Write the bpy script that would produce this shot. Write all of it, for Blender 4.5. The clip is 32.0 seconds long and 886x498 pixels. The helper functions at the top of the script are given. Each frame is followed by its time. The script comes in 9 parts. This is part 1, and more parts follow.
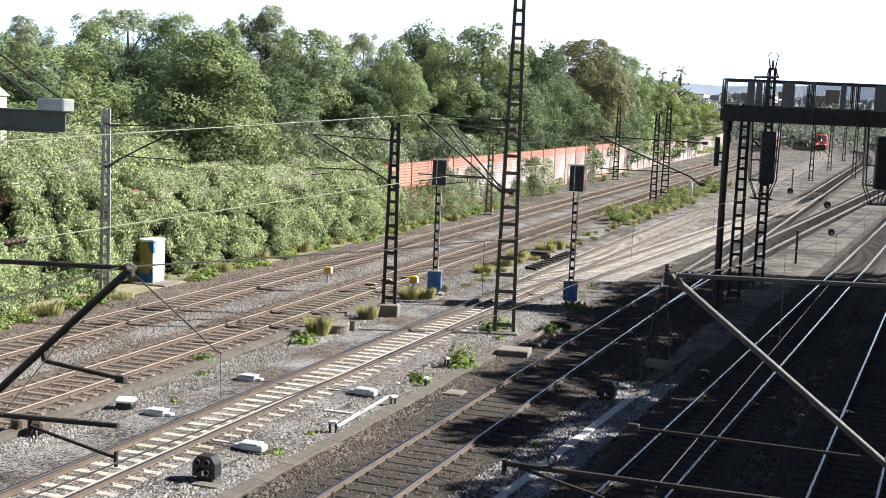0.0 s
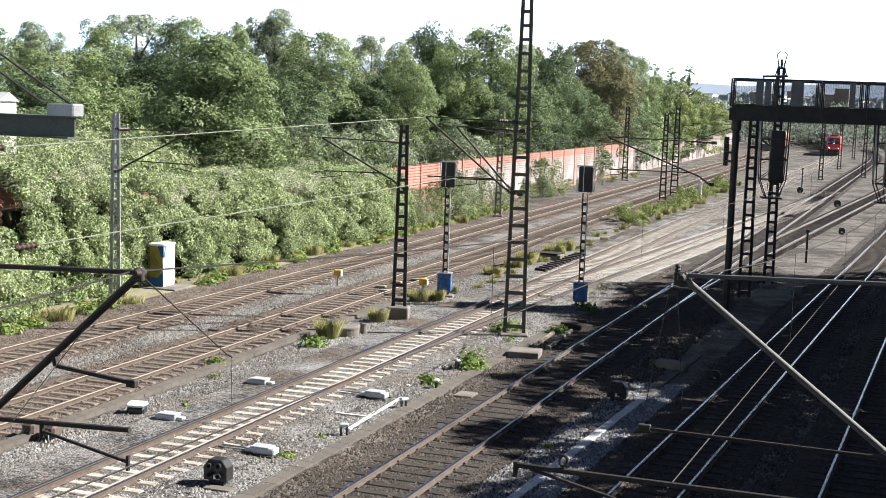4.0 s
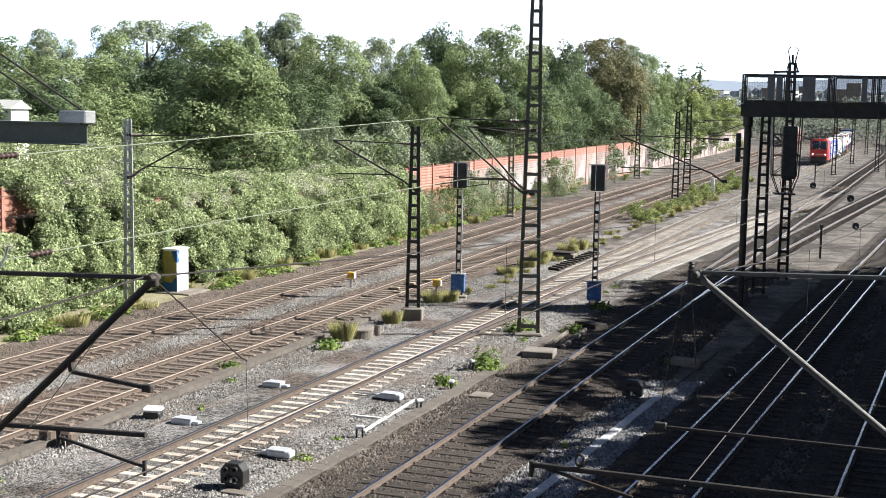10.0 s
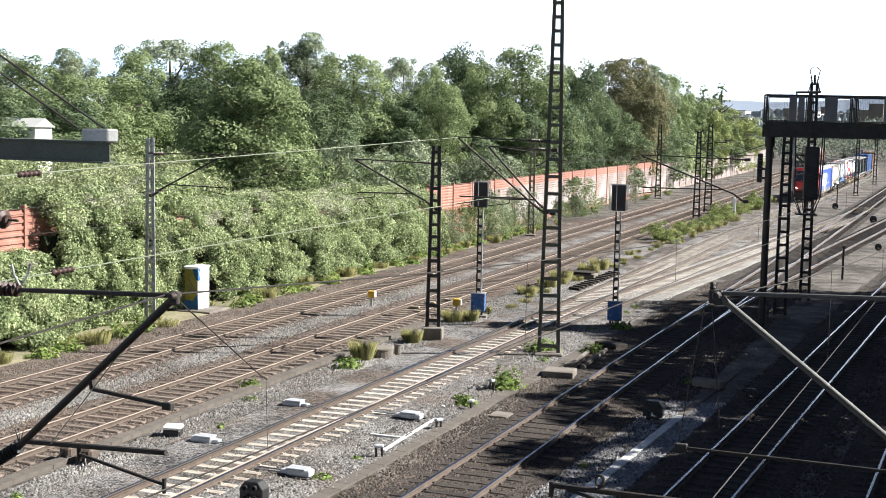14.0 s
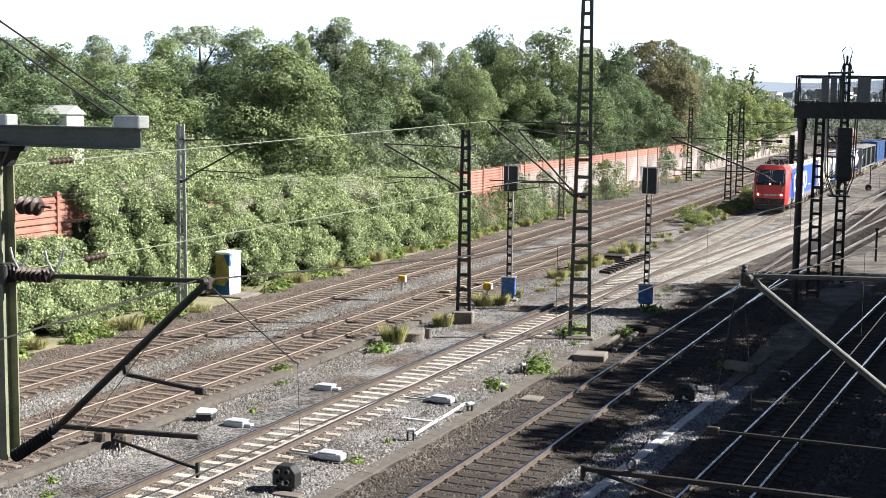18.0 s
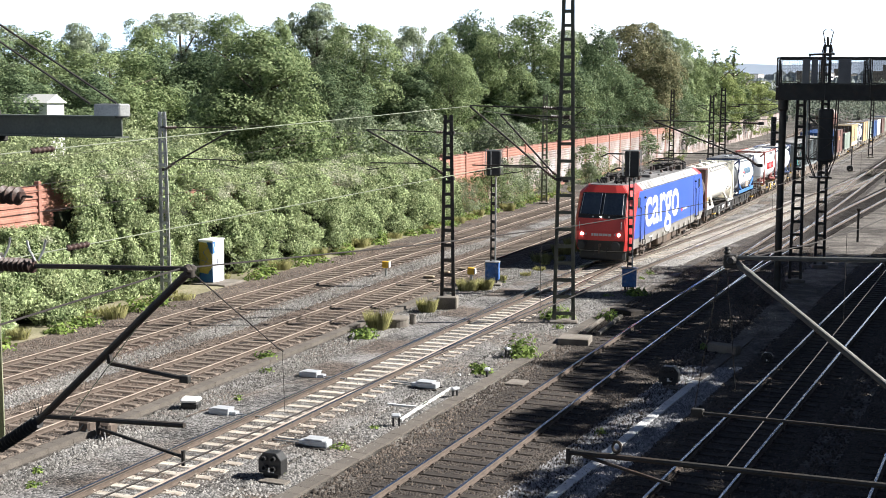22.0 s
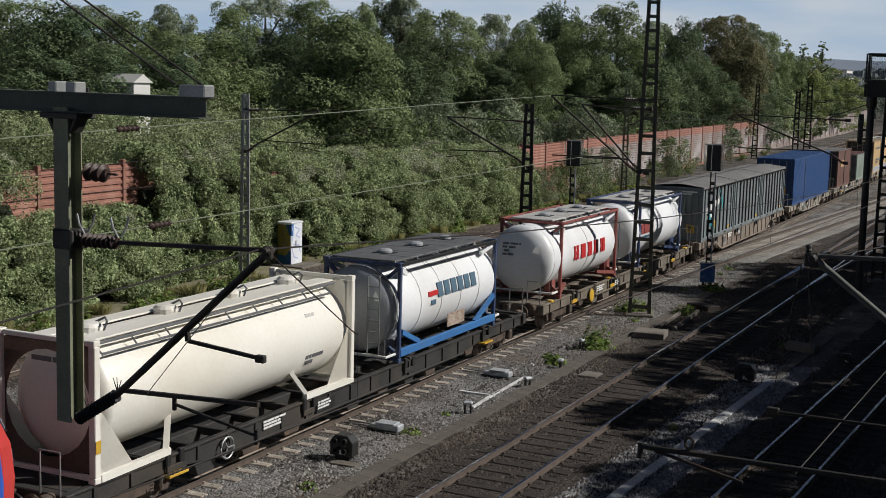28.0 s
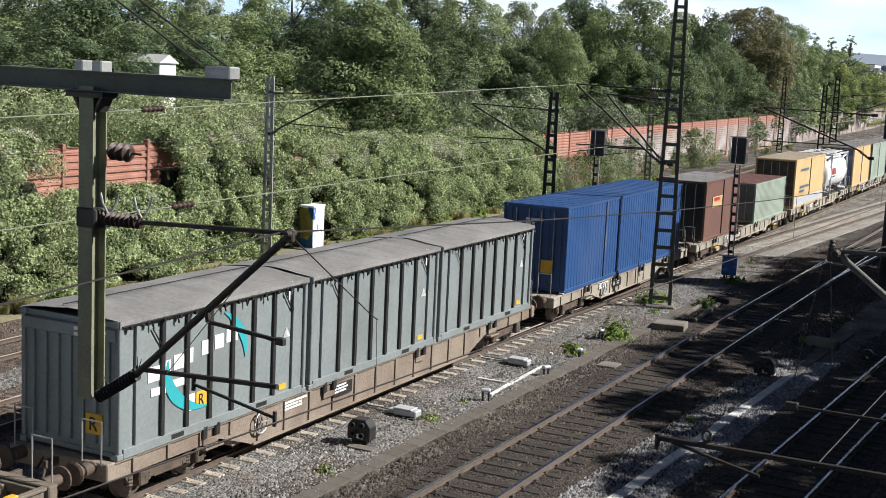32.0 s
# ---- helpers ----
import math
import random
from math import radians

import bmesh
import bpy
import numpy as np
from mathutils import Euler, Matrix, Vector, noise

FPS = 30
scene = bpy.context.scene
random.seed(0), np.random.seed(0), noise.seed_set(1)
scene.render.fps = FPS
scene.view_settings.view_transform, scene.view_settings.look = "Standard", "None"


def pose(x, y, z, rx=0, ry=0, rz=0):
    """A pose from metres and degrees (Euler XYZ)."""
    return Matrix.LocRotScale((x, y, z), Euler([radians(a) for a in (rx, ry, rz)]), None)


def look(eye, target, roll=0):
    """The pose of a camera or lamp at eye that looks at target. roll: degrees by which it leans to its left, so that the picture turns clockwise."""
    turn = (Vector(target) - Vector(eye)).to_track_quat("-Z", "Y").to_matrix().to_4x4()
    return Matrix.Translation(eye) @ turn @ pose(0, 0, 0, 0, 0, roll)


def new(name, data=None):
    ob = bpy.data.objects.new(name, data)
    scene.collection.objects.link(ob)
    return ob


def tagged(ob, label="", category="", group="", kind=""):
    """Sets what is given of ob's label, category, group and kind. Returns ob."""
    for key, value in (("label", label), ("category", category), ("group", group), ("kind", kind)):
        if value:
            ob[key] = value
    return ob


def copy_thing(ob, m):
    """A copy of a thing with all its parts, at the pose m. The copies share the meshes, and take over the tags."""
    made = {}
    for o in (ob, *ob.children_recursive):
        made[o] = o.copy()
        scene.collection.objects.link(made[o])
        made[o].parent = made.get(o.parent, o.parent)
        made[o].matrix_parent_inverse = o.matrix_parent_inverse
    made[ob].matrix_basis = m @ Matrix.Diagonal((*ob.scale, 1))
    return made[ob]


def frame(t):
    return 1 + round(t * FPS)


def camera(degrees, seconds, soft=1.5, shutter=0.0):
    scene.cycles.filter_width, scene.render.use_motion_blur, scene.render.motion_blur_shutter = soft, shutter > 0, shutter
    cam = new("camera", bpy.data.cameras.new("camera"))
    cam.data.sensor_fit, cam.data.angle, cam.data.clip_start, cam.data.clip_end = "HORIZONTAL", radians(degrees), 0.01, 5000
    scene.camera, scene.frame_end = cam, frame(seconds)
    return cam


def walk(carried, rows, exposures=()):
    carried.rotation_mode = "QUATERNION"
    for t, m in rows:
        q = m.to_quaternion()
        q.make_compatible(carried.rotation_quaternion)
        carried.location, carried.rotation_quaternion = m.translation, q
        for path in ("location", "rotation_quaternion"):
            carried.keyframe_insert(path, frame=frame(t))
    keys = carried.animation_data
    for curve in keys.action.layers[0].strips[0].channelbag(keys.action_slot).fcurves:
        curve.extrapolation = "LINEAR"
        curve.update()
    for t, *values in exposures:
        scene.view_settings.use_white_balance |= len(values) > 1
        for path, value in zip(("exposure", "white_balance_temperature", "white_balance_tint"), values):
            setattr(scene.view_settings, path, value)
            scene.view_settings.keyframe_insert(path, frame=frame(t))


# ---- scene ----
cam = camera(37.65, 32.0, soft=0.5)
EYE = (0.0, 0.0, 9.07)

# seconds, yaw, pitch, roll of the camera held on the bridge
TURNS = [
    (0, -0.73, -6.62, -2.43), (0.5, -0.76, -6.32, -2.19), (1, -0.64, -6.31, -1.88), (1.5, -0.61, -5.98, -1.98), (2, -0.32, -6.06, -1.69),
    (2.5, -0.61, -6.12, -1.66), (3, -0.76, -6.35, -1.84), (3.5, -0.62, -6.47, -1.90), (5.5, 0.44, -6.82, -1.64), (6, 0.44, -6.90, -1.41),
    (6.5, 0.45, -6.86, -1.43), (7, 0.40, -6.84, -1.20), (7.5, 0.40, -6.83, -1.01), (8, 0.40, -6.59, -0.74), (8.5, 0.29, -6.50, -1.10),
    (9, -0.00, -6.48, -1.12), (9.5, 0.03, -6.49, -0.98), (10, 0.11, -6.52, -1.04), (10.5, 0.20, -6.29, -1.38), (11, 0.22, -6.10, -0.98),
    (11.5, 0.23, -5.92, -0.91), (12, 0.29, -5.89, -1.02), (12.5, 0.41, -5.74, -0.99), (13, 0.58, -5.63, -1.25), (13.5, 0.92, -5.65, -1.35),
    (14, 1.03, -5.69, -1.19), (14.5, 1.44, -5.79, -1.27), (16.5, 1.68, -6.14, -0.85), (17, 2.18, -6.24, -0.94), (17.5, 2.33, -6.34, -0.80),
    (18, 2.32, -6.41, -0.72), (18.5, 2.19, -6.43, -0.76), (19, 2.07, -6.48, -0.84), (19.5, 1.91, -6.55, -0.81), (20, 1.89, -6.67, -0.87),
    (20.5, 1.59, -6.86, -0.55), (21, 1.21, -6.94, -0.31), (21.5, 1.30, -7.03, -0.11), (22, 1.53, -7.05, -0.19), (22.5, 1.92, -7.04, -0.42),
    (23, 2.04, -6.96, -0.76), (23.5, 2.18, -7.03, -0.61), (24, 2.60, -7.14, -0.66), (24.5, 2.88, -7.29, -0.26), (25, 3.32, -7.47, -0.18),
    (25.5, 3.72, -7.65, -0.22), (27.5, 4.78, -7.54, -1.21), (28, 5.11, -7.63, -1.50), (28.5, 5.28, -7.72, -1.63), (29, 5.62, -7.84, -1.64),
    (29.5, 5.81, -7.93, -1.84), (30, 5.85, -8.02, -2.36), (30.5, 5.90, -8.10, -2.69), (31, 6.10, -8.14, -2.70), (31.5, 6.20, -8.20, -2.52),
    (32, 6.22, -8.26, -2.63),
]
EXPOSURES = [(0, 1.5), (14, 1.48), (20, 1.48), (23, 1.22), (25, 0.55), (27.5, -0.28), (30, -0.3), (31, 0.08), (32, 0.74)]
walk(cam, [(t, pose(*EYE, 90 + p, r, y)) for t, y, p, r in TURNS], EXPOSURES)

# daylight: sun from beyond the lines' far side, low in the afternoon
TO_SUN = Vector((1.0, 0.10, 0.76)).normalized()
world = bpy.data.worlds.new("sky")
scene.world = world
world.use_nodes = True
sky = world.node_tree.nodes.new("ShaderNodeTexSky")
sky.sky_type, sky.sun_disc = "NISHITA", False
sky.sun_elevation = math.asin(TO_SUN.z)
sky.sun_rotation = math.atan2(TO_SUN.x, TO_SUN.y)
sky.air_density, sky.dust_density, sky.ozone_density = 0.32, 0.1, 2.2
back = world.node_tree.nodes["Background"]
back.inputs["Strength"].default_value = 0.05
haze = world.node_tree.nodes.new("ShaderNodeHueSaturation")
haze.inputs["Saturation"].default_value = 0.85
world.node_tree.links.new(sky.outputs[0], haze.inputs["Color"])
world.node_tree.links.new(haze.outputs[0], back.inputs["Color"])
sun = new("sun", bpy.data.lights.new("sun", "SUN"))
sun.data.energy, sun.data.angle, sun.data.color = 5.0, radians(0.53), (1.0, 0.97, 0.925)
sun.matrix_world = look((0, 0, 60), (-TO_SUN.x, -TO_SUN.y, 60 - TO_SUN.z))

# ---- materials ----
def link(nt, a, b):
    nt.links.new(a, b)


def mat(name, col, col2=None, scale=3.0, fine=40.0, rough=0.7, metal=0.0, bump=0.15, dirt=None, dirt_amount=0.0, spread=0.0, spec=0.4, obj_random=0.0, streak=None):
    """Two-scale noise between col and col2, optional dirt patches, fine bump."""
    m = bpy.data.materials.new(name)
    m.use_nodes = True
    nt = m.node_tree
    b = nt.nodes["Principled BSDF"]
    tc = nt.nodes.new("ShaderNodeTexCoord")
    src = tc.outputs["Object"]
    if streak:
        mp = nt.nodes.new("ShaderNodeMapping")
        mp.inputs["Scale"].default_value = streak
        link(nt, src, mp.inputs["Vector"])
        src = mp.outputs["Vector"]
    n1 = nt.nodes.new("ShaderNodeTexNoise")
    n1.inputs["Scale"].default_value, n1.inputs["Detail"].default_value = scale, 6
    n2 = nt.nodes.new("ShaderNodeTexNoise")
    n2.inputs["Scale"].default_value, n2.inputs["Detail"].default_value = fine, 4
    link(nt, src, n1.inputs["Vector"])
    link(nt, tc.outputs["Object"], n2.inputs["Vector"])
    add = nt.nodes.new("ShaderNodeMath")
    add.operation = "ADD"
    link(nt, n1.outputs["Fac"], add.inputs[0])
    link(nt, n2.outputs["Fac"], add.inputs[1])
    ramp = nt.nodes.new("ShaderNodeMapRange")
    ramp.inputs["From Min"].default_value, ramp.inputs["From Max"].default_value = 0.75, 1.25
    link(nt, add.outputs[0], ramp.inputs["Value"])
    mix = nt.nodes.new("ShaderNodeMix")
    mix.data_type = "RGBA"
    mix.inputs["A"].default_value = (*col, 1)
    mix.inputs["B"].default_value = (*(col2 or [c * 0.8 for c in col]), 1)
    link(nt, ramp.outputs["Result"], mix.inputs["Factor"])
    out = mix.outputs["Result"]
    if dirt:
        n3 = nt.nodes.new("ShaderNodeTexNoise")
        n3.inputs["Scale"].default_value, n3.inputs["Detail"].default_value = scale * 0.6, 8
        link(nt, src, n3.inputs["Vector"])
        r3 = nt.nodes.new("ShaderNodeMapRange")
        r3.inputs["From Min"].default_value, r3.inputs["From Max"].default_value = 0.5, 0.75
        r3.inputs["To Max"].default_value = dirt_amount
        link(nt, n3.outputs["Fac"], r3.inputs["Value"])
        mx = nt.nodes.new("ShaderNodeMix")
        mx.data_type = "RGBA"
        mx.inputs["B"].default_value = (*dirt, 1)
        link(nt, r3.outputs["Result"], mx.inputs["Factor"])
        link(nt, out, mx.inputs["A"])
        out = mx.outputs["Result"]
    if obj_random:
        info = nt.nodes.new("ShaderNodeObjectInfo")
        hsv = nt.nodes.new("ShaderNodeHueSaturation")
        mr = nt.nodes.new("ShaderNodeMapRange")
        mr.inputs["To Min"].default_value, mr.inputs["To Max"].default_value = 1 - obj_random, 1 + obj_random
        link(nt, info.outputs["Random"], mr.inputs["Value"])
        link(nt, mr.outputs["Result"], hsv.inputs["Value"])
        link(nt, out, hsv.inputs["Color"])
        out = hsv.outputs["Color"]
    if spread:
        geo = nt.nodes.new("ShaderNodeNewGeometry")
        hsv = nt.nodes.new("ShaderNodeHueSaturation")
        mr = nt.nodes.new("ShaderNodeMapRange")
        mr.inputs["To Min"].default_value, mr.inputs["To Max"].default_value = 1 - spread, 1 + spread
        link(nt, geo.outputs["Random Per Island"], mr.inputs["Value"])
        link(nt, mr.outputs["Result"], hsv.inputs["Value"])
        link(nt, out, hsv.inputs["Color"])
        out = hsv.outputs["Color"]
    link(nt, out, b.inputs["Base Color"])
    b.inputs["Roughness"].default_value, b.inputs["Metallic"].default_value = rough, metal
    b.inputs["Specular IOR Level"].default_value = spec
    if bump:
        bp = nt.nodes.new("ShaderNodeBump")
        bp.inputs["Strength"].default_value, bp.inputs["Distance"].default_value = bump, 0.02
        link(nt, n2.outputs["Fac"], bp.inputs["Height"])
        link(nt, bp.outputs["Normal"], b.inputs["Normal"])
    return m


def leaf_mat(name, dark, light, size=0.35):
    """Leaves: colour varies leaf by leaf and in broad patches; light passes through."""
    m = bpy.data.materials.new(name)
    m.use_nodes = True
    nt = m.node_tree
    b = nt.nodes["Principled BSDF"]
    tc = nt.nodes.new("ShaderNodeTexCoord")
    geo = nt.nodes.new("ShaderNodeNewGeometry")
    n = nt.nodes.new("ShaderNodeTexNoise")
    n.inputs["Scale"].default_value, n.inputs["Detail"].default_value = size, 3
    link(nt, tc.outputs["Object"], n.inputs["Vector"])
    a = nt.nodes.new("ShaderNodeMath")
    a.operation = "MULTIPLY_ADD"
    a.inputs[1].default_value, a.inputs[2].default_value = 0.95, -0.9
    link(nt, geo.outputs["Random Per Island"], a.inputs[0])
    s = nt.nodes.new("ShaderNodeMath")
    s.operation = "MULTIPLY_ADD"
    s.inputs[1].default_value = 2.0
    s.use_clamp = True
    link(nt, n.outputs["Fac"], s.inputs[0])
    link(nt, a.outputs[0], s.inputs[2])
    mix = nt.nodes.new("ShaderNodeMix")
    mix.data_type = "RGBA"
    mix.inputs["A"].default_value, mix.inputs["B"].default_value = (*dark, 1), (*light, 1)
    link(nt, s.outputs[0], mix.inputs["Factor"])
    link(nt, mix.outputs["Result"], b.inputs["Base Color"])
    b.inputs["Roughness"].default_value, b.inputs["Specular IOR Level"].default_value = 0.65, 0.1
    tr = nt.nodes.new("ShaderNodeBsdfTranslucent")
    link(nt, mix.outputs["Result"], tr.inputs["Color"])
    ms = nt.nodes.new("ShaderNodeMixShader")
    ms.inputs[0].default_value = 0.34
    link(nt, b.outputs[0], ms.inputs[1])
    link(nt, tr.outputs[0], ms.inputs[2])
    link(nt, ms.outputs[0], nt.nodes["Material Output"].inputs["Surface"])
    return m


M_SLEEPER_WOOD = mat("old_timber", (0.05, 0.04, 0.033), (0.018, 0.015, 0.013), 4, 60, 0.9, obj_random=0.25)
M_SLEEPER_CONC = mat("sleeper_concrete", (0.52, 0.48, 0.42), (0.3, 0.26, 0.21), 2.2, 50, 0.9, dirt=(0.17, 0.12, 0.085), dirt_amount=0.8, obj_random=0.18)
M_RUST = mat("rusty_steel", (0.14, 0.108, 0.088), (0.08, 0.062, 0.05), 6, 80, 0.8, metal=0.2)
M_RAILTOP = mat("polished_railhead", (0.62, 0.61, 0.6), (0.5, 0.48, 0.46), 2, 30, 0.22, metal=1.0, bump=0.02)
M_RAILDULL = mat("dull_railhead", (0.52, 0.44, 0.37), (0.4, 0.32, 0.26), 2, 30, 0.5, metal=0.3, bump=0.05)
M_DARKSTEEL = mat("dark_painted_steel", (0.05, 0.047, 0.042), (0.028, 0.027, 0.026), 3, 50, 0.6, metal=0.2, dirt=(0.11, 0.065, 0.04), dirt_amount=0.45)
M_GREENSTEEL = mat("grey_green_painted_steel", (0.24, 0.25, 0.165), (0.16, 0.17, 0.115), 3, 40, 0.6, dirt=(0.12, 0.09, 0.06), dirt_amount=0.3)
M_BEAM = mat("dull_dark_green_paint", (0.1, 0.115, 0.092), (0.065, 0.075, 0.062), 2, 40, 0.55, dirt=(0.08, 0.06, 0.045), dirt_amount=0.4)
M_OLIVE = mat("weathered_olive_paint", (0.115, 0.12, 0.088), (0.07, 0.072, 0.055), 2, 40, 0.6, dirt=(0.09, 0.055, 0.035), dirt_amount=0.5)
M_GALV = mat("galvanised_steel", (0.42, 0.43, 0.42), (0.3, 0.31, 0.31), 4, 60, 0.5, metal=0.6)
M_CONC = mat("weathered_concrete", (0.22, 0.198, 0.172), (0.125, 0.11, 0.093), 1.5, 30, 0.95, dirt=(0.09, 0.075, 0.06), dirt_amount=0.6, bump=0.3)
M_BLACK = mat("black_enamel", (0.018, 0.018, 0.018), (0.03, 0.03, 0.03), 4, 60, 0.45)
M_BARK = mat("bark", (0.12, 0.09, 0.065), (0.06, 0.05, 0.04), 3, 30, 0.95, bump=0.5)
M_WHITE = mat("white_paint", (0.8, 0.8, 0.78), (0.7, 0.7, 0.67), 2, 30, 0.5, dirt=(0.45, 0.42, 0.36), dirt_amount=0.3)
M_LIGHTGREY = mat("light_grey_cast_metal", (0.52, 0.54, 0.56), (0.4, 0.42, 0.44), 4, 50, 0.5, metal=0.3)


# ---- mesh helpers ----
def mesh_of(bm, name, material, smooth=False):
    me = bpy.data.meshes.new(name)
    bm.to_mesh(me)
    bm.free()
    for mm in material if isinstance(material, (list, tuple)) else [material]:
        me.materials.append(mm)
    if smooth:
        me.polygons.foreach_set("use_smooth", [True] * len(me.polygons))
    return me


def part(name, bm, material, parent=None, label="", smooth=False, at=None):
    """One mesh object from a bmesh, under a thing or a part."""
    ob = new(name, mesh_of(bm, name, material, smooth))
    if parent is not None:
        ob.parent = parent
    if at is not None:
        ob.matrix_basis = at
    if label:
        ob["label"] = label
    return ob


def thing(name, m, label, category, group="", kind=""):
    ob = new(name)
    ob.empty_display_size = 0.2
    ob.matrix_basis = m
    return tagged(ob, label, category, group, kind)


def box(bm, x0, y0, z0, x1, y1, z1, bevel=0.0, mi=0, m=None):
    """A box between two corners, bevelled."""
    r = bmesh.ops.create_cube(bm, size=1)
    vs = r["verts"]
    for v in vs:
        v.co = Vector(((x0 + x1) / 2 + v.co.x * (x1 - x0), (y0 + y1) / 2 + v.co.y * (y1 - y0), (z0 + z1) / 2 + v.co.z * (z1 - z0)))
    fs = {f for v in vs for f in v.link_faces}
    if bevel:
        es = list({e for v in vs for e in v.link_edges})
        res = bmesh.ops.bevel(bm, geom=es, offset=bevel, segments=1, affect="EDGES")
        fs |= set(res["faces"])
        vs = list({v for f in fs if f.is_valid for v in f.verts})
    for f in fs:
        if f.is_valid:
            f.material_index = mi
    if m is not None:
        bmesh.ops.transform(bm, matrix=m, verts=[v for v in vs if v.is_valid])
    return bm


def tube(bm, a, b, r0, r1=None, n=8, mi=0, caps=True):
    """A round bar from a to b."""
    a, b = Vector(a), Vector(b)
    r1 = r0 if r1 is None else r1
    d = b - a
    rot = d.to_track_quat("Z", "Y").to_matrix().to_4x4()
    r = bmesh.ops.create_cone(bm, cap_ends=caps, segments=n, radius1=r0, radius2=r1, depth=d.length, matrix=Matrix.Translation((a + b) / 2) @ rot)
    for f in {f for v in r["verts"] for f in v.link_faces}:
        f.material_index = mi
    return bm


def bar(bm, a, b, w, d, mi=0):
    """A flat bar w by d from a to b, its width level where it can be."""
    a, b = Vector(a), Vector(b)
    v = b - a
    rot = v.to_track_quat("Y", "Z").to_matrix().to_4x4()
    r = bmesh.ops.create_cube(bm, size=1, matrix=Matrix.Translation((a + b) / 2) @ rot @ Matrix.Diagonal((w, v.length, d, 1)))
    for f in {f for q in r["verts"] for f in q.link_faces}:
        f.material_index = mi
    return bm


def lathe(bm, profile, n=16, m=None, mi=0):
    """Turns (radius, height) pairs about z."""
    rings = []
    for r, z in profile:
        rings.append([bm.verts.new((r * math.cos(2 * math.pi * i / n), r * math.sin(2 * math.pi * i / n), z)) for i in range(n)])
    for p, q in zip(rings, rings[1:]):
        for i in range(n):
            f = bm.faces.new((p[i], p[(i + 1) % n], q[(i + 1) % n], q[i]))
            f.material_index = mi
    for ring, flip in ((rings[0], True), (rings[-1], False)):
        f = bm.faces.new(ring[::-1] if flip else ring)
        f.material_index = mi
    if m is not None:
        bmesh.ops.transform(bm, matrix=m, verts=[v for ring in rings for v in ring])
    return bm


def sweep(bm, prof, path, mi=None, closed=True):
    """Extrudes a profile of (side, up) along a path of points on the ground."""
    rings = []
    for i, p in enumerate(path):
        p = Vector(p)
        d = (Vector(path[min(i + 1, len(path) - 1)]) - Vector(path[max(i - 1, 0)])).normalized()
        side = Vector((d.y, -d.x, 0)).normalized()
        rings.append([bm.verts.new(p + side * s + Vector((0, 0, h))) for s, h in prof])
    n = len(prof)
    for a, b in zip(rings, rings[1:]):
        for k in range(n if closed else n - 1):
            f = bm.faces.new((a[k], b[k], b[(k + 1) % n], a[(k + 1) % n]))
            f.material_index = mi[k] if mi else 0
    bm.faces.new(rings[0])
    bm.faces.new(rings[-1][::-1])
    bmesh.ops.recalc_face_normals(bm, faces=bm.faces)
    return bm


def polytube(bm, pts, r, n=6, closed=False):
    """One continuous round bar through many points."""
    pts = [Vector(q) for q in pts]
    rings = []
    for i, q in enumerate(pts):
        a = pts[i - 1] if i or closed else q
        b = pts[(i + 1) % len(pts)] if i < len(pts) - 1 or closed else q
        m = (b - a).to_track_quat("Z", "Y").to_matrix()
        rings.append([bm.verts.new(q + m @ Vector((r * math.cos(2 * math.pi * k / n), r * math.sin(2 * math.pi * k / n), 0))) for k in range(n)])
    for i in range(len(pts) if closed else len(pts) - 1):
        a, b = rings[i], rings[(i + 1) % len(pts)]
        for k in range(n):
            bm.faces.new((a[k], a[(k + 1) % n], b[(k + 1) % n], b[k]))
    return bm


def hbeam(bm, a, b, w, d, tf=0.014):
    """An H-section bar: flanges w wide, d apart, from a to b."""
    a, b = Vector(a), Vector(b)
    m = (b - a).to_track_quat("Z", "Y").to_matrix()
    h, e = w / 2, d / 2
    prof = [(-h, -e), (h, -e), (h, -e + tf), (tf / 2, -e + tf), (tf / 2, e - tf), (h, e - tf), (h, e), (-h, e), (-h, e - tf), (-tf / 2, e - tf), (-tf / 2, -e + tf), (-h, -e + tf)]
    lo = [bm.verts.new(a + m @ Vector((x, y, 0))) for x, y in prof]
    hi = [bm.verts.new(b + m @ Vector((x, y, 0))) for x, y in prof]
    for i in range(12):
        bm.faces.new((lo[i], lo[(i + 1) % 12], hi[(i + 1) % 12], hi[i]))
    bm.faces.new(lo[::-1])
    bm.faces.new(hi)
    bmesh.ops.recalc_face_normals(bm, faces=bm.faces)
    return bm


def raw(name, verts, faces, material, parent=None, smooth=False):
    """One object straight from arrays, for very many small pieces."""
    me = bpy.data.meshes.new(name)
    verts = np.asarray(verts, dtype=np.float32)
    faces = np.asarray(faces, dtype=np.int32)
    k = faces.shape[1]
    me.vertices.add(len(verts))
    me.vertices.foreach_set("co", verts.ravel())
    me.loops.add(faces.size)
    me.loops.foreach_set("vertex_index", faces.ravel())
    me.polygons.add(len(faces))
    me.polygons.foreach_set("loop_start", np.arange(0, faces.size, k, dtype=np.int32))
    me.update(calc_edges=True)
    if smooth:
        me.polygons.foreach_set("use_smooth", [True] * len(faces))
    me.materials.append(material)
    ob = new(name, me)
    if parent is not None:
        ob.parent = parent
    return ob


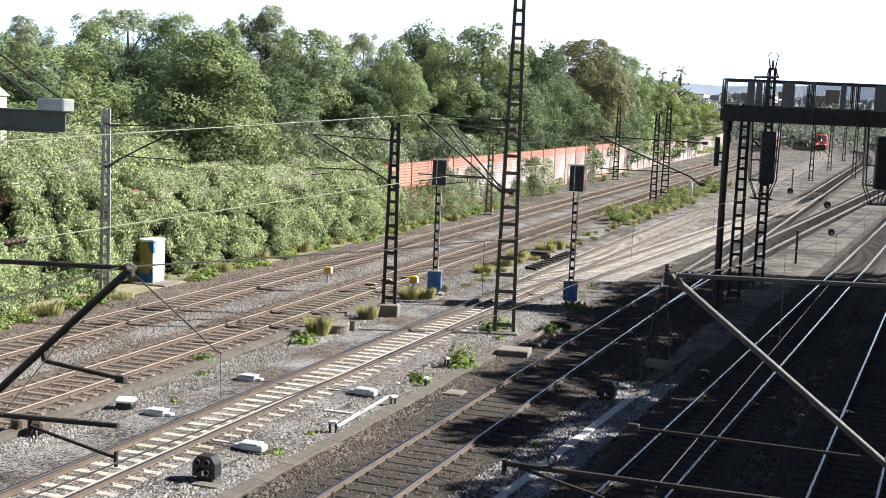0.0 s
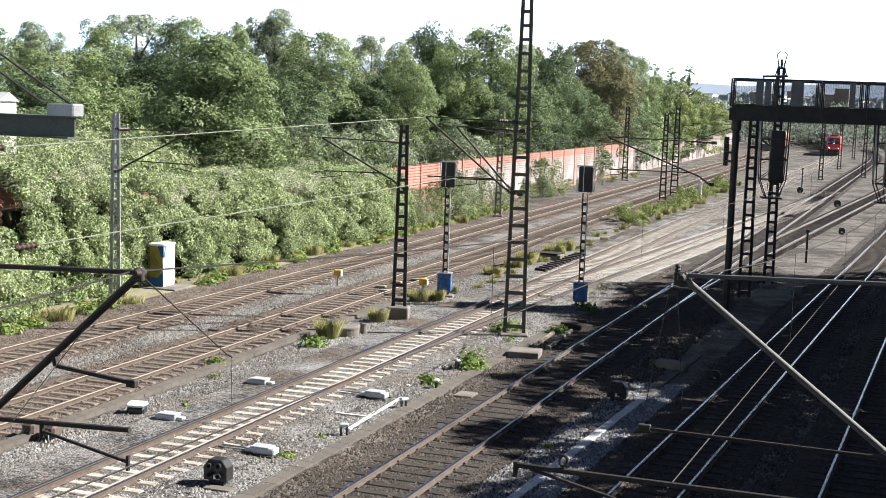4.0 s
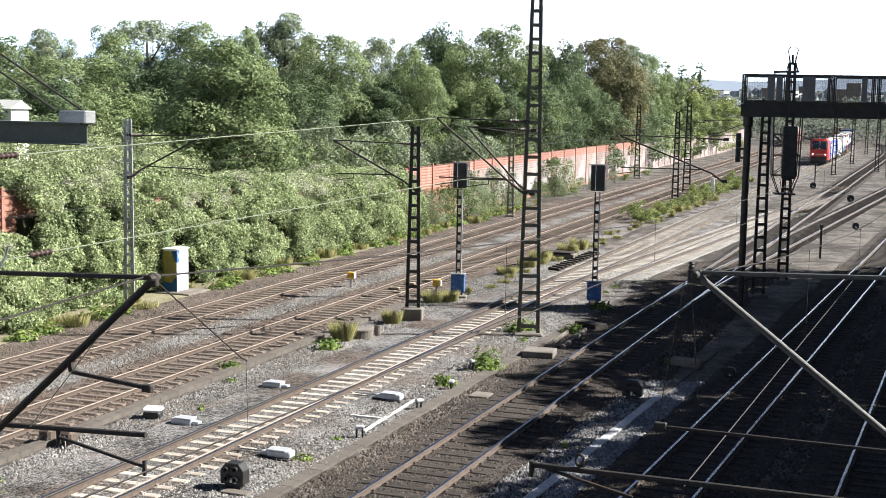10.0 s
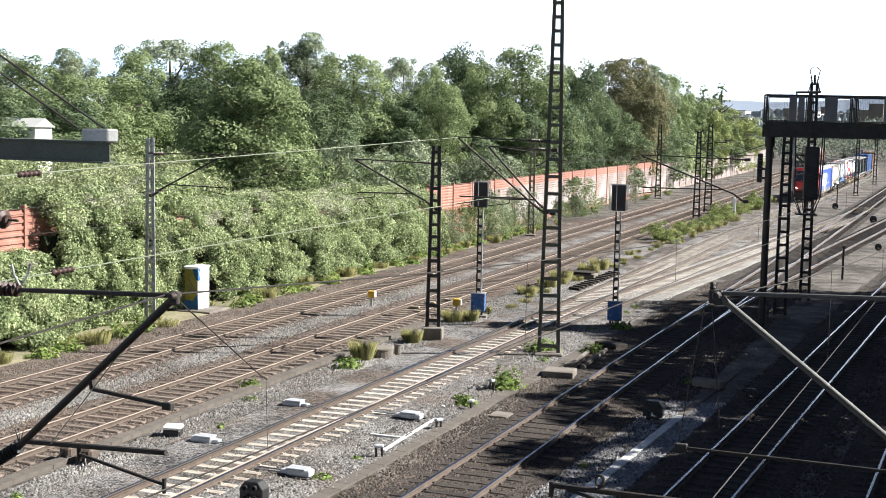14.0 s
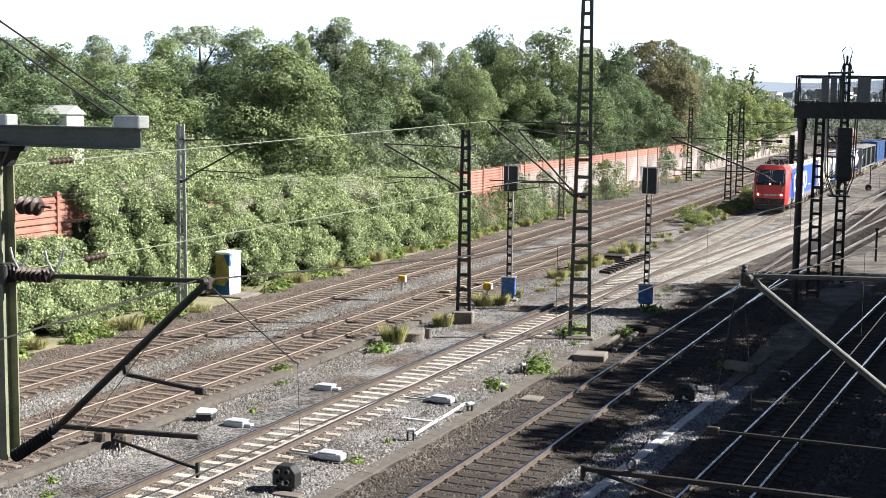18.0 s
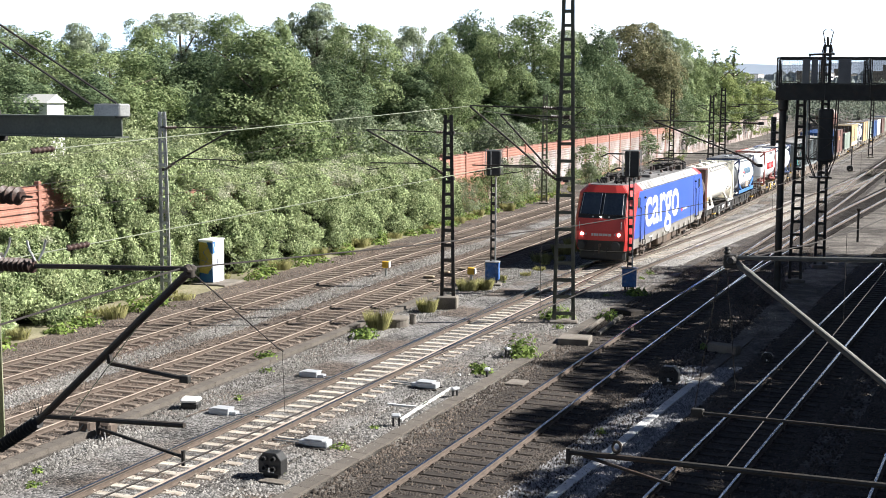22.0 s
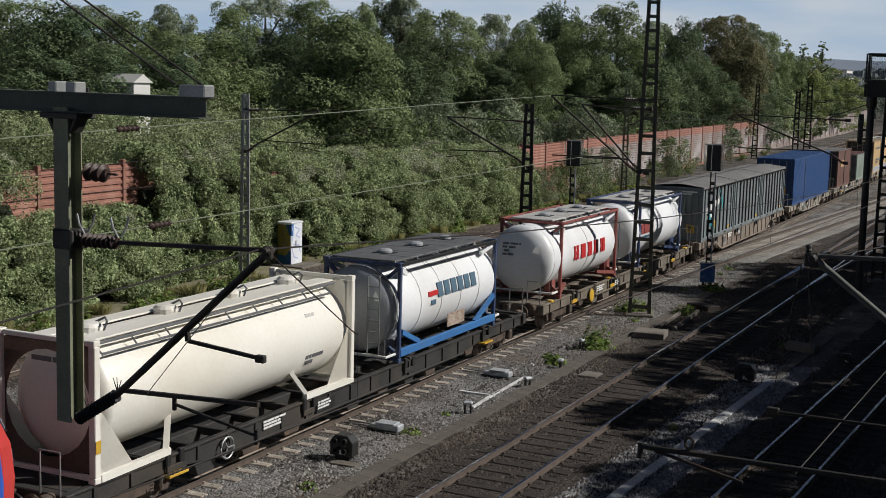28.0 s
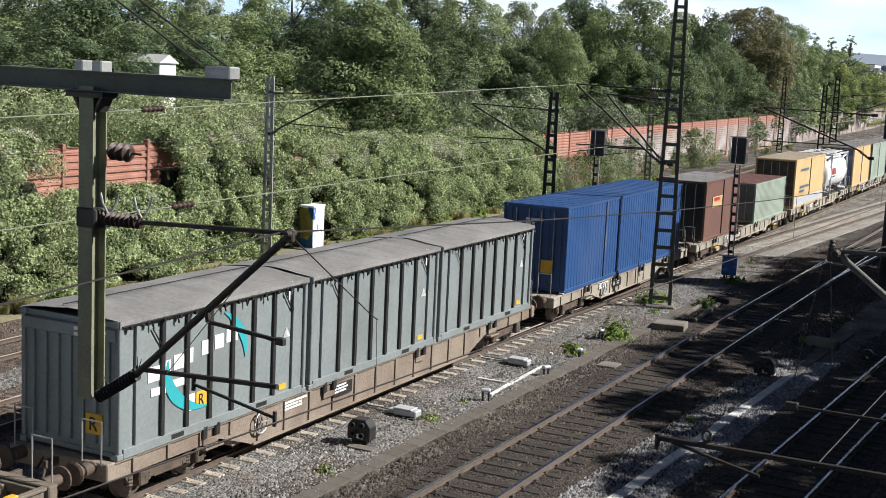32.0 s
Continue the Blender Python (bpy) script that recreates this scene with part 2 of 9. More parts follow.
def leaves_at(rng, pts, out, size, flat=0.55):
    """Small single leaves at pts, facing roughly along out."""
    n = len(pts)
    nor = out + rng.normal(0, flat, (n, 3))
    nor /= np.linalg.norm(nor, axis=1)[:, None] + 1e-9
    t = np.cross(nor, rng.normal(0, 1, (n, 3)))
    t /= np.linalg.norm(t, axis=1)[:, None] + 1e-9
    s = np.cross(nor, t)
    k = (size * rng.uniform(0.6, 1.35, n))[:, None]
    v = np.stack([pts + t * k * 1.1, pts + s * k * 0.75 - t * k * 0.5, pts - s * k * 0.75 - t * k * 0.6], 1).reshape(-1, 3)
    f = np.arange(3 * n).reshape(n, 3)
    return v, f

# ---- plan: straight lines, x at y = 50 and slope ----
LINES = {"B": (-11.30, 0.356), "A": (-6.15, 0.354), "T": (0.38, 0.379), "N": (7.24, 0.388), "M": (14.25, 0.437), "K": (18.70, 0.418), "J": (26.6, 0.418)}


def ease(y, y0, y1, slope):
    """A turnout's offset: zero to y0, a curve to y1, then straight."""
    if y <= y0:
        return 0.0
    if y >= y1:
        return slope * (y - (y0 + y1) / 2)
    return slope * (y - y0) ** 2 / (2 * (y1 - y0))


def bend(y):
    """Beyond the yard all lines swing to the left."""
    return max(0.0, y - 240) ** 2 / 1300


def line_x(k, y):
    if k == "T2":
        x = line_x("T", y) + ease(y, 40, 60, 0.093)
        return min(x, line_x("N", y) - (0.0 if y > 146 else max(0, (146 - y)) ** 2 * 0.0015 if y > 118 else 0))
    if k == "N2":
        return line_x("N", y) + ease(y, 55, 71, 0.0705)
    a, s = LINES[k]
    return a + s * (y - 50) - bend(y)


def heading(k):
    return math.atan(LINES[k][1])


def on(k, y, lat=0.0, z=0.0):
    """A point lat metres to the right of a line's axis."""
    h = heading(k[0])
    return Vector((line_x(k, y) + lat * math.cos(h), y - lat * math.sin(h), z))


def turned(k, y, lat=0.0, z=0.0, extra=0.0):
    """A pose there whose y axis runs along the line, away from the bridge."""
    p = on(k, y, lat, z)
    return pose(p.x, p.y, p.z, 0, 0, -math.degrees(heading(k[0])) + extra)


# ---- ground ----
def ground_mat():
    m = bpy.data.materials.new("gravel_ground")
    m.use_nodes = True
    nt = m.node_tree
    b = nt.nodes["Principled BSDF"]
    tc = nt.nodes.new("ShaderNodeTexCoord")
    big = nt.nodes.new("ShaderNodeTexNoise")
    big.inputs["Scale"].default_value, big.inputs["Detail"].default_value = 0.22, 7
    vor = nt.nodes.new("ShaderNodeTexVoronoi")
    vor.inputs["Scale"].default_value = 17
    mid = nt.nodes.new("ShaderNodeTexNoise")
    mid.inputs["Scale"].default_value, mid.inputs["Detail"].default_value = 0.9, 8
    for q in (big, vor, mid):
        link(nt, tc.outputs["Object"], q.inputs["Vector"])
    both = nt.nodes.new("ShaderNodeMath")
    both.operation = "ADD"
    link(nt, big.outputs["Fac"], both.inputs[0])
    link(nt, mid.outputs["Fac"], both.inputs[1])
    mr = nt.nodes.new("ShaderNodeMapRange")
    mr.inputs["From Min"].default_value, mr.inputs["From Max"].default_value = 0.85, 1.15
    link(nt, both.outputs[0], mr.inputs["Value"])
    mix = nt.nodes.new("ShaderNodeMix")
    mix.data_type = "RGBA"
    mix.inputs["A"].default_value, mix.inputs["B"].default_value = (0.135, 0.12, 0.105, 1), (0.034, 0.028, 0.022, 1)
    link(nt, mr.outputs["Result"], mix.inputs["Factor"])
    hsv = nt.nodes.new("ShaderNodeHueSaturation")
    sep = nt.nodes.new("ShaderNodeSeparateColor")
    link(nt, vor.outputs["Color"], sep.inputs[0])
    mv = nt.nodes.new("ShaderNodeMapRange")
    mv.inputs["To Min"].default_value, mv.inputs["To Max"].default_value = 0.45, 1.55
    link(nt, sep.outputs[0], mv.inputs["Value"])
    link(nt, mv.outputs["Result"], hsv.inputs["Value"])
    link(nt, mix.outputs["Result"], hsv.inputs["Color"])
    link(nt, hsv.outputs["Color"], b.inputs["Base Color"])
    b.inputs["Roughness"].default_value = 0.95
    bp = nt.nodes.new("ShaderNodeBump")
    bp.inputs["Strength"].default_value, bp.inputs["Distance"].default_value, bp.invert = 0.9, 0.03, True
    link(nt, vor.outputs["Distance"], bp.inputs["Height"])
    link(nt, bp.outputs["Normal"], b.inputs["Normal"])
    return m


def bed_mat(name, c1, c2, scale=19, big=0.5, patch=None):
    """Ballast stones of mixed tone."""
    m = bpy.data.materials.new(name)
    m.use_nodes = True
    nt = m.node_tree
    b = nt.nodes["Principled BSDF"]
    tc = nt.nodes.new("ShaderNodeTexCoord")
    vor = nt.nodes.new("ShaderNodeTexVoronoi")
    vor.inputs["Scale"].default_value = scale
    n = nt.nodes.new("ShaderNodeTexNoise")
    n.inputs["Scale"].default_value, n.inputs["Detail"].default_value = big, 6
    for q in (vor, n):
        link(nt, tc.outputs["Object"], q.inputs["Vector"])
    sep = nt.nodes.new("ShaderNodeSeparateColor")
    link(nt, vor.outputs["Color"], sep.inputs[0])
    a = nt.nodes.new("ShaderNodeMath")
    a.operation = "MULTIPLY_ADD"
    a.inputs[1].default_value = 0.95
    link(nt, sep.outputs[0], a.inputs[0])
    mr = nt.nodes.new("ShaderNodeMapRange")
    mr.inputs["From Min"].default_value, mr.inputs["From Max"].default_value = 0.3, 0.7
    mr.inputs["To Min"].default_value, mr.inputs["To Max"].default_value = -0.35, 0.5
    link(nt, n.outputs["Fac"], mr.inputs["Value"])
    link(nt, mr.outputs["Result"], a.inputs[2])
    mix = nt.nodes.new("ShaderNodeMix")
    mix.data_type = "RGBA"
    mix.inputs["A"].default_value, mix.inputs["B"].default_value = (*c1, 1), (*c2, 1)
    link(nt, a.outputs[0], mix.inputs["Factor"])
    out = mix.outputs["Result"]
    if patch:
        pn = nt.nodes.new("ShaderNodeTexNoise")
        pn.inputs["Scale"].default_value, pn.inputs["Detail"].default_value = 0.3, 9
        link(nt, tc.outputs["Object"], pn.inputs["Vector"])
        pr = nt.nodes.new("ShaderNodeMapRange")
        pr.inputs["From Min"].default_value, pr.inputs["From Max"].default_value, pr.inputs["To Max"].default_value = 0.47, 0.6, 1.0
        link(nt, pn.outputs["Fac"], pr.inputs["Value"])
        tint = nt.nodes.new("ShaderNodeMix")
        tint.data_type, tint.blend_type = "RGBA", "MULTIPLY"
        tint.inputs["B"].default_value = (*patch, 1)
        link(nt, pr.outputs["Result"], tint.inputs["Factor"])
        link(nt, out, tint.inputs["A"])
        out = tint.outputs["Result"]
    link(nt, out, b.inputs["Base Color"])
    b.inputs["Roughness"].default_value = 0.95
    bp = nt.nodes.new("ShaderNodeBump")
    bp.inputs["Strength"].default_value, bp.inputs["Distance"].default_value, bp.invert = 1.0, 0.04, True
    link(nt, vor.outputs["Distance"], bp.inputs["Height"])
    link(nt, bp.outputs["Normal"], b.inputs["Normal"])
    return m


bm = bmesh.new()
bmesh.ops.create_grid(bm, x_segments=2, y_segments=2, size=2600)
tagged(part("ground", bm, ground_mat()), "brown gravelly railway ground with sparse soil", "ground", kind="structure")

M_BED_GREY = bed_mat("grey_ballast", (0.022, 0.021, 0.02), (0.25, 0.24, 0.23), 14, 0.5, (0.62, 0.5, 0.42))
M_BED_BROWN = bed_mat("rust_brown_ballast", (0.022, 0.016, 0.013), (0.16, 0.128, 0.104), 14, 0.5, (0.75, 0.62, 0.55))
M_BED_PALE = bed_mat("dusty_pale_ballast", (0.17, 0.16, 0.145), (0.36, 0.345, 0.32), 20)
# oil-stained brown, taken darker still to deepen the shade on these tracks
M_BED_OILY_SHADE = bed_mat("oily_ballast_shade_tint", (0.008, 0.0065, 0.0055), (0.066, 0.052, 0.042), 16)
# pale bluish gravel that paints dappled sunlight on the ground
M_BED_SUNPATCH = bed_mat("sun_patch_gravel", (0.045, 0.045, 0.046), (0.36, 0.36, 0.375), 14, 0.8)
M_STEELSLEEPER = mat("brown_steel_sleeper", (0.21, 0.17, 0.138), (0.11, 0.087, 0.07), 3, 50, 0.85, metal=0.1, obj_random=0.2)

RAIL = [(-0.075, 0.0), (0.075, 0.0), (0.075, 0.012), (0.012, 0.03), (0.012, 0.09), (0.036, 0.1), (0.036, 0.125), (0.03, 0.13), (-0.03, 0.13), (-0.036, 0.125), (-0.036, 0.1), (-0.012, 0.09), (-0.012, 0.03), (-0.075, 0.012)]
RAIL_MI = [0, 0, 0, 0, 0, 0, 1, 1, 1, 0, 0, 0, 0, 0]


def sleeper_mesh(kind, length):
    bm = bmesh.new()
    if kind == "steel":
        # trough sleeper with turned-down, rounded ends
        for s in (-1, 1):
            box(bm, s * length / 2 - 0.05, -0.12, -0.1, s * length / 2 + 0.05, 0.12, 0.012, 0.03)
        box(bm, -length / 2, -0.11, -0.06, length / 2, 0.11, 0.02, 0.035)
    else:
        box(bm, -length / 2, -0.13, -0.12, length / 2, 0.13, 0.0, 0.02)
        for s in (-1, 1):
            box(bm, s * 0.7535 - 0.16, -0.08, 0.0, s * 0.7535 + 0.16, 0.08, 0.012, 0.004, 1)
    for s in (-1, 1):
        for q in (-1, 1):
            box(bm, s * 0.7535 + q * 0.105 - 0.035, -0.05, 0.0, s * 0.7535 + q * 0.105 + 0.035, 0.05, 0.045, 0.012, 1)
    return bm


def rail_path(k, y0, y1, lat, z):
    step = 3.0 if k in ("T2", "N2") else 12.0
    n = max(2, int((y1 - y0) / step))
    return [on(k, y0 + (y1 - y0) * i / n, lat, z) for i in range(n + 1)]


def track(k, y0, y1, sl_kind, sl_mat, head, label, bed, sl0=None, near=105, bed_w=1.75):
    t = thing("track", Matrix.Identity(4), label, "railway track", "railway tracks", "structure")
    for lat in (-0.7535, 0.7535):
        part("rail", sweep(bmesh.new(), RAIL, rail_path(k, y0, y1, lat, 0.05), RAIL_MI), [M_RUST, head], t)
    if bed:
        prof = [(-bed_w - 0.15, -0.05), (-bed_w, 0.022), (bed_w, 0.022), (bed_w + 0.15, -0.05)]
        part("ballast_bed", sweep(bmesh.new(), prof, rail_path(k, y0, y1, 0, 0)), bed, t, "crushed stone bed")
    far_v, far_f, made = [], [], 0
    y = sl0 if sl0 is not None else y0
    c = math.cos(heading(k[0]))
    rng = random.Random(k)
    proto = mesh_of(sleeper_mesh(sl_kind, 2.6), "sleeper", [sl_mat, M_RUST])
    while y < y1 - 0.3:
        m = turned(k, y, rng.uniform(-0.03, 0.03), 0.048, rng.uniform(-0.8, 0.8))
        if y < near and made < 290:
            ob = new("sleeper", proto)
            ob.parent = t
            ob.matrix_basis = m
            made += 1
        else:
            b = len(far_v)
            for sx in (-1.3, 1.3):
                for sy in (-0.13, 0.13):
                    far_v.append(m @ Vector((sx, sy, 0)))
            for sx in (-1.3, 1.3):
                for sy in (-0.13, 0.13):
                    far_v.append(m @ Vector((sx, sy, -0.1)))
            far_f += [(b, b + 1, b + 3, b + 2), (b, b + 2, b + 6, b + 4), (b + 1, b + 5, b + 7, b + 3)]
        y += 0.63 * c
    if far_f:
        raw("far_sleepers", far_v, far_f, sl_mat, t)["kind"] = "stuff"
    return t


track("B", 10, 330, "steel", M_STEELSLEEPER, M_RAILDULL, "rusty siding track on brown sleepers", M_BED_BROWN, 38)
track("A", 6, 330, "steel", M_STEELSLEEPER, M_RAILDULL, "rust-brown running track on steel sleepers", M_BED_BROWN, 30)
track("T", -140, 520, "concrete", M_SLEEPER_CONC, M_RAILTOP, "main track on pale concrete sleepers", M_BED_GREY, 22, bed_w=2.15)
track("N", 0, 330, "wood", M_SLEEPER_WOOD, M_RAILTOP, "shiny-railed track on dark timber sleepers", M_BED_OILY_SHADE, 22)
track("M", 0, 330, "wood", M_SLEEPER_WOOD, M_RAILTOP, "shiny-railed shaded track on dark timber sleepers", M_BED_OILY_SHADE, 20)
track("K", 0, 250, "wood", M_SLEEPER_WOOD, M_RAILTOP, "shaded track on dark timber sleepers", M_BED_OILY_SHADE, 20)
track("T2", 44, 150, "concrete", M_SLEEPER_CONC, M_RAILTOP, "diverging track of a turnout on concrete sleepers", None, 70)
bm = bmesh.new()
pale = [(-1.7, -0.05), (-1.6, 0.03), (1.7, 0.03), (1.8, -0.05)]
tagged(part("pale_ballast", sweep(bm, pale, rail_path("T2", 67, 112, 0.1, 0)), M_BED_PALE), "dusty pale ballast in the turnout", "ballast", kind="structure")
track("N2", 56, 330, "wood", M_SLEEPER_WOOD, M_RAILTOP, "diverging track of a turnout on timber sleepers", None, 76)

# strips of cleaner grey stone beside the lines, and a painted sun patch by the white lids
for k, y0, y1, lat0, lat1, mm, lab in (("T", 20, 64, -2.3, -0.9, M_BED_GREY, "ballast heaped over the sleeper ends"), ("A", 12, 150, -3.35, -1.95, M_BED_GREY, "strip of grey stone between two sidings"), ("A", 16, 120, 2.2, 4.3, M_BED_GREY, "grey gravel strip beside the main track"),
                                       ("T", 20, 66, 2.35, 3.7, M_BED_GREY, "grey gravel strip beside the main track"), ("M", 22, 41, -3.7, -1.95, M_BED_SUNPATCH, "gravel paled for a patch of sun beside the painted duct"),
                                       ("B", 30, 120, -3.1, -1.95, M_BED_BROWN, "brown gravel shoulder of the siding")):
    up = 0.055 if k == "T" and lat0 < 0 else 0.008
    strip = [(lat0 - 0.2, -0.06), (lat0, up), ((lat0 + lat1) / 2, up + 0.006), (lat1, up), (lat1 + (0.02 if up > 0.01 else 0.2), -0.06)]
    tagged(part("gravel_strip", sweep(bmesh.new(), strip, [on(k, y0 + (y1 - y0) * i / 8, 0, 0) for i in range(9)]), mm), lab, "gravel", kind="structure")

M_DRYVERGE = mat("dry_grassy_verge", (0.27, 0.24, 0.16), (0.13, 0.13, 0.065), 0.9, 9, 0.95, dirt=(0.13, 0.1, 0.07), dirt_amount=0.7, bump=0.6)
strip = [(-5.4, -0.06), (-5.2, 0.02), (-3.9, 0.03), (-3.15, 0.018), (-2.9, -0.06)]
tagged(part("grass_verge", sweep(bmesh.new(), strip, [on("B", 24 + 9 * i, 0, 0) for i in range(9)]), M_DRYVERGE), "dry grassy verge between hedge and siding", "verge", kind="structure")
# switch blades lying against the rails of the main track
t = thing("switch_blades", Matrix.Identity(4), "dark switch blade rails against the main track", "rail", "switch blades", "structure")
for lat, y0, y1, mm in ((-0.63, 24, 66, M_DARKSTEEL), (0.645, 27, 62, M_RAILDULL)):
    part("blade", sweep(bmesh.new(), RAIL, [on("T", y0, lat, 0.049), on("T", y1, lat + 0.015, 0.049)], RAIL_MI), [M_RUST, mm], t)

# ---- noise barrier wall ----
M_WALL = mat("red_brown_ribbed_panel", (0.36, 0.17, 0.125), (0.26, 0.125, 0.092), 0.9, 9, 0.75, dirt=(0.42, 0.3, 0.25), dirt_amount=0.5, obj_random=0.12)
M_WALL_OLD = mat("graffitied_panel", (0.2, 0.145, 0.125), (0.33, 0.28, 0.255), 0.7, 4, 0.8, dirt=(0.5, 0.5, 0.52), dirt_amount=0.6, obj_random=0.15)
WALL_LAT = -6.6


def wall_panel(length=4.94, h=4.3, painted=0.0):
    bm = bmesh.new()
    prof = []
    n = 18
    for i in range(n):
        z = 0.25 + (h - 0.25) * i / n
        d = (h - 0.25) / n
        prof += [(0.05, z), (0.05, z + d * 0.45), (0.0, z + d * 0.55), (0.0, z + d * 0.95)]
    prof += [(0.06, h), (-0.1, h), (-0.1, 0.0), (0.07, 0.0), (0.07, 0.24)]
    mi = [1 if i < 4 * n * painted else 0 for i in range(len(prof))]
    return sweep(bm, prof, [(0, 0, 0), (0, length, 0)], mi)


wall = thing("noise_barrier", Matrix.Identity(4), "long red-brown ribbed noise barrier, partly overgrown and graffitied", "wall", kind="structure")
wp = mesh_of(wall_panel(h=4.15), "panel", [M_WALL])
wp_high = mesh_of(wall_panel(h=5.15), "panel", [M_WALL])
wp_mid = mesh_of(wall_panel(h=4.15, painted=0.8), "panel", [M_WALL, M_WALL_OLD])
wp_old = mesh_of(wall_panel(h=3.7), "panel", [M_WALL_OLD])
bm = bmesh.new()
box(bm, -0.12, -0.09, 0, 0.1, 0.09, 4.3, 0.01)
wpost = mesh_of(bm, "post", [M_WALL])
bm = bmesh.new()
box(bm, -0.12, -0.09, 0, 0.1, 0.09, 5.3, 0.01)
wpost_high = mesh_of(bm, "post", [M_WALL])
bm = bmesh.new()
box(bm, -0.12, -0.09, 0, 0.1, 0.09, 3.8, 0.01)
wpost_low = mesh_of(bm, "post", [M_WALL_OLD])
yy = 26.0
while yy < 300:
    for nm, data, dy in (("panel", wp_high if yy < 54 else wp if yy < 98 else wp_mid if yy < 172 else wp_old, 0.03), ("post", wpost_high if yy < 57 else wpost if yy < 172 else wpost_low, 0)):
        ob = new(nm, data)
        ob.parent = wall
        ob.matrix_basis = turned("B", yy + dy, WALL_LAT)
    yy += 5.0 * math.cos(heading("B"))

# ---- vegetation ----
M_LEAF_A = leaf_mat("broad_leaves", (0.05, 0.085, 0.03), (0.31, 0.375, 0.185))
M_LEAF_HIVY = leaf_mat("ivy_leaves", (0.042, 0.074, 0.023), (0.47, 0.54, 0.3), 0.7)
M_LEAF_B = leaf_mat("grey_green_leaves", (0.085, 0.115, 0.066), (0.38, 0.43, 0.285))
M_LEAF_C = leaf_mat("dark_leaves", (0.035, 0.065, 0.034), (0.21, 0.27, 0.14))
M_LEAF_D = leaf_mat("yellowing_leaves", (0.065, 0.075, 0.035), (0.26, 0.245, 0.135))
M_LEAF_IVY = leaf_mat("bramble_leaves", (0.034, 0.062, 0.017), (0.49, 0.57, 0.31), 0.9)
M_LEAF_YG = leaf_mat("sunny_yellow_green_leaves", (0.085, 0.12, 0.035), (0.37, 0.42, 0.17), 0.6)
M_LEAF_BANK = leaf_mat("light_green_bank_leaves", (0.09, 0.125, 0.05), (0.42, 0.47, 0.26), 0.8)
M_LEAF_PALE = leaf_mat("pale_seeding_clematis", (0.2, 0.22, 0.14), (0.55, 0.56, 0.42), 0.8)


def envelope(u, shape):
    """Half-width of a crown, 0 to 1, from its foot (u = 0) to its top."""
    if shape == "cone":
        return 0.12 + 0.88 * (1 - u) ** 0.85 * min(1, 0.5 + u * 6)
    if shape == "birch":
        return 0.7 + u if u < 0.3 else max(0.1, math.cos((u - 0.3) / 0.7 * math.pi / 2) ** 0.75)
    if shape == "tall":
        return 0.9 if u < 0.7 else max(0.25, 0.9 * (1 - ((u - 0.7) / 0.32) ** 2) ** 0.5)
    return 0.85 + 0.3 * u if u < 0.5 else max(0.25, (1 - ((u - 0.5) / 0.52) ** 2) ** 0.5)


def crown_points(rng, n, h, r, low, clumps, shape="round"):
    """Points on boughs that carry smaller clumps of leaves, set round the shell of a crown."""
    cs, rs, outs = [], [], []
    for i in range(clumps):
        u = rng.uniform(0, 1) ** 0.85
        a, q = rng.uniform(0, 2 * math.pi), rng.uniform(0.4, 1.0 if shape == "cone" else 0.82) if i % 4 else rng.uniform(0, 0.4)
        e = envelope(u, shape)
        cs.append((r * q * e * math.cos(a), r * q * e * math.sin(a), h * (low + (0.93 - low) * u)))
        rs.append(r * rng.uniform(0.24, 0.42) * (0.5 + 0.5 * e) * (0.85 - 0.62 * u if shape == "cone" else 1))
        outs.append((math.cos(a) * q, math.sin(a) * q, 0.75 * (u - 0.35)))
    cs, rs, outs = np.array(cs), np.array(rs), np.array(outs)
    m = 12
    d1 = rng.normal(0, 1, (clumps, m, 3)) + outs[:, None, :] * 1.3
    d1 /= np.linalg.norm(d1, axis=2)[:, :, None]
    pick = rng.choice(clumps, n, p=rs ** 2 / (rs ** 2).sum())
    sub = rng.integers(0, m, n)
    e1 = d1[pick, sub]
    d2 = rng.normal(0, 1, (n, 3)) + e1 * 0.7
    d2 /= np.linalg.norm(d2, axis=1)[:, None]
    d2[:, 2] = np.where(d2[:, 2] < -0.45, -d2[:, 2], d2[:, 2])
    k = rs[pick][:, None]
    p = cs[pick] + e1 * k * 0.68 + d2 * k * 0.42 * rng.uniform(0.75, 1.12, n)[:, None]
    p[:, 2] = np.maximum(p[:, 2], 0.1)
    return p, d2 + e1 * 0.5 + outs[pick] * 0.35


def tree_kind(seed, h, r, low, n, clumps, leaf, size, shape="round"):
    """Meshes of one kind of tree: tapered trunk with limbs, and the crown."""
    rng = np.random.default_rng(seed)
    bm = bmesh.new()
    tube(bm, (0, 0, -0.2), (0.1, 0.05, h * 0.45), h * 0.02, h * 0.012, 9)
    tube(bm, (0.1, 0.05, h * 0.44), (0, 0, h * 0.86), h * 0.012, h * 0.003, 7)
    for i in range(9):
        a = i * 2.4 + rng.uniform(-0.4, 0.4)
        z = h * rng.uniform(low, 0.7)
        tube(bm, (0, 0, z), (r * 0.65 * math.cos(a), r * 0.65 * math.sin(a), z + h * rng.uniform(0.1, 0.2)), h * 0.006, h * 0.0015, 6)
    trunk = mesh_of(bm, "trunk", [M_BARK], True)
    p, d = crown_points(rng, n, h, r, low, clumps, shape)
    v, f = leaves_at(rng, p, d, size, 0.5)
    ob = raw("crown", v, f, leaf)
    me = ob.data
    bpy.data.objects.remove(ob)
    return trunk, me


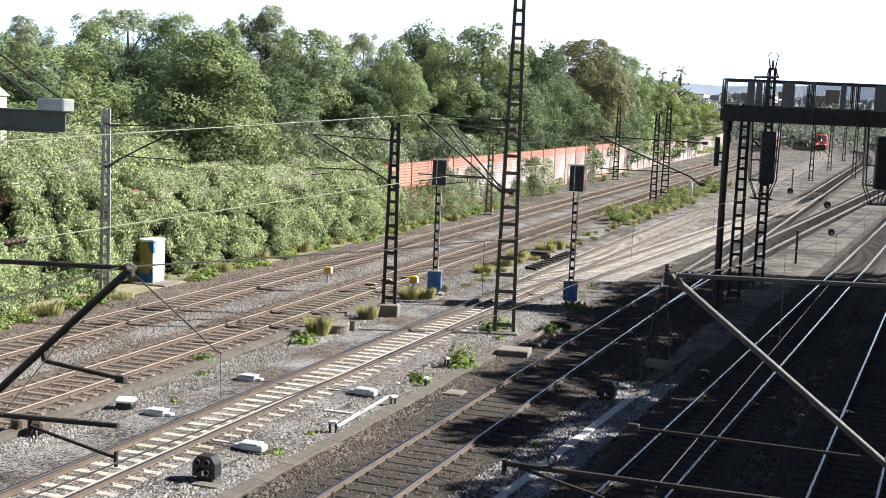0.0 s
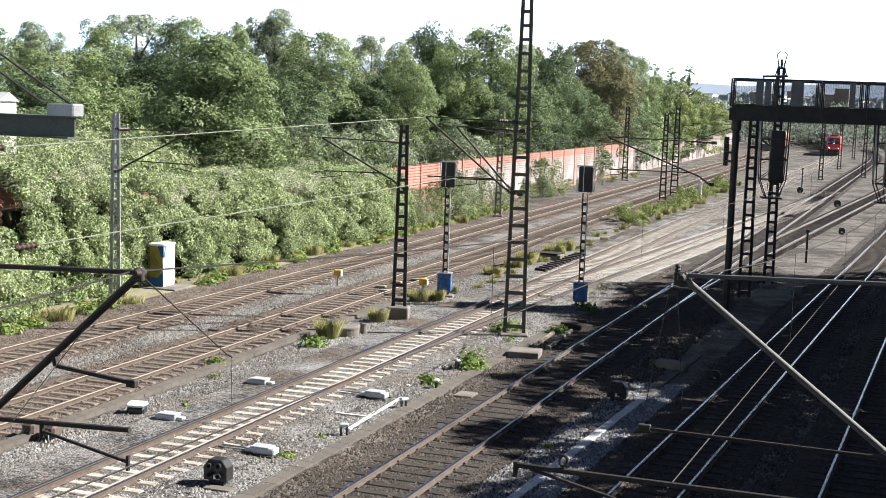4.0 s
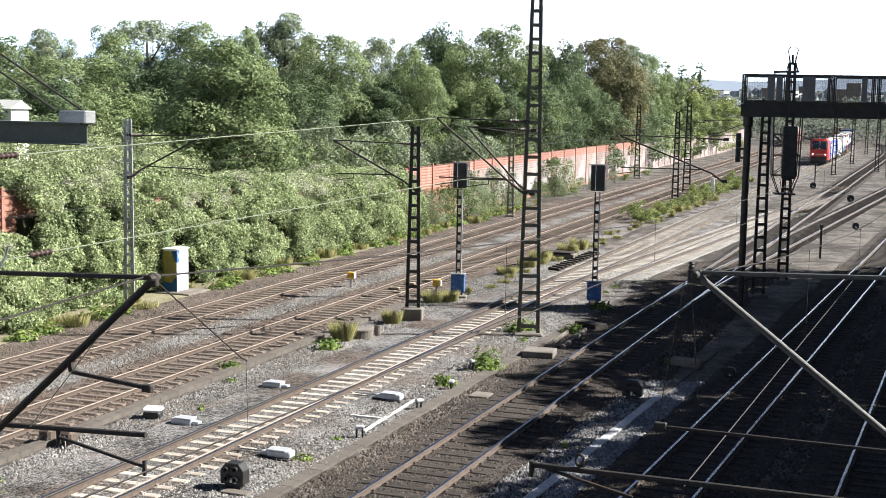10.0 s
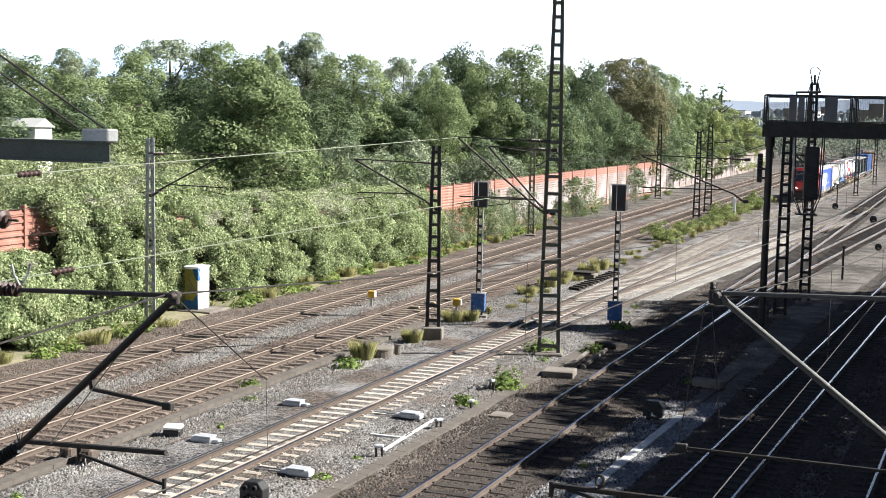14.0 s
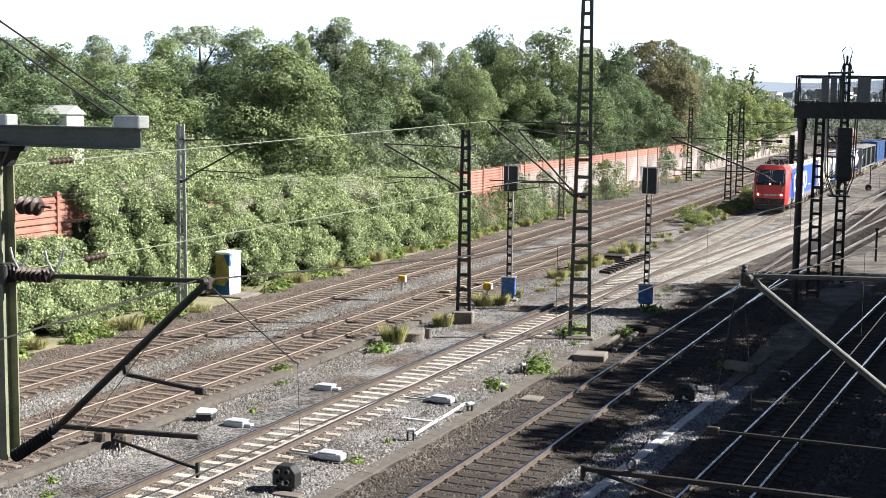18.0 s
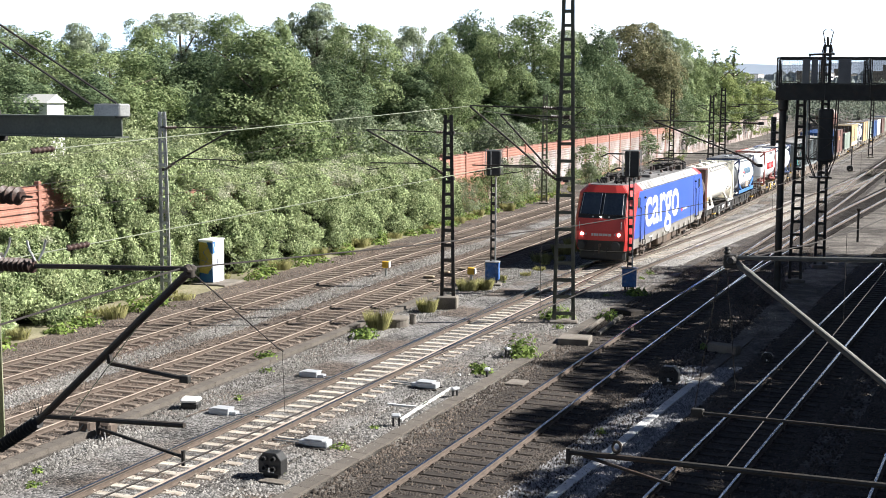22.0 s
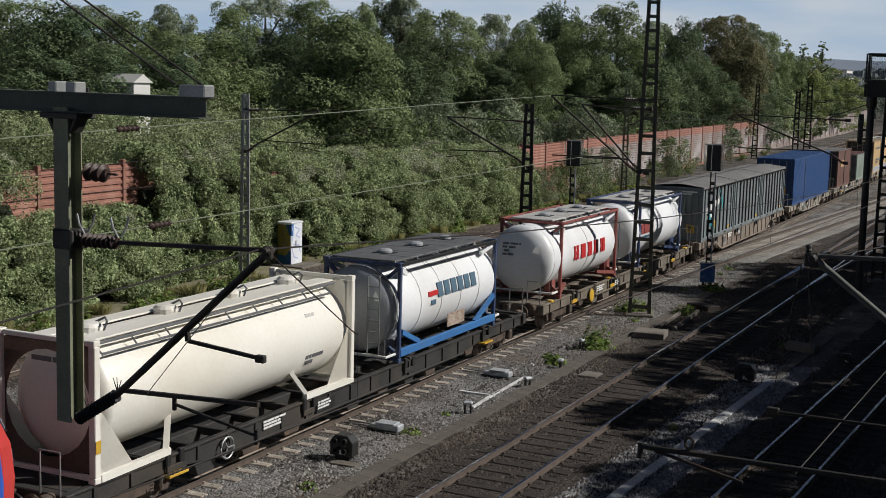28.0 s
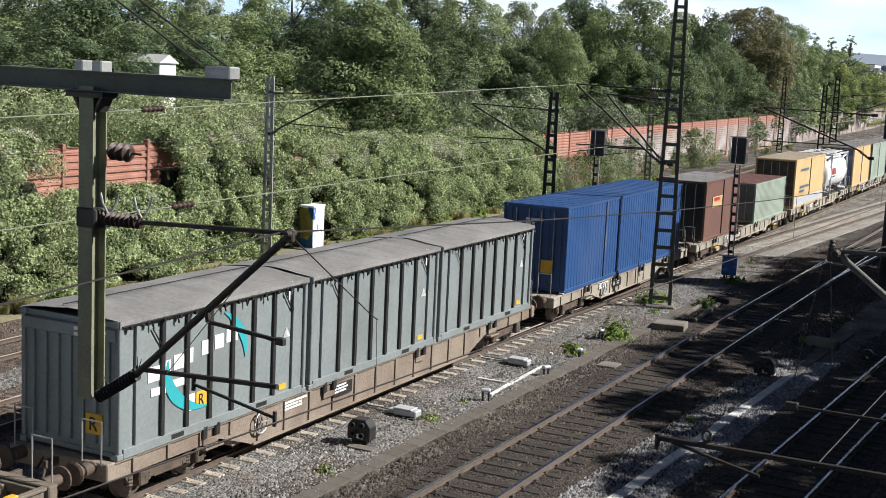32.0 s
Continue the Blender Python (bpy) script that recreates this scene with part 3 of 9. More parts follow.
def plant_tree(kind, x, y, s, rot, label, sz=1.0, z=0.0, name="tree"):
    t = thing(name, Matrix.Translation((x, y, z)) @ pose(0, 0, 0, 0, 0, rot) @ Matrix.Diagonal((s, s, s * sz, 1)), label, "tree" if name == "tree" else "bush", "trees behind the wall" if name == "tree" else "bushes")
    a = new("trunk", kind[0])
    a.parent = t
    b = new("crown", kind[1])
    b.parent = t
    return t


K_ROUND = tree_kind(1, 15, 4.4, 0.1, 38000, 75, M_LEAF_A, 0.092)
K_ROUND2 = tree_kind(11, 15, 4.4, 0.1, 38000, 60, M_LEAF_A, 0.095)
K_TALL = tree_kind(2, 17, 3.6, 0.08, 34000, 90, M_LEAF_B, 0.092, "tall")
K_TALL2 = tree_kind(12, 17, 3.6, 0.08, 34000, 75, M_LEAF_B, 0.092, "tall")
K_DARK = tree_kind(3, 14, 4.6, 0.05, 32000, 70, M_LEAF_C, 0.1)
K_AUTUMN = tree_kind(4, 14, 4.2, 0.08, 48000, 120, M_LEAF_D, 0.1)
K_CONE = tree_kind(5, 15, 3.0, 0.05, 30000, 200, M_LEAF_A, 0.085, "cone")
K_BUSH = tree_kind(6, 4.0, 2.7, 0.06, 5600, 34, M_LEAF_B, 0.075)
K_BUSHG = tree_kind(7, 4.0, 2.9, 0.06, 5600, 34, M_LEAF_A, 0.075)
K_BIRCH = tree_kind(9, 13, 4.2, 0.03, 70000, 170, M_LEAF_A, 0.085, "birch")
K_BUSHY = tree_kind(10, 4.0, 2.9, 0.04, 15000, 55, M_LEAF_BANK, 0.045)
K_YOUNG = tree_kind(8, 2.2, 1.9, 0.02, 2600, 20, M_LEAF_YG, 0.085)
K_SUNNY = tree_kind(13, 12, 3.6, 0.05, 24000, 60, M_LEAF_YG, 0.1)
# crowns seen from the bridge: kind, bearing in degrees, distance, height of the top, half-width, label
rngt = random.Random(5)
GREEN, AIRY, DARKT, BROWNT, CONIF = "leafy green deciduous tree behind the wall", "tall airy grey-green poplar-like tree", "dense dark green chestnut tree", "browning chestnut tree behind the wall", "narrow dark green conifer tree"
SUNNYT = "sunny yellow-green young tree behind the wall"
TREES = [(K_ROUND2, -25.5, 125, 14.2, 5.0, GREEN), (K_ROUND, -23.3, 120, 15.0, 5.0, GREEN), (K_DARK, -21.4, 112, 14.2, 4.6, DARKT), (K_TALL, -20.0, 130, 15.4, 3.6, AIRY), (K_ROUND2, -18.6, 125, 14.4, 3.8, GREEN),
         (K_TALL2, -16.9, 136, 15.8, 2.6, AIRY), (K_ROUND, -15.8, 112, 12.6, 4.6, GREEN), (K_ROUND2, -14.4, 130, 15.9, 3.3, GREEN), (K_TALL, -12.85, 140, 17.5, 4.2, AIRY), (K_ROUND, -10.9, 136, 17.1, 3.4, GREEN),
         (K_BIRCH, -9.5, 86, 13.1, 4.1, "broad full-grown birch-like tree behind the barrier"), (K_ROUND2, -8.7, 134, 16.5, 2.7, GREEN), (K_TALL2, -7.0, 142, 18.7, 3.0, AIRY), (K_ROUND, -4.95, 128, 15.7, 4.0, GREEN),
         (K_TALL, -2.8, 140, 16.3, 2.7, AIRY), (K_TALL2, -6.0, 144, 16.0, 2.8, AIRY), (K_ROUND2, -1.5, 134, 15.4, 2.7, GREEN), (K_ROUND, -1.1, 128, 13.2, 2.8, GREEN), (K_DARK, -0.1, 146, 17.7, 3.8, DARKT),
         (K_ROUND, 0.9, 136, 15.2, 3.2, GREEN), (K_ROUND2, 2.4, 140, 17.6, 4.4, GREEN), (K_TALL, 3.7, 156, 16.6, 3.4, AIRY), (K_DARK, 5.0, 150, 16.1, 3.4, DARKT), (K_AUTUMN, 6.9, 156, 17.1, 3.9, BROWNT),
         (K_TALL2, 8.0, 168, 17.0, 2.6, AIRY), (K_ROUND, 8.7, 168, 16.0, 2.8, GREEN), (K_CONE, 9.5, 178, 15.7, 3.0, CONIF), (K_CONE, 10.2, 186, 15.4, 2.6, CONIF), (K_CONE, 10.95, 192, 16.0, 2.8, CONIF),
         (K_SUNNY, 10.4, 170, 12.6, 2.6, SUNNYT), (K_SUNNY, 11.3, 178, 11.4, 2.8, SUNNYT), (K_SUNNY, 12.1, 190, 10.4, 2.4, SUNNYT), (K_ROUND2, 9.3, 160, 13.4, 2.8, GREEN), (K_DARK, -17.4, 108, 10.4, 4.0, DARKT),
         (K_DARK, -13.4, 120, 12.4, 4.2, DARKT), (K_DARK, -11.5, 120, 12.6, 3.6, DARKT), (K_DARK, -6.5, 122, 11.6, 4.2, DARKT), (K_DARK, -3.3, 128, 11.4, 3.8, DARKT), (K_DARK, -0.8, 134, 10.6, 4.2, DARKT),
         (K_DARK, 1.6, 138, 11.4, 4.4, DARKT), (K_DARK, 3.7, 142, 11.6, 4.0, DARKT), (K_DARK, 6.0, 150, 11.4, 4.2, DARKT), (K_DARK, 8.0, 158, 11.6, 3.6, DARKT), (K_DARK, -20.4, 104, 10.4, 4.4, DARKT), (K_DARK, -23.4, 104, 10.6, 4.6, DARKT)]
SIZES = {id(K_ROUND): (15, 4.4), id(K_ROUND2): (15, 4.4), id(K_TALL): (17, 3.6), id(K_TALL2): (17, 3.6), id(K_DARK): (14, 4.6), id(K_AUTUMN): (14, 4.2), id(K_CONE): (15, 3.0), id(K_BIRCH): (13, 4.2), id(K_SUNNY): (12, 3.6)}
for kind, az, dist, top, half, label in TREES:
    a = radians(az)
    # keep the crowns well behind the barrier
    wall_d = 35.3 / max(0.05, 0.356 - math.tan(a)) / math.cos(a)
    if dist < wall_d + 18:
        top, half, dist = 9.07 + (top - 9.07) * (wall_d + 20) / dist, half * (wall_d + 20) / dist, wall_d + 20
    h0, r0 = SIZES[id(kind)]
    sc = 1.3 * half / r0
    plant_tree(kind, dist * math.sin(a), dist * math.cos(a), sc, rngt.uniform(0, 360), label, top / (h0 * 1.0) / sc)


# near-black colour that paints the shade deep in the hedge
M_HEDGE_SHADE = mat("painted_hedge_shade", (0.03, 0.038, 0.018), (0.016, 0.018, 0.01), 6, 30, 0.95, bump=0.6)


def hedge(y0, y1, seed, n, label, h=4.6, bulge=2.6):
    """Ivy, brambles and clematis grown over the wall: leaf clumps of several plants on an uneven bank."""
    rng = np.random.default_rng(seed)
    t = thing("ivy_hedge", Matrix.Identity(4), label, "hedge", "overgrown wall")
    nc = int((y1 - y0) * 24)
    yc = rng.uniform(y0, y1, nc)
    u = rng.uniform(0, 1, nc) ** 1.5
    ang = u * math.pi * 0.66
    rc = rng.uniform(0.3, 1.0, nc) ** 1.4 * 0.82
    wave = 0.5 * np.sin(yc * 0.5 + seed) + 0.3 * np.sin(yc * 1.37 + 2.1 * seed)
    hh = h + 0.35 * wave - rc * 0.7
    lat = WALL_LAT - 0.4 + (bulge + 0.3 * wave - rc * 0.55) * np.cos(ang * 0.92)
    z = hh * np.sin(np.minimum(ang, math.pi / 2)) ** 0.75 + 0.1
    hd = heading("B")
    cx = LINES["B"][0] + LINES["B"][1] * (yc - 50) + lat * math.cos(hd)
    cy = yc - lat * math.sin(hd)
    c = np.stack([cx, cy, z], 1)
    kind = rng.choice(4, nc, p=[0.4, 0.24, 0.16, 0.2])
    kind = np.where((u < 0.4) & (kind == 3), 0, kind)
    pick = rng.choice(nc, n, p=rc ** 1.7 / (rc ** 1.7).sum())
    d = rng.normal(0, 1, (n, 3)) + np.array([0.75 * math.cos(hd), -0.75 * math.sin(hd) - 0.2, 0.5])
    d /= np.linalg.norm(d, axis=1)[:, None]
    p = c[pick] + d * (rc[pick] * rng.uniform(0.55, 1.2, n))[:, None] * np.array([1, 1, 0.85])
    p[:, 2] = np.abs(p[:, 2])
    for j, (leaf, size, lab) in enumerate(((M_LEAF_IVY, 0.06, "bramble leaves"), (M_LEAF_HIVY, 0.05, "ivy leaves"), (M_LEAF_BANK, 0.046, "light green hop leaves"), (M_LEAF_PALE, 0.042, "pale seeding clematis"))):
        q = kind[pick] == j
        v, f = leaves_at(rng, p[q], d[q], size, 0.6)
        raw("foliage", v, f, leaf, t)["label"] = lab
    # solid core, coloured dark to stand in for the shade inside the thicket
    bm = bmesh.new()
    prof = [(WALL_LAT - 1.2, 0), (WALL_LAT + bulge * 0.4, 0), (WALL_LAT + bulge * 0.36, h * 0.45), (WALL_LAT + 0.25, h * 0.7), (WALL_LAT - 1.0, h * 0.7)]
    part("thicket", sweep(bm, prof, [on("B", y0 + 0.4, 0), on("B", y1 - 0.4, 0)]), M_HEDGE_SHADE, t, "dark core painted as the shaded inside of the hedge")
    return t


for i, (a, b, h, bl) in enumerate([(33, 43.6, 5.7, 2.7), (43.6, 50.0, 3.3, 2.6), (50.0, 60, 5.7, 2.0), (60, 70, 4.8, 2.5), (70, 80, 4.6, 2.9), (80, 89, 4.3, 3.1)]):
    hedge(a, b, 20 + i, 120000, "bramble, ivy and clematis thicket grown over the barrier", h, bl)
for i, (az, d, s, k) in enumerate([(-4, 96, 1.0, K_BUSHG), (-1.6, 103, 0.9, K_BUSH), (0.6, 108, 0.9, K_BUSHG), (2.2, 112, 0.8, K_BUSH), (4.9, 128, 0.9, K_BUSHG), (-17, 70, 1.2, K_BUSHG), (-12, 92, 1.3, K_BUSH), (-8.5, 98, 1.4, K_BUSH), (-5.5, 110, 1.5, K_BUSH), (-2.5, 122, 1.7, K_BUSH), (0.5, 128, 1.5, K_BUSHG), (3.0, 140, 1.6, K_BUSH), (5.5, 160, 1.6, K_BUSHG), (8.0, 190, 1.7, K_BUSH)]):
    a = radians(az)
    plant_tree(k, d * math.sin(a), d * math.cos(a), s, i * 77, "wild green bush beside the line" if i < 5 else "wild bush behind the wall", 1.0, 0, "bush")


# scrub close behind the barrier
rs = random.Random(33)
for i in range(44):
    y = 92 + i * 2.9 + rs.uniform(-1, 1)
    p = on("B", y, WALL_LAT - 4.0 - rs.uniform(0, 9))
    plant_tree(rs.choice((K_BUSH, K_BUSHG, K_BUSH)), p.x, p.y, rs.uniform(1.1, 1.65), i * 53, "tangled green scrub behind the barrier", rs.uniform(0.85, 1.1), 0, "bush")
# sunny shrubs on the bank behind the near end of the barrier
for i, (az, d, sc) in enumerate(((-19.8, 64, 1.45), (-18.3, 68, 1.5), (-16.6, 66, 1.5), (-15.0, 70, 1.55), (-13.4, 72, 1.5), (-20.5, 74, 1.7), (-17.4, 77, 1.7), (-14.4, 80, 1.7), (-22.5, 68, 1.6), (-24.5, 72, 1.6))):
    a = radians(az)
    plant_tree(K_BUSHY, d * math.sin(a), d * math.cos(a), sc, i * 61, "sunny yellow-green shrub behind the barrier", 1.0, 0, "bush")

# ---- the train ----
M_LRED = mat("signal_red_paint", (0.58, 0.055, 0.048), (0.5, 0.046, 0.042), 0.6, 20, 0.4, dirt=(0.36, 0.06, 0.05), dirt_amount=0.35, bump=0.03)
M_LBLUE = mat("bright_blue_paint", (0.045, 0.115, 0.5), (0.04, 0.095, 0.42), 0.5, 15, 0.35, dirt=(0.1, 0.13, 0.32), dirt_amount=0.5, bump=0.03)
M_LGREY = mat("dusty_grey_skirt", (0.3, 0.29, 0.27), (0.22, 0.2, 0.18), 1.2, 20, 0.6, dirt=(0.13, 0.1, 0.08), dirt_amount=0.6)
M_LROOF = mat("light_grey_roof_panel", (0.46, 0.46, 0.45), (0.37, 0.37, 0.36), 0.8, 20, 0.5, dirt=(0.22, 0.2, 0.18), dirt_amount=0.5)
M_LROOFD = mat("sooty_grey_roof", (0.16, 0.155, 0.15), (0.1, 0.1, 0.1), 0.8, 20, 0.7)
M_GLASS = mat("dark_windscreen", (0.035, 0.05, 0.07), (0.05, 0.068, 0.09), 1, 8, 0.05, bump=0.0, spec=0.9)
M_LETTER = mat("white_vinyl_lettering", (0.82, 0.82, 0.8), (0.72, 0.72, 0.7), 0.8, 20, 0.45, dirt=(0.45, 0.42, 0.36), dirt_amount=0.4, bump=0.02)
M_UNDER = mat("oily_brown_running_gear", (0.115, 0.085, 0.065), (0.05, 0.04, 0.032), 3, 30, 0.75, dirt=(0.2, 0.12, 0.075), dirt_amount=0.6)
M_WHEEL = mat("worn_wheel_steel", (0.16, 0.13, 0.11), (0.1, 0.08, 0.07), 4, 30, 0.5, metal=0.5)
M_INSUL = mat("dark_brown_porcelain", (0.075, 0.045, 0.037), (0.045, 0.03, 0.026), 4, 30, 0.42, bump=0.02)
M_YELLOW = mat("yellow_paint", (0.65, 0.4, 0.04), (0.55, 0.32, 0.03), 3, 30, 0.6, dirt=(0.25, 0.17, 0.06), dirt_amount=0.5)
M_LAMP = bpy.data.materials.new("lit_headlamp")
M_LAMP.use_nodes = True
M_LAMP.node_tree.nodes["Principled BSDF"].inputs["Emission Color"].default_value = (1, 0.97, 0.9, 1)
M_LAMP.node_tree.nodes["Principled BSDF"].inputs["Emission Strength"].default_value = 5
TRAIN = []
LOCO_LEN = 19.5


def text_mesh(body, size, material, bold=0.0, depth=0.003):
    """A word as a thin mesh lying in the xy plane, from the built-in font."""
    cu = bpy.data.curves.new("word", "FONT")
    cu.body, cu.size, cu.extrude, cu.offset, cu.resolution_u = body, size, depth, bold, 5
    ob = new("word", cu)
    me = bpy.data.meshes.new_from_object(ob.evaluated_get(bpy.context.evaluated_depsgraph_get()))
    bpy.data.objects.remove(ob)
    me.materials.clear()
    me.materials.append(material)
    return me


def fit_word(name, body, parent, material, w, h, m, bold=0.0, label=""):
    """A word stretched to a width and height, its lower left corner at the pose m."""
    me = text_mesh(body, 1.0, material, bold)
    co = np.array([v.co for v in me.vertices])
    lo, hi = co.min(0), co.max(0)
    for v in me.vertices:
        v.co = Vector(((v.co.x - lo[0]) / (hi[0] - lo[0]) * w, (v.co.y - lo[1]) / (hi[1] - lo[1]) * h, v.co.z))
    ob = new(name, me)
    ob.parent = parent
    ob.matrix_basis = m
    if label:
        ob["label"] = label
    return ob


# poses that stand upright on a vehicle's right side and on its front
def on_side(x, y, z):
    return pose(x, y, z, 90, 0, 90)


def on_front(x, y, z):
    return pose(x, y, z, 90, 0, 0)


def bars(name, parent, material, m, widths, h, gap):
    """Rows of plain bars standing for small writing."""
    bm = bmesh.new()
    for r, row in enumerate(widths):
        x = 0
        for w in row:
            box(bm, x, -r * (h + gap), -0.003, x + w, -r * (h + gap) + h, 0.004)
            x += w + gap * 0.7
    return part(name, bm, material, parent, at=m)


def wheelset(parent, y, r=0.46, x=0.7535):
    part("axle", tube(bmesh.new(), (-1.0, 0, 0), (1.0, 0, 0), 0.08, n=10), M_WHEEL, parent, at=pose(0, y, 0.18 + r))
    for s in (-1, 1):
        bm = bmesh.new()
        lathe(bm, [(r * 0.35, -0.09), (r * 0.42, -0.06), (r * 0.8, -0.05), (r * 0.82, -0.068), (r, -0.065), (r * 1.01, 0.03), (r + 0.03, 0.045), (r + 0.03, 0.07), (r * 0.8, 0.06), (r * 0.4, 0.05)], 22, pose(0, 0, 0, 0, -90 * s, 0))
        part("wheel", bm, M_WHEEL, parent, at=pose(s * x, y, 0.18 + r))


def bogie(parent, y, base=1.8, r=0.46, frame_z=0.72, loco=False):
    bm = bmesh.new()
    bar(bm, (-1.0, 0, 0.72), (1.0, 0, 0.72), 0.4, 0.2)
    b = part("bogie", bm, M_UNDER, parent, "oily brown two-axle bogie", at=pose(0, y, 0))
    for q in (-base / 2, base / 2):
        wheelset(b, q, r)
    for s in (-1, 1):
        bm = bmesh.new()
        x = s * 1.02
        e = base / 2 + 0.42
        pts = [(-e, 0.72), (-base / 2 - 0.2, 0.86), (-0.45, 0.62), (0.45, 0.62), (base / 2 + 0.2, 0.86), (e, 0.72)]
        for (a, za), (c, zc) in zip(pts, pts[1:]):
            bar(bm, (x, a, za), (x, c, zc), 0.1, 0.2)
        for q in (-base / 2, base / 2):
            box(bm, x - 0.09, q - 0.14, 0.48, x + 0.13 * s + 0.05, q + 0.14, 0.8, 0.03)
            for k in (-0.27, 0.27):
                lathe(bm, [(0.075, 0.5), (0.09, 0.53), (0.075, 0.56), (0.09, 0.6), (0.075, 0.63), (0.09, 0.67), (0.075, 0.72)], 8, Matrix.Translation((x, q + k, 0)))
        part("bogie_frame", bm, M_UNDER, b)
        for q in (-base / 2, base / 2):
            bm = bmesh.new()
            lathe(bm, [(0.15, 0), (0.15, 0.06), (0.11, 0.09), (0.04, 0.1)], 12, pose(x + s * 0.08, q, 0.18 + r, 0, 90 * s, 0))
            part("axle_cap", bm, M_UNDER, b)
    return b


def buffers(parent, y, side, z=1.22, mat_=None):
    """A pair of buffers at an end; side -1 looks to the front."""
    for s in (-1, 1):
        bm = bmesh.new()
        lathe(bm, [(0.13, 0), (0.13, 0.28), (0.1, 0.3), (0.1, 0.46), (0.23, 0.47), (0.24, 0.5), (0.2, 0.53)], 14, pose(s * 0.88, y, z, 90 if side < 0 else -90, 0, 0))
        part("buffer", bm, mat_ or M_UNDER, parent)
    bm = bmesh.new()
    box(bm, -0.05, min(y, y + side * 0.35), z - 0.1, 0.05, max(y, y + side * 0.35), z + 0.06, 0.01)
    tube(bm, (0, y + side * 0.3, z + 0.05), (0, y + side * 0.42, z - 0.4), 0.035)
    part("coupling_hook", bm, M_UNDER, parent)
    for s in (-1, 1):
        bm = bmesh.new()
        pts = [(s * 0.35, y, z - 0.02), (s * 0.36, y + side * 0.2, z - 0.25), (s * 0.3, y + side * 0.26, z - 0.5)]
        for a, c in zip(pts, pts[1:]):
            tube(bm, a, c, 0.025, n=6)
        part("brake_hose", bm, M_BLACK, parent)


def pantograph(parent, y, up):
    bm = bmesh.new()
    for s in (-1, 1):
        tube(bm, (s * 0.5, -0.7, 0.25), (s * 0.5, 0.7, 0.25), 0.035)
    for q in (-0.55, 0.55):
        tube(bm, (-0.55, q, 0.25), (0.55, q, 0.25), 0.035)
    p = part("pantograph", bm, M_DARKSTEEL, parent, "raised dark pantograph" if up else "folded dark pantograph", at=pose(0, y, 4.28))
    for s in (-1, 1):
        for q in (-0.55, 0.55):
            bm = bmesh.new()
            lathe(bm, [(0.04, 0), (0.09, 0.02), (0.05, 0.06), (0.09, 0.09), (0.05, 0.13), (0.09, 0.16), (0.05, 0.2), (0.04, 0.26)], 10, Matrix.Translation((s * 0.5, q, -0.03)))
            part("insulator", bm, M_INSUL, p)
    bm = bmesh.new()
    kz, ky, hz = (0.75, 1.15, 1.35) if up else (0.36, 1.2, 0.48)
    tube(bm, (0, -0.55, 0.28), (0, ky, kz), 0.045, 0.03)
    for s in (-1, 1):
        tube(bm, (0, ky, kz), (s * 0.35, -0.35, hz), 0.022)
    part("arm", bm, M_DARKSTEEL, p)
    bm = bmesh.new()
    for q in (-0.18, 0.18):
        tube(bm, (-0.55, q - 0.35, hz + 0.06), (0.55, q - 0.35, hz + 0.06), 0.03)
        for s in (-1, 1):
            tube(bm, (s * 0.55, q - 0.35, hz + 0.06), (s * 0.95, q - 0.35, hz - 0.14), 0.02)
    part("pan_head", bm, M_DARKSTEEL, p)


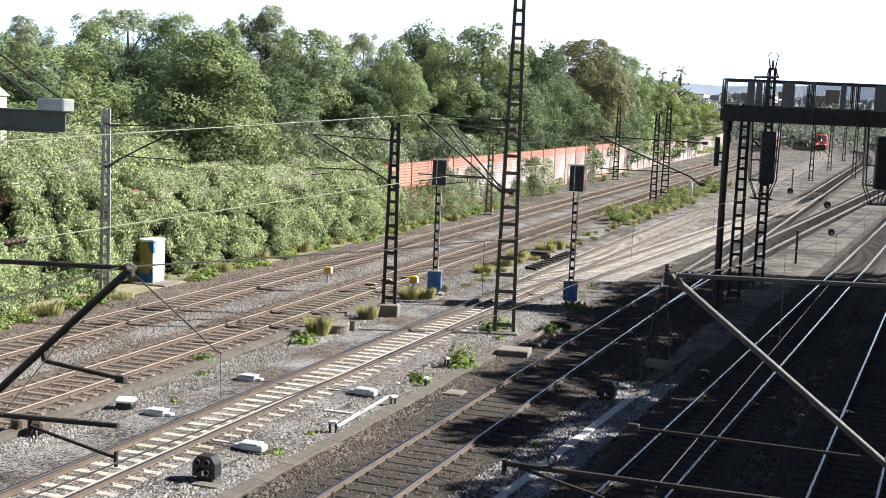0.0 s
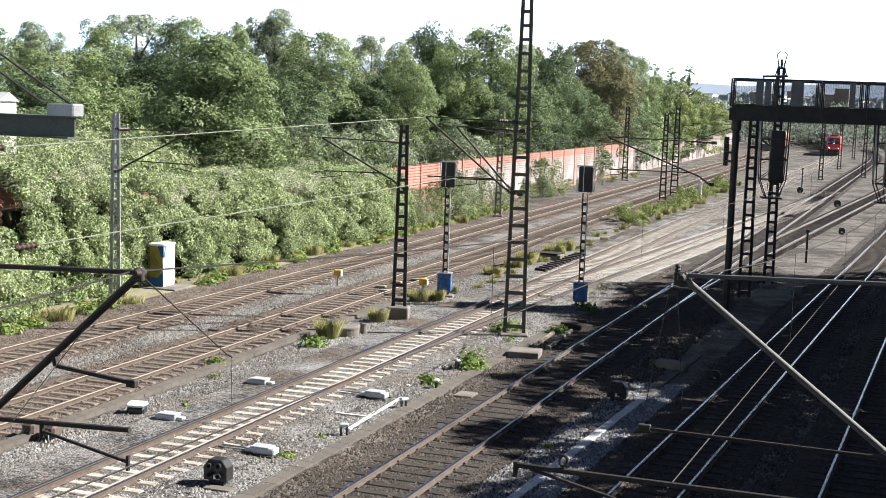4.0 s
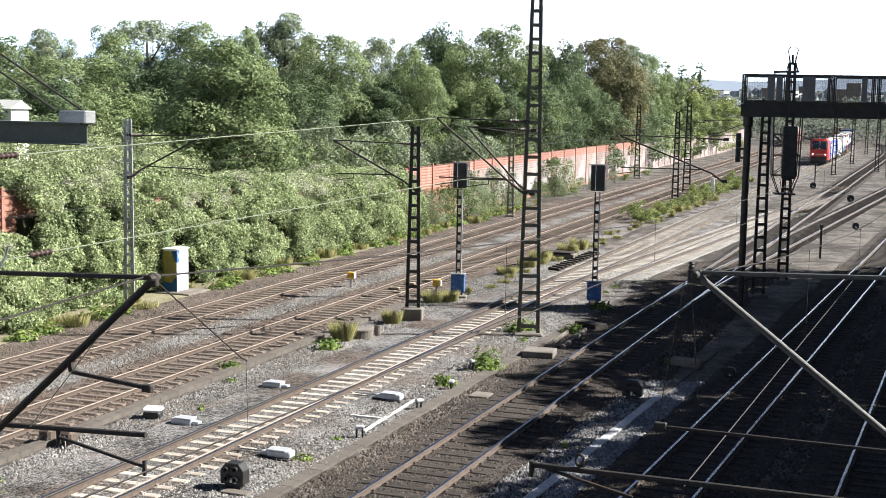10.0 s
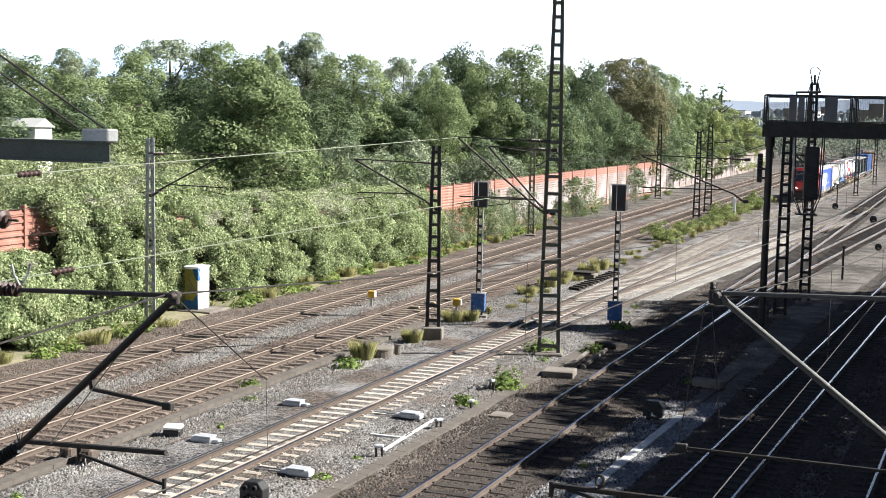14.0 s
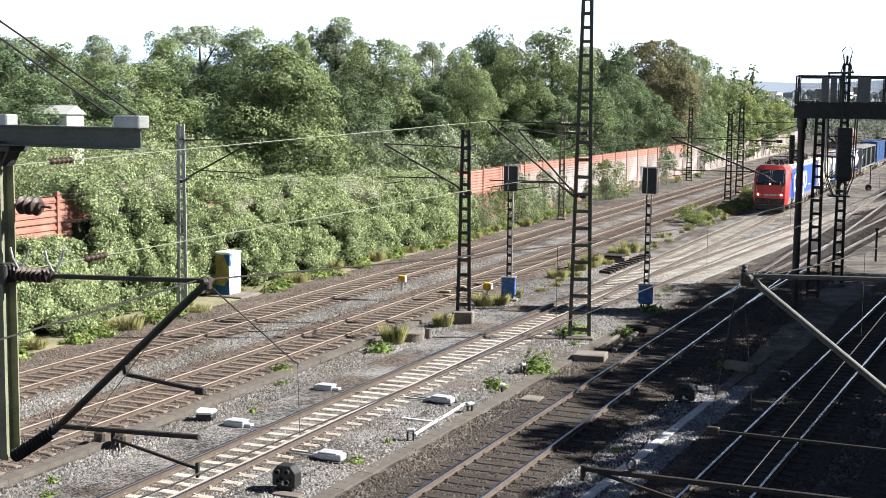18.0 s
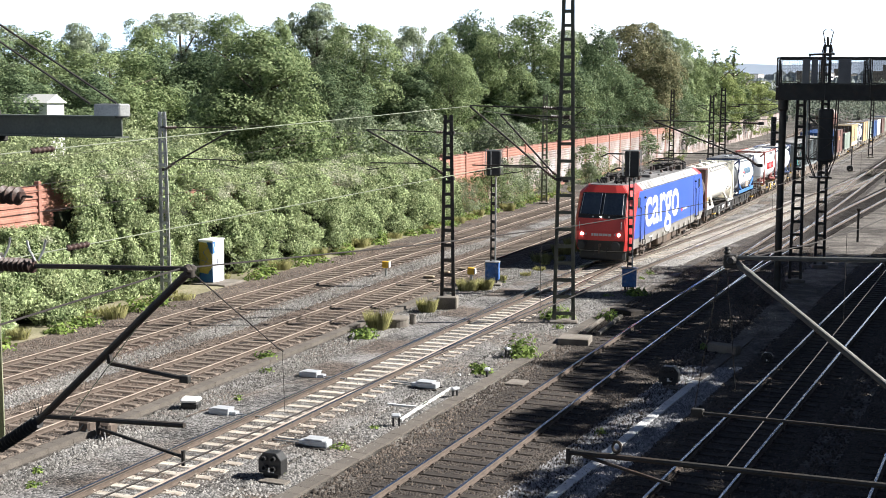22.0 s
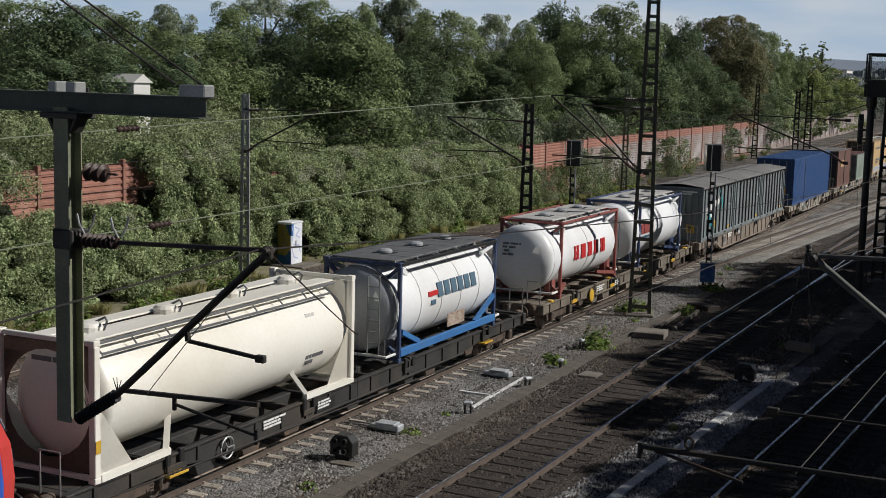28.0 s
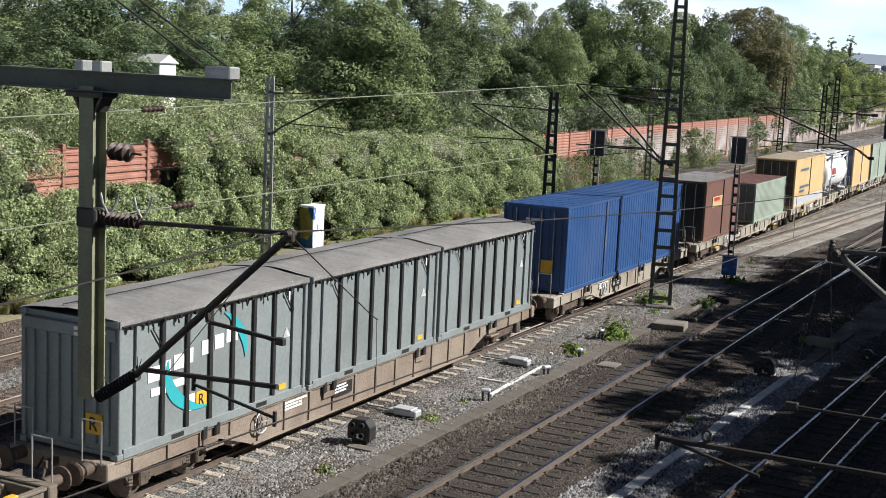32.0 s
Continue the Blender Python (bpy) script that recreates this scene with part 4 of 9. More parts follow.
def locomotive():
    t = thing("locomotive", Matrix.Identity(4), "red and blue electric locomotive with large white lettering", "locomotive")
    L = LOCO_LEN
    #        z     w     wf    yf
    levels = [(0.90, 1.38, 1.16, 0.14), (1.46, 1.47, 1.24, 0.03), (1.95, 1.47, 1.25, 0.0), (2.58, 1.47, 1.24, 0.08), (3.84, 1.462, 1.16, 0.74), (4.22, 1.06, 0.86, 1.02)]
    red = {0.90: 1.0, 1.46: 1.05, 1.95: 1.15, 2.58: 1.35, 3.84: 2.1, 4.22: 2.4}
    bm = bmesh.new()
    rings = []
    for z, w, wf, yf in levels:
        ys = [red[z], 2.9, L - 2.9, L - red[z]]
        right = [(wf * 0.55, yf - 0.05), (wf, yf + 0.02), (w, yf + 0.5)] + [(w, max(q, yf + 0.6 + 0.05 * i)) if i < 2 else (w, min(q, L - yf - 0.6 - 0.05 * (3 - i))) for i, q in enumerate(ys)] + [(w, L - yf - 0.5), (wf, L - yf - 0.02), (wf * 0.55, L - yf + 0.05)]
        loop = right + [(-x, y) for x, y in reversed(right)]
        rings.append([bm.verts.new((x, y, z)) for x, y in loop])
    n = len(rings[0])
    # materials: 0 red, 1 blue, 2 grey skirt, 3 black, 4 roof panel, 5 roof
    for lv, (a, b) in enumerate(zip(rings, rings[1:])):
        for k in range(n):
            f = bm.faces.new((a[k], a[(k + 1) % n], b[(k + 1) % n], b[k]))
            kk = min(k, n - 2 - k) if k < n - 1 else -1
            # kk: 0 front face half, 1 corner, 2..6 side runs, 7 rear corner, 8 rear face half
            side = 2 <= kk <= 6
            if not side:
                f.material_index = 3 if (lv == 3 and kk not in (1, 7)) or (lv == 0 and kk not in (1, 7)) else 0
            elif lv == 0:
                f.material_index = 0 if kk == 2 else 2
            elif lv < 4:
                f.material_index = 0 if kk == 2 else 1
            else:
                f.material_index = 0 if kk in (2, 3, 6) else 4
                if kk == 4:
                    f.material_index = 4
    bm.faces.new(rings[-1]).material_index = 5
    bm.faces.new(rings[0][::-1]).material_index = 2
    bmesh.ops.recalc_face_normals(bm, faces=bm.faces)
    es = [e for e in bm.edges if e.calc_face_angle(0) > 0.25]
    bmesh.ops.bevel(bm, geom=es, offset=0.035, segments=2, affect="EDGES", clamp_overlap=True, material=-1)
    part("body", bm, [M_LRED, M_LBLUE, M_LGREY, M_BLACK, M_LROOF, M_LROOFD], t, "red cab ends, blue sides and grey skirt")
    for end in (0, 1):
        def at(x, y, z):
            return Vector((x, y, z)) if not end else Vector((-x, L - y, z))
        # windscreens follow the rake of the cab front
        for s in (-1, 1):
            bm = bmesh.new()
            q = [at(s * 0.04, 0.12, 2.76), at(s * 1.13, 0.18, 2.76), at(s * 1.07, 0.7, 3.76), at(s * 0.04, 0.65, 3.76)]
            off = (at(0, -0.06, 0.03) - at(0, 0, 0))
            vs = [bm.verts.new(p + off) for p in q] + [bm.verts.new(p) for p in q]
            bm.faces.new(vs[:4])
            for i in range(4):
                bm.faces.new((vs[i], vs[(i + 1) % 4], vs[4 + (i + 1) % 4], vs[4 + i]))
            bmesh.ops.recalc_face_normals(bm, faces=bm.faces)
            ws = part("windscreen", bm, M_GLASS, t, "dark glass windscreen")
            bm = bmesh.new()
            tube(bm, q[0].lerp(q[1], 0.96) + off * 1.4, q[3].lerp(q[2], 0.96) + off * 1.4, 0.012)
            part("wiper", bm, M_LIGHTGREY, ws)
            bm = bmesh.new()
            tube(bm, q[0].lerp(q[1], 0.04) + off * 1.4, q[3].lerp(q[2], 0.04) + off * 1.4, 0.012)
            part("window_bar", bm, M_LIGHTGREY, ws)
            for u0, u1, v0, v1 in ((0.0, 1.0, -0.06, 0.0), (0.0, 1.0, 1.0, 1.05)):
                a0, a1 = q[0].lerp(q[1], u0).lerp(q[3].lerp(q[2], u0), (v0 + v1) / 2), q[0].lerp(q[1], u1).lerp(q[3].lerp(q[2], u1), (v0 + v1) / 2)
                part("window_seal", bar(bmesh.new(), a0 + off * 1.1, a1 + off * 1.1, 0.05, 0.03), M_BLACK, ws)
            for k, rr in ((0.96, 0.075), (0.76, 0.05)):
                bm = bmesh.new()
                c = at(s * k, -0.03, 1.78)
                lathe(bm, [(rr, 0), (rr * 0.95, 0.035), (rr * 0.5, 0.05)], 14, Matrix.Translation(c) @ pose(0, 0, 0, 90 if not end else -90, 0, 0))
                part("headlight", bm, M_LAMP if (not end and k > 0.9) else M_LIGHTGREY, t, "bright round headlight" if not end and k > 0.9 else "small unlit tail lamp")
            bm = bmesh.new()
            for a, c in ((at(s * 1.08, -0.02, 2.05), at(s * 1.08, -0.08, 2.08)), (at(s * 1.08, -0.08, 2.08), at(s * 1.08, -0.06, 2.38)), (at(s * 1.08, -0.06, 2.38), at(s * 1.08, 0.02, 2.4))):
                tube(bm, a, c, 0.015, n=6)
            part("grab_handle", bm, M_LIGHTGREY, t)
        bm = bmesh.new()
        lathe(bm, [(0.05, 0), (0.045, 0.04), (0.03, 0.05)], 12, Matrix.Translation(at(0, 0.05, 2.66)) @ pose(0, 0, 0, 90 if not end else -90, 0, 0))
        part("headlight", bm, M_LAMP if not end else M_LIGHTGREY, t, "top headlight")
        for dx in (-0.42, 0.42):
            bm = bmesh.new()
            lathe(bm, [(0.045, 0), (0.04, 0.03), (0.02, 0.04)], 10, Matrix.Translation(at(dx, 0.05, 2.66)) @ pose(0, 0, 0, 90 if not end else -90, 0, 0))
            part("marker_lamp", bm, M_LIGHTGREY, t)
        # unreadable running number and trim on the front
        bars("number_bars", t, M_LIGHTGREY, Matrix.Translation(at(-0.45, -0.06, 1.7)) @ pose(0, 0, 0, 90, 0, 0 if not end else 180), [[0.1, 0.1, 0.1, 0.05, 0.1, 0.1, 0.1, 0.05, 0.1]], 0.12, 0.04)
        bm = bmesh.new()
        y0, y1 = sorted((at(0, 0.3, 0).y, at(0, 0.75, 0).y))
        box(bm, -1.2, y0, 0.4, 1.2, y1, 0.95, 0.12)
        part("snow_plough", bm, M_BLACK, t)
        buffers(t, at(0, 0.15, 0).y, 1 if end else -1, 1.24, M_BLACK)
        # cab side windows, doors, hand rails and steps
        for s in (-1, 1):
            x = s * 1.475
            y0, y1 = sorted((at(0, 1.74, 0).y, at(0, 2.16, 0).y))
            bm = bmesh.new()
            box(bm, x - 0.012, y0, 3.02, x + 0.012, y1, 3.55, 0.005)
            part("cab_window", bm, M_GLASS, t, "dark cab side window")
            y0, y1 = sorted((at(0, 2.28, 0).y, at(0, 3.05, 0).y))
            bm = bmesh.new()
            box(bm, x - 0.01, y0, 1.3, x + 0.006, y1, 3.5, 0.004)
            door = part("cab_door", bm, M_LBLUE, t)
            for yy in (y0 - 0.06, y1 + 0.06):
                bm = bmesh.new()
                tube(bm, (x + s * 0.06, yy, 1.25), (x + s * 0.06, yy, 3.0), 0.02)
                for zz in (1.25, 3.0):
                    tube(bm, (x, yy, zz), (x + s * 0.06, yy, zz), 0.018, n=6)
                part("hand_rail", bm, M_BLACK, t)
            bm = bmesh.new()
            for zz in (0.5, 0.78, 1.02):
                box(bm, x - 0.12, y0 + 0.1, zz - 0.02, x + 0.08, y1 - 0.1, zz + 0.02)
            for yy in (y0 + 0.1, y1 - 0.1):
                box(bm, x - 0.02, yy - 0.02, 0.48, x + 0.02, yy + 0.02, 1.3)
            part("step", bm, M_UNDER, t)
            bm = bmesh.new()
            lathe(bm, [(0.05, 0), (0.06, 0.05), (0.03, 0.1)], 8, pose(x, at(0, 3.2, 0).y, 3.45, 0, 90 * s, 0))
            part("door_lamp", bm, M_BLACK, t)
    # white lettering along both sides
    for s in (-1, 1):
        x = s * 1.475
        m = on_side(x, 3.4, 1.12) if s > 0 else pose(x, 11.7, 1.12, 90, 0, -90)
        fit_word("lettering", "cargo", t, M_LETTER, 8.25, 2.28, m, 0.014, "large white lower-case lettering")
        m2 = on_side(x, 12.4, 1.95) if s > 0 else pose(x, 6.5, 1.95, 90, 0, -90)
        bm = bmesh.new()
        box(bm, 0, 0, -0.002, 0.3, 0.2, 0.004)
        part("emblem", bm, M_LRED, t, "small red emblem", at=m2)
        m3 = on_side(x, 12.85, 2.0) if s > 0 else pose(x, 6.0, 2.0, 90, 0, -90)
        bars("small_writing", t, M_LETTER, m3, [[0.25, 0.2, 0.22, 0.45]], 0.11, 0.05)
        m4 = on_side(x, 4.4, 1.22) if s > 0 else pose(x, 14.5, 1.22, 90, 0, -90)
        bars("small_writing", t, M_LETTER, m4, [[0.06] * 9], 0.06, 0.03)
        # black seam before the rear cab, jacking covers on the skirt
        bm = bmesh.new()
        box(bm, x - 0.01, 15.9, 1.32, x + 0.004 * s, 15.98, 3.8)
        part("seam", bm, M_BLACK, t)
        for i in range(9):
            bm = bmesh.new()
            yy = 3.6 + i * 1.4
            box(bm, x - 0.02 if s > 0 else x - 0.0, yy, 1.0, x + 0.0 if s > 0 else x + 0.02, yy + 0.35, 1.2, 0.004)
            part("skirt_cover", bm, M_LGREY, t)
        # shoulder vents and seams
        for i in range(11):
            y = 3.4 + i * 1.12
            bm = bmesh.new()
            a, c = Vector((s * 1.405, y, 3.89)), Vector((s * 1.11, y, 4.17))
            nrm = Vector((s * 0.707, 0, 0.707)) * 0.012
            if i in (0, 1, 4, 8, 9, 10):
                for k in range(6):
                    q = a.lerp(c, (k + 0.5) / 6) + nrm
                    bar(bm, q + Vector((0, 0.08, 0)), q + Vector((0, 1.0, 0)), 0.035, 0.02)
                part("vent_grille", bm, M_LGREY, t)
            else:
                box(bm, -0.004, 0, -0.19, 0.02, 1.02, 0.19, 0.01, 0, Matrix.Translation(a.lerp(c, 0.5) + Vector((0, 0.05, 0))) @ pose(0, 0, 0, 0, -45 * s, 0))
                part("roof_hatch", bm, M_LROOF, t)
        bm = bmesh.new()
        tube(bm, (s * 1.44, 3.0, 3.86), (s * 1.44, L - 3.0, 3.86), 0.025, n=6)
        part("gutter", bm, M_LROOFD, t)
    # underframe
    for yb in (4.4, L - 4.4):
        bogie(t, yb, 2.9, 0.58, loco=True)
    for i, (y0, y1, z0) in enumerate(((7.2, 8.4, 0.5), (8.6, 10.6, 0.42), (10.9, 12.0, 0.55))):
        bm = bmesh.new()
        box(bm, -1.3, y0, z0, 1.3, y1, 1.0, 0.06)
        part("underfloor_box", bm, M_UNDER, t)
    # roof gear
    pantograph(t, 3.6, True)
    pantograph(t, 5.6, False)
    pantograph(t, L - 5.4, False)
    pantograph(t, L - 3.4, False)
    rr = random.Random(3)
    for y0, y1 in ((2.0, 4.9), (13.6, 16.6)):
        for k in range(9):
            x, y = rr.uniform(-0.85, 0.85), rr.uniform(y0, y1)
            bm = bmesh.new()
            lathe(bm, [(0.05, 0)] + [(0.05 + 0.06 * (j % 2), 0.05 + 0.045 * j) for j in range(8)] + [(0.04, 0.44)], 10, Matrix.Translation((x, y, 4.2)))
            part("roof_insulator", bm, M_BLACK, t)
        for k in range(5):
            x, y = rr.uniform(-0.7, 0.7), rr.uniform(y0, y1)
            bm = bmesh.new()
            box(bm, x - 0.18, y - 0.25, 4.2, x + 0.18, y + 0.25, 4.2 + rr.uniform(0.12, 0.3), 0.03)
            part("roof_apparatus", bm, M_DARKSTEEL, t)
            bm = bmesh.new()
            tube(bm, (x, y, 4.62), (rr.uniform(-0.8, 0.8), rr.uniform(y0, y1), 4.62), 0.025, n=6)
            part("roof_busbar", bm, M_DARKSTEEL, t)
    for y0, y1, w, h in ((7.2, 9.0, 0.8, 0.16), (9.3, 11.6, 0.85, 0.1)):
        bm = bmesh.new()
        box(bm, -w, y0, 4.18, w, y1, 4.2 + h, 0.03)
        part("roof_box", bm, M_LROOFD, t)
    for s in (-1, 1):
        for k in range(6):
            bm = bmesh.new()
            y = 2.6 + k * 2.7
            lathe(bm, [(0.05, 0), (0.1, 0.03), (0.06, 0.08), (0.1, 0.11), (0.06, 0.16), (0.1, 0.19), (0.05, 0.27)], 9, Matrix.Translation((s * 0.62, y, 4.2)))
            part("roof_insulator", bm, M_INSUL, t)
        bm = bmesh.new()
        tube(bm, (s * 0.62, 2.6, 4.49), (s * 0.62, 16.1, 4.49), 0.022, n=6)
        part("roof_cable", bm, M_DARKSTEEL, t)
        bm = bmesh.new()
        for k in range(3):
            tube(bm, (s * (0.3 + 0.2 * k), 1.9 + 0.15 * k, 4.2), (s * (0.35 + 0.2 * k), 1.75 + 0.1 * k, 4.41), 0.04, 0.06, 8)
        part("horn", bm, M_BLACK, t)
    return t


TRAIN.append((locomotive(), 0.0))


def flat_wagon(L, frame, label, bog=2.4, deck=1.16, low=False, belly=0.0):
    t = thing("container_wagon", Matrix.Identity(4), label, "freight wagon", "container wagons")
    for s in (-1, 1):
        bm = bmesh.new()
        # sill deepens between the bogies
        prof = [(0.5, deck - 0.34), (bog + 1.6, deck - 0.34), (bog + 2.8, deck - 0.34 - belly), (L - bog - 2.8, deck - 0.34 - belly), (L - bog - 1.6, deck - 0.34), (L - 0.5, deck - 0.34)]
        x0, x1 = s * 1.02, s * 1.16
        up = [bm.verts.new((x, y, deck)) for x in (x0, x1) for y, z in prof]
        dn = [bm.verts.new((x, y, z)) for x in (x0, x1) for y, z in prof]
        k = len(prof)
        for i in range(k - 1):
            for o in (0, k):
                bm.faces.new((up[o + i], up[o + i + 1], dn[o + i + 1], dn[o + i]))
            bm.faces.new((up[i], up[i + 1], up[k + i + 1], up[k + i]))
            bm.faces.new((dn[i], dn[i + 1], dn[k + i + 1], dn[k + i]))
        bmesh.ops.recalc_face_normals(bm, faces=bm.faces)
        part("side_sill", bm, frame, t)
        for za, ya, yb in ((deck, 0.5, L - 0.5), (deck - 0.34 - belly, bog + 2.8, L - bog - 2.8)):
            bm = bmesh.new()
            box(bm, s * 1.14 - 0.07, ya, za - 0.03, s * 1.14 + 0.07, yb, za + 0.03, 0.01)
            part("sill_flange", bm, frame, t)
        nrib = int(L / 1.1)
        for i in range(nrib):
            y = 1.2 + (L - 2.4) * i / (nrib - 1)
            inner = bog + 2.8 < y < L - bog - 2.8
            bm = bmesh.new()
            box(bm, s * 1.17 - 0.03, y - 0.05, deck - 0.32 - (belly if inner else 0), s * 1.17 + 0.03, y + 0.05, deck - 0.03, 0.005)
            part("stake_bracket", bm, frame, t)
        for y in (1.3, L * 0.38, L * 0.62, L - 1.4):
            bm = bmesh.new()
            box(bm, s * 1.15 - 0.08, y - 0.12, deck, s * 1.15 + 0.08, y + 0.12, deck + 0.09, 0.015)
            part("container_pin", bm, M_YELLOW if low else frame, t)
        for i in range(4):
            y = bog + 1.2 + (L - 2 * bog - 2.4) * i / 3
            for dy in (-0.22, 0.22):
                bm = bmesh.new()
                box(bm, s * 1.2 - 0.05, y + dy - 0.08, deck - 0.2, s * 1.2 + 0.05, y + dy + 0.08, deck + 0.1, 0.02)
                part("container_latch", bm, M_BLACK, t)
            bm = bmesh.new()
            box(bm, s * 1.21 - 0.02, y - 0.26, deck - 0.34, s * 1.21 + 0.02, y + 0.26, deck - 0.2, 0.01)
            part("latch_flag", bm, M_YELLOW if low else frame, t)
        bars("wagon_writing", t, M_LETTER, pose(s * 1.2, L * 0.3 if s > 0 else L * 0.7, deck - 0.12, 90, 0, 90 * s), [[0.12, 0.3, 0.2, 0.25], [0.3, 0.25, 0.12], [0.2, 0.2, 0.3]], 0.05, 0.025)
        yw = bog + 3.0
        hub = deck - 0.3
        bm = bmesh.new()
        if low:
            lathe(bm, [(0.05, 0.0), (0.24, 0.01), (0.25, 0.03), (0.24, 0.05), (0.06, 0.06)], 18, pose(s * 1.22, yw, hub, 0, 90 * s, 0))
            part("brake_wheel", bm, M_YELLOW, t, "yellow hand-brake disc")
        else:
            polytube(bm, [(s * 1.26, yw + 0.24 * math.cos(math.pi * i / 9), hub + 0.24 * math.sin(math.pi * i / 9)) for i in range(18)], 0.022, 6, True)
            wheel = part("brake_wheel", bm, M_GALV, t, "spoked hand-brake wheel")
            for i in range(3):
                bm = bmesh.new()
                a0 = 2 * math.pi * i / 3
                tube(bm, (s * 1.26, yw, hub), (s * 1.26, yw + 0.24 * math.cos(a0), hub + 0.24 * math.sin(a0)), 0.02, n=6)
                part("spoke", bm, M_GALV, wheel)
            # striped steps over the bogies
            for ys in (bog + 1.2, L - bog - 1.2):
                bm = bmesh.new()
                box(bm, s * 1.18 - 0.16, ys - 0.32, deck - 0.42, s * 1.18 + 0.16, ys + 0.32, deck - 0.36, 0.012)
                stp = part("step", bm, M_YELLOW if not belly > 0.2 else frame, t, "yellow step with dark stripes" if not belly > 0.2 else "")
                for j in range(4):
                    bm = bmesh.new()
                    bar(bm, (s * 1.18 - 0.15, ys - 0.24 + j * 0.16, deck - 0.355), (s * 1.18 + 0.15, ys - 0.2 + j * 0.16, deck - 0.355), 0.05, 0.008)
                    part("stripe", bm, M_BLACK, stp)
    # hanging frames and boxes between the bogies
    rr = random.Random(int(L * 10))
    y = bog + 2.0
    while y < L - bog - 2.2:
        w = rr.uniform(0.5, 1.1)
        for s in (-1, 1):
            bm = bmesh.new()
            zt, zb = deck - 0.34, deck - 0.34 - rr.uniform(0.22, 0.42)
            vs = [bm.verts.new((s * x, yy, zz)) for x in (0.85, 1.08) for yy, zz in ((y, zt), (y + w, zt), (y + w * 0.8, zb), (y + w * 0.2, zb))]
            for f in ((0, 1, 2, 3), (4, 5, 6, 7), (0, 1, 5, 4), (1, 2, 6, 5), (2, 3, 7, 6), (3, 0, 4, 7)):
                bm.faces.new([vs[i] for i in f])
            bmesh.ops.recalc_face_normals(bm, faces=bm.faces)
            part("hanger_frame", bm, frame if rr.random() < 0.6 else M_UNDER, t)
        y += w + rr.uniform(0.35, 1.0)
    for s in (-1, 1):
        bm = bmesh.new()
        tube(bm, (s * 0.95, bog + 1.4, deck - 0.55), (s * 0.95, L - bog - 1.4, deck - 0.55), 0.03, n=6)
        part("brake_pipe", bm, M_UNDER, t)
    n = int(L / 1.3)
    for i in range(n + 1):
        y = 0.6 + (L - 1.2) * i / n
        bm = bmesh.new()
        box(bm, -1.04, y - 0.06, deck - 0.2, 1.04, y + 0.06, deck - 0.02, 0.01)
        part("crossmember", bm, frame, t)
    bm = bmesh.new()
    box(bm, -0.28, 0.6, deck - 0.36, 0.28, L - 0.6, deck - 0.06, 0.02)
    part("centre_sill", bm, frame, t)
    for s in (-1, 1):
        bm = bmesh.new()
        box(bm, s * 1.2 - 0.012, L * 0.42 - 0.45, deck - 0.42, s * 1.2 + 0.012, L * 0.42 + 0.45, deck - 0.1, 0.004)
        plate = part("data_plate", bm, M_BLACK, t, "dark data plate with pale writing")
        bars("wagon_writing", plate, M_LETTER, pose(s * 1.215, L * 0.42 - 0.4 * s, deck - 0.17, 90, 0, 90 * s), [[0.1, 0.3, 0.1], [0.12, 0.2, 0.12, 0.12], [0.22, 0.3]], 0.045, 0.03)
    for y0, y1, sd in ((0.35, 0.58, -1), (L - 0.58, L - 0.35, 1)):
        bm = bmesh.new()
        box(bm, -1.25, y0, deck - 0.32, 1.25, y1, deck + 0.04, 0.02)
        part("headstock", bm, frame, t)
        buffers(t, y0 if sd < 0 else y1, sd, deck - 0.06)
        bm = bmesh.new()
        box(bm, -1.0, min(y0, y1) + 0.3 * (sd < 0), deck - 0.02, 1.0, max(y0, y1) + 0.9 * (sd < 0), deck + 0.015, 0.004)
        part("end_platform", bm, frame, t)
        for s in (-1, 1):
            bm = bmesh.new()
            ye = y0 if sd < 0 else y1
            tube(bm, (s * 1.1, ye, deck), (s * 1.1, ye, deck + 0.85), 0.018, n=6)
            tube(bm, (s * 1.1, ye, deck + 0.85), (s * 0.62, ye, deck + 0.85), 0.018, n=6)
            tube(bm, (s * 0.62, ye, deck + 0.85), (s * 0.62, ye, deck), 0.018, n=6)
            part("shunter_rail", bm, M_GALV, t)
    for y in (bog, L - bog):
        bogie(t, y)
    return t


M_WG_DARK = mat("dark_grey_wagon_paint", (0.045, 0.043, 0.041), (0.024, 0.023, 0.022), 1, 20, 0.7, dirt=(0.12, 0.09, 0.065), dirt_amount=0.6)
M_WG_GREY = mat("grey_brown_wagon_paint", (0.21, 0.18, 0.14), (0.12, 0.1, 0.08), 1.6, 20, 0.8, dirt=(0.07, 0.05, 0.038), dirt_amount=0.8)
M_WG_BROWN = mat("rusty_brown_wagon_paint", (0.27, 0.225, 0.18), (0.16, 0.125, 0.1), 1, 20, 0.8, dirt=(0.1, 0.06, 0.045), dirt_amount=0.7)
M_WG_PALE = mat("pale_grey_wagon_paint", (0.36, 0.33, 0.28), (0.24, 0.21, 0.17), 1, 20, 0.8, dirt=(0.13, 0.09, 0.065), dirt_amount=0.75)

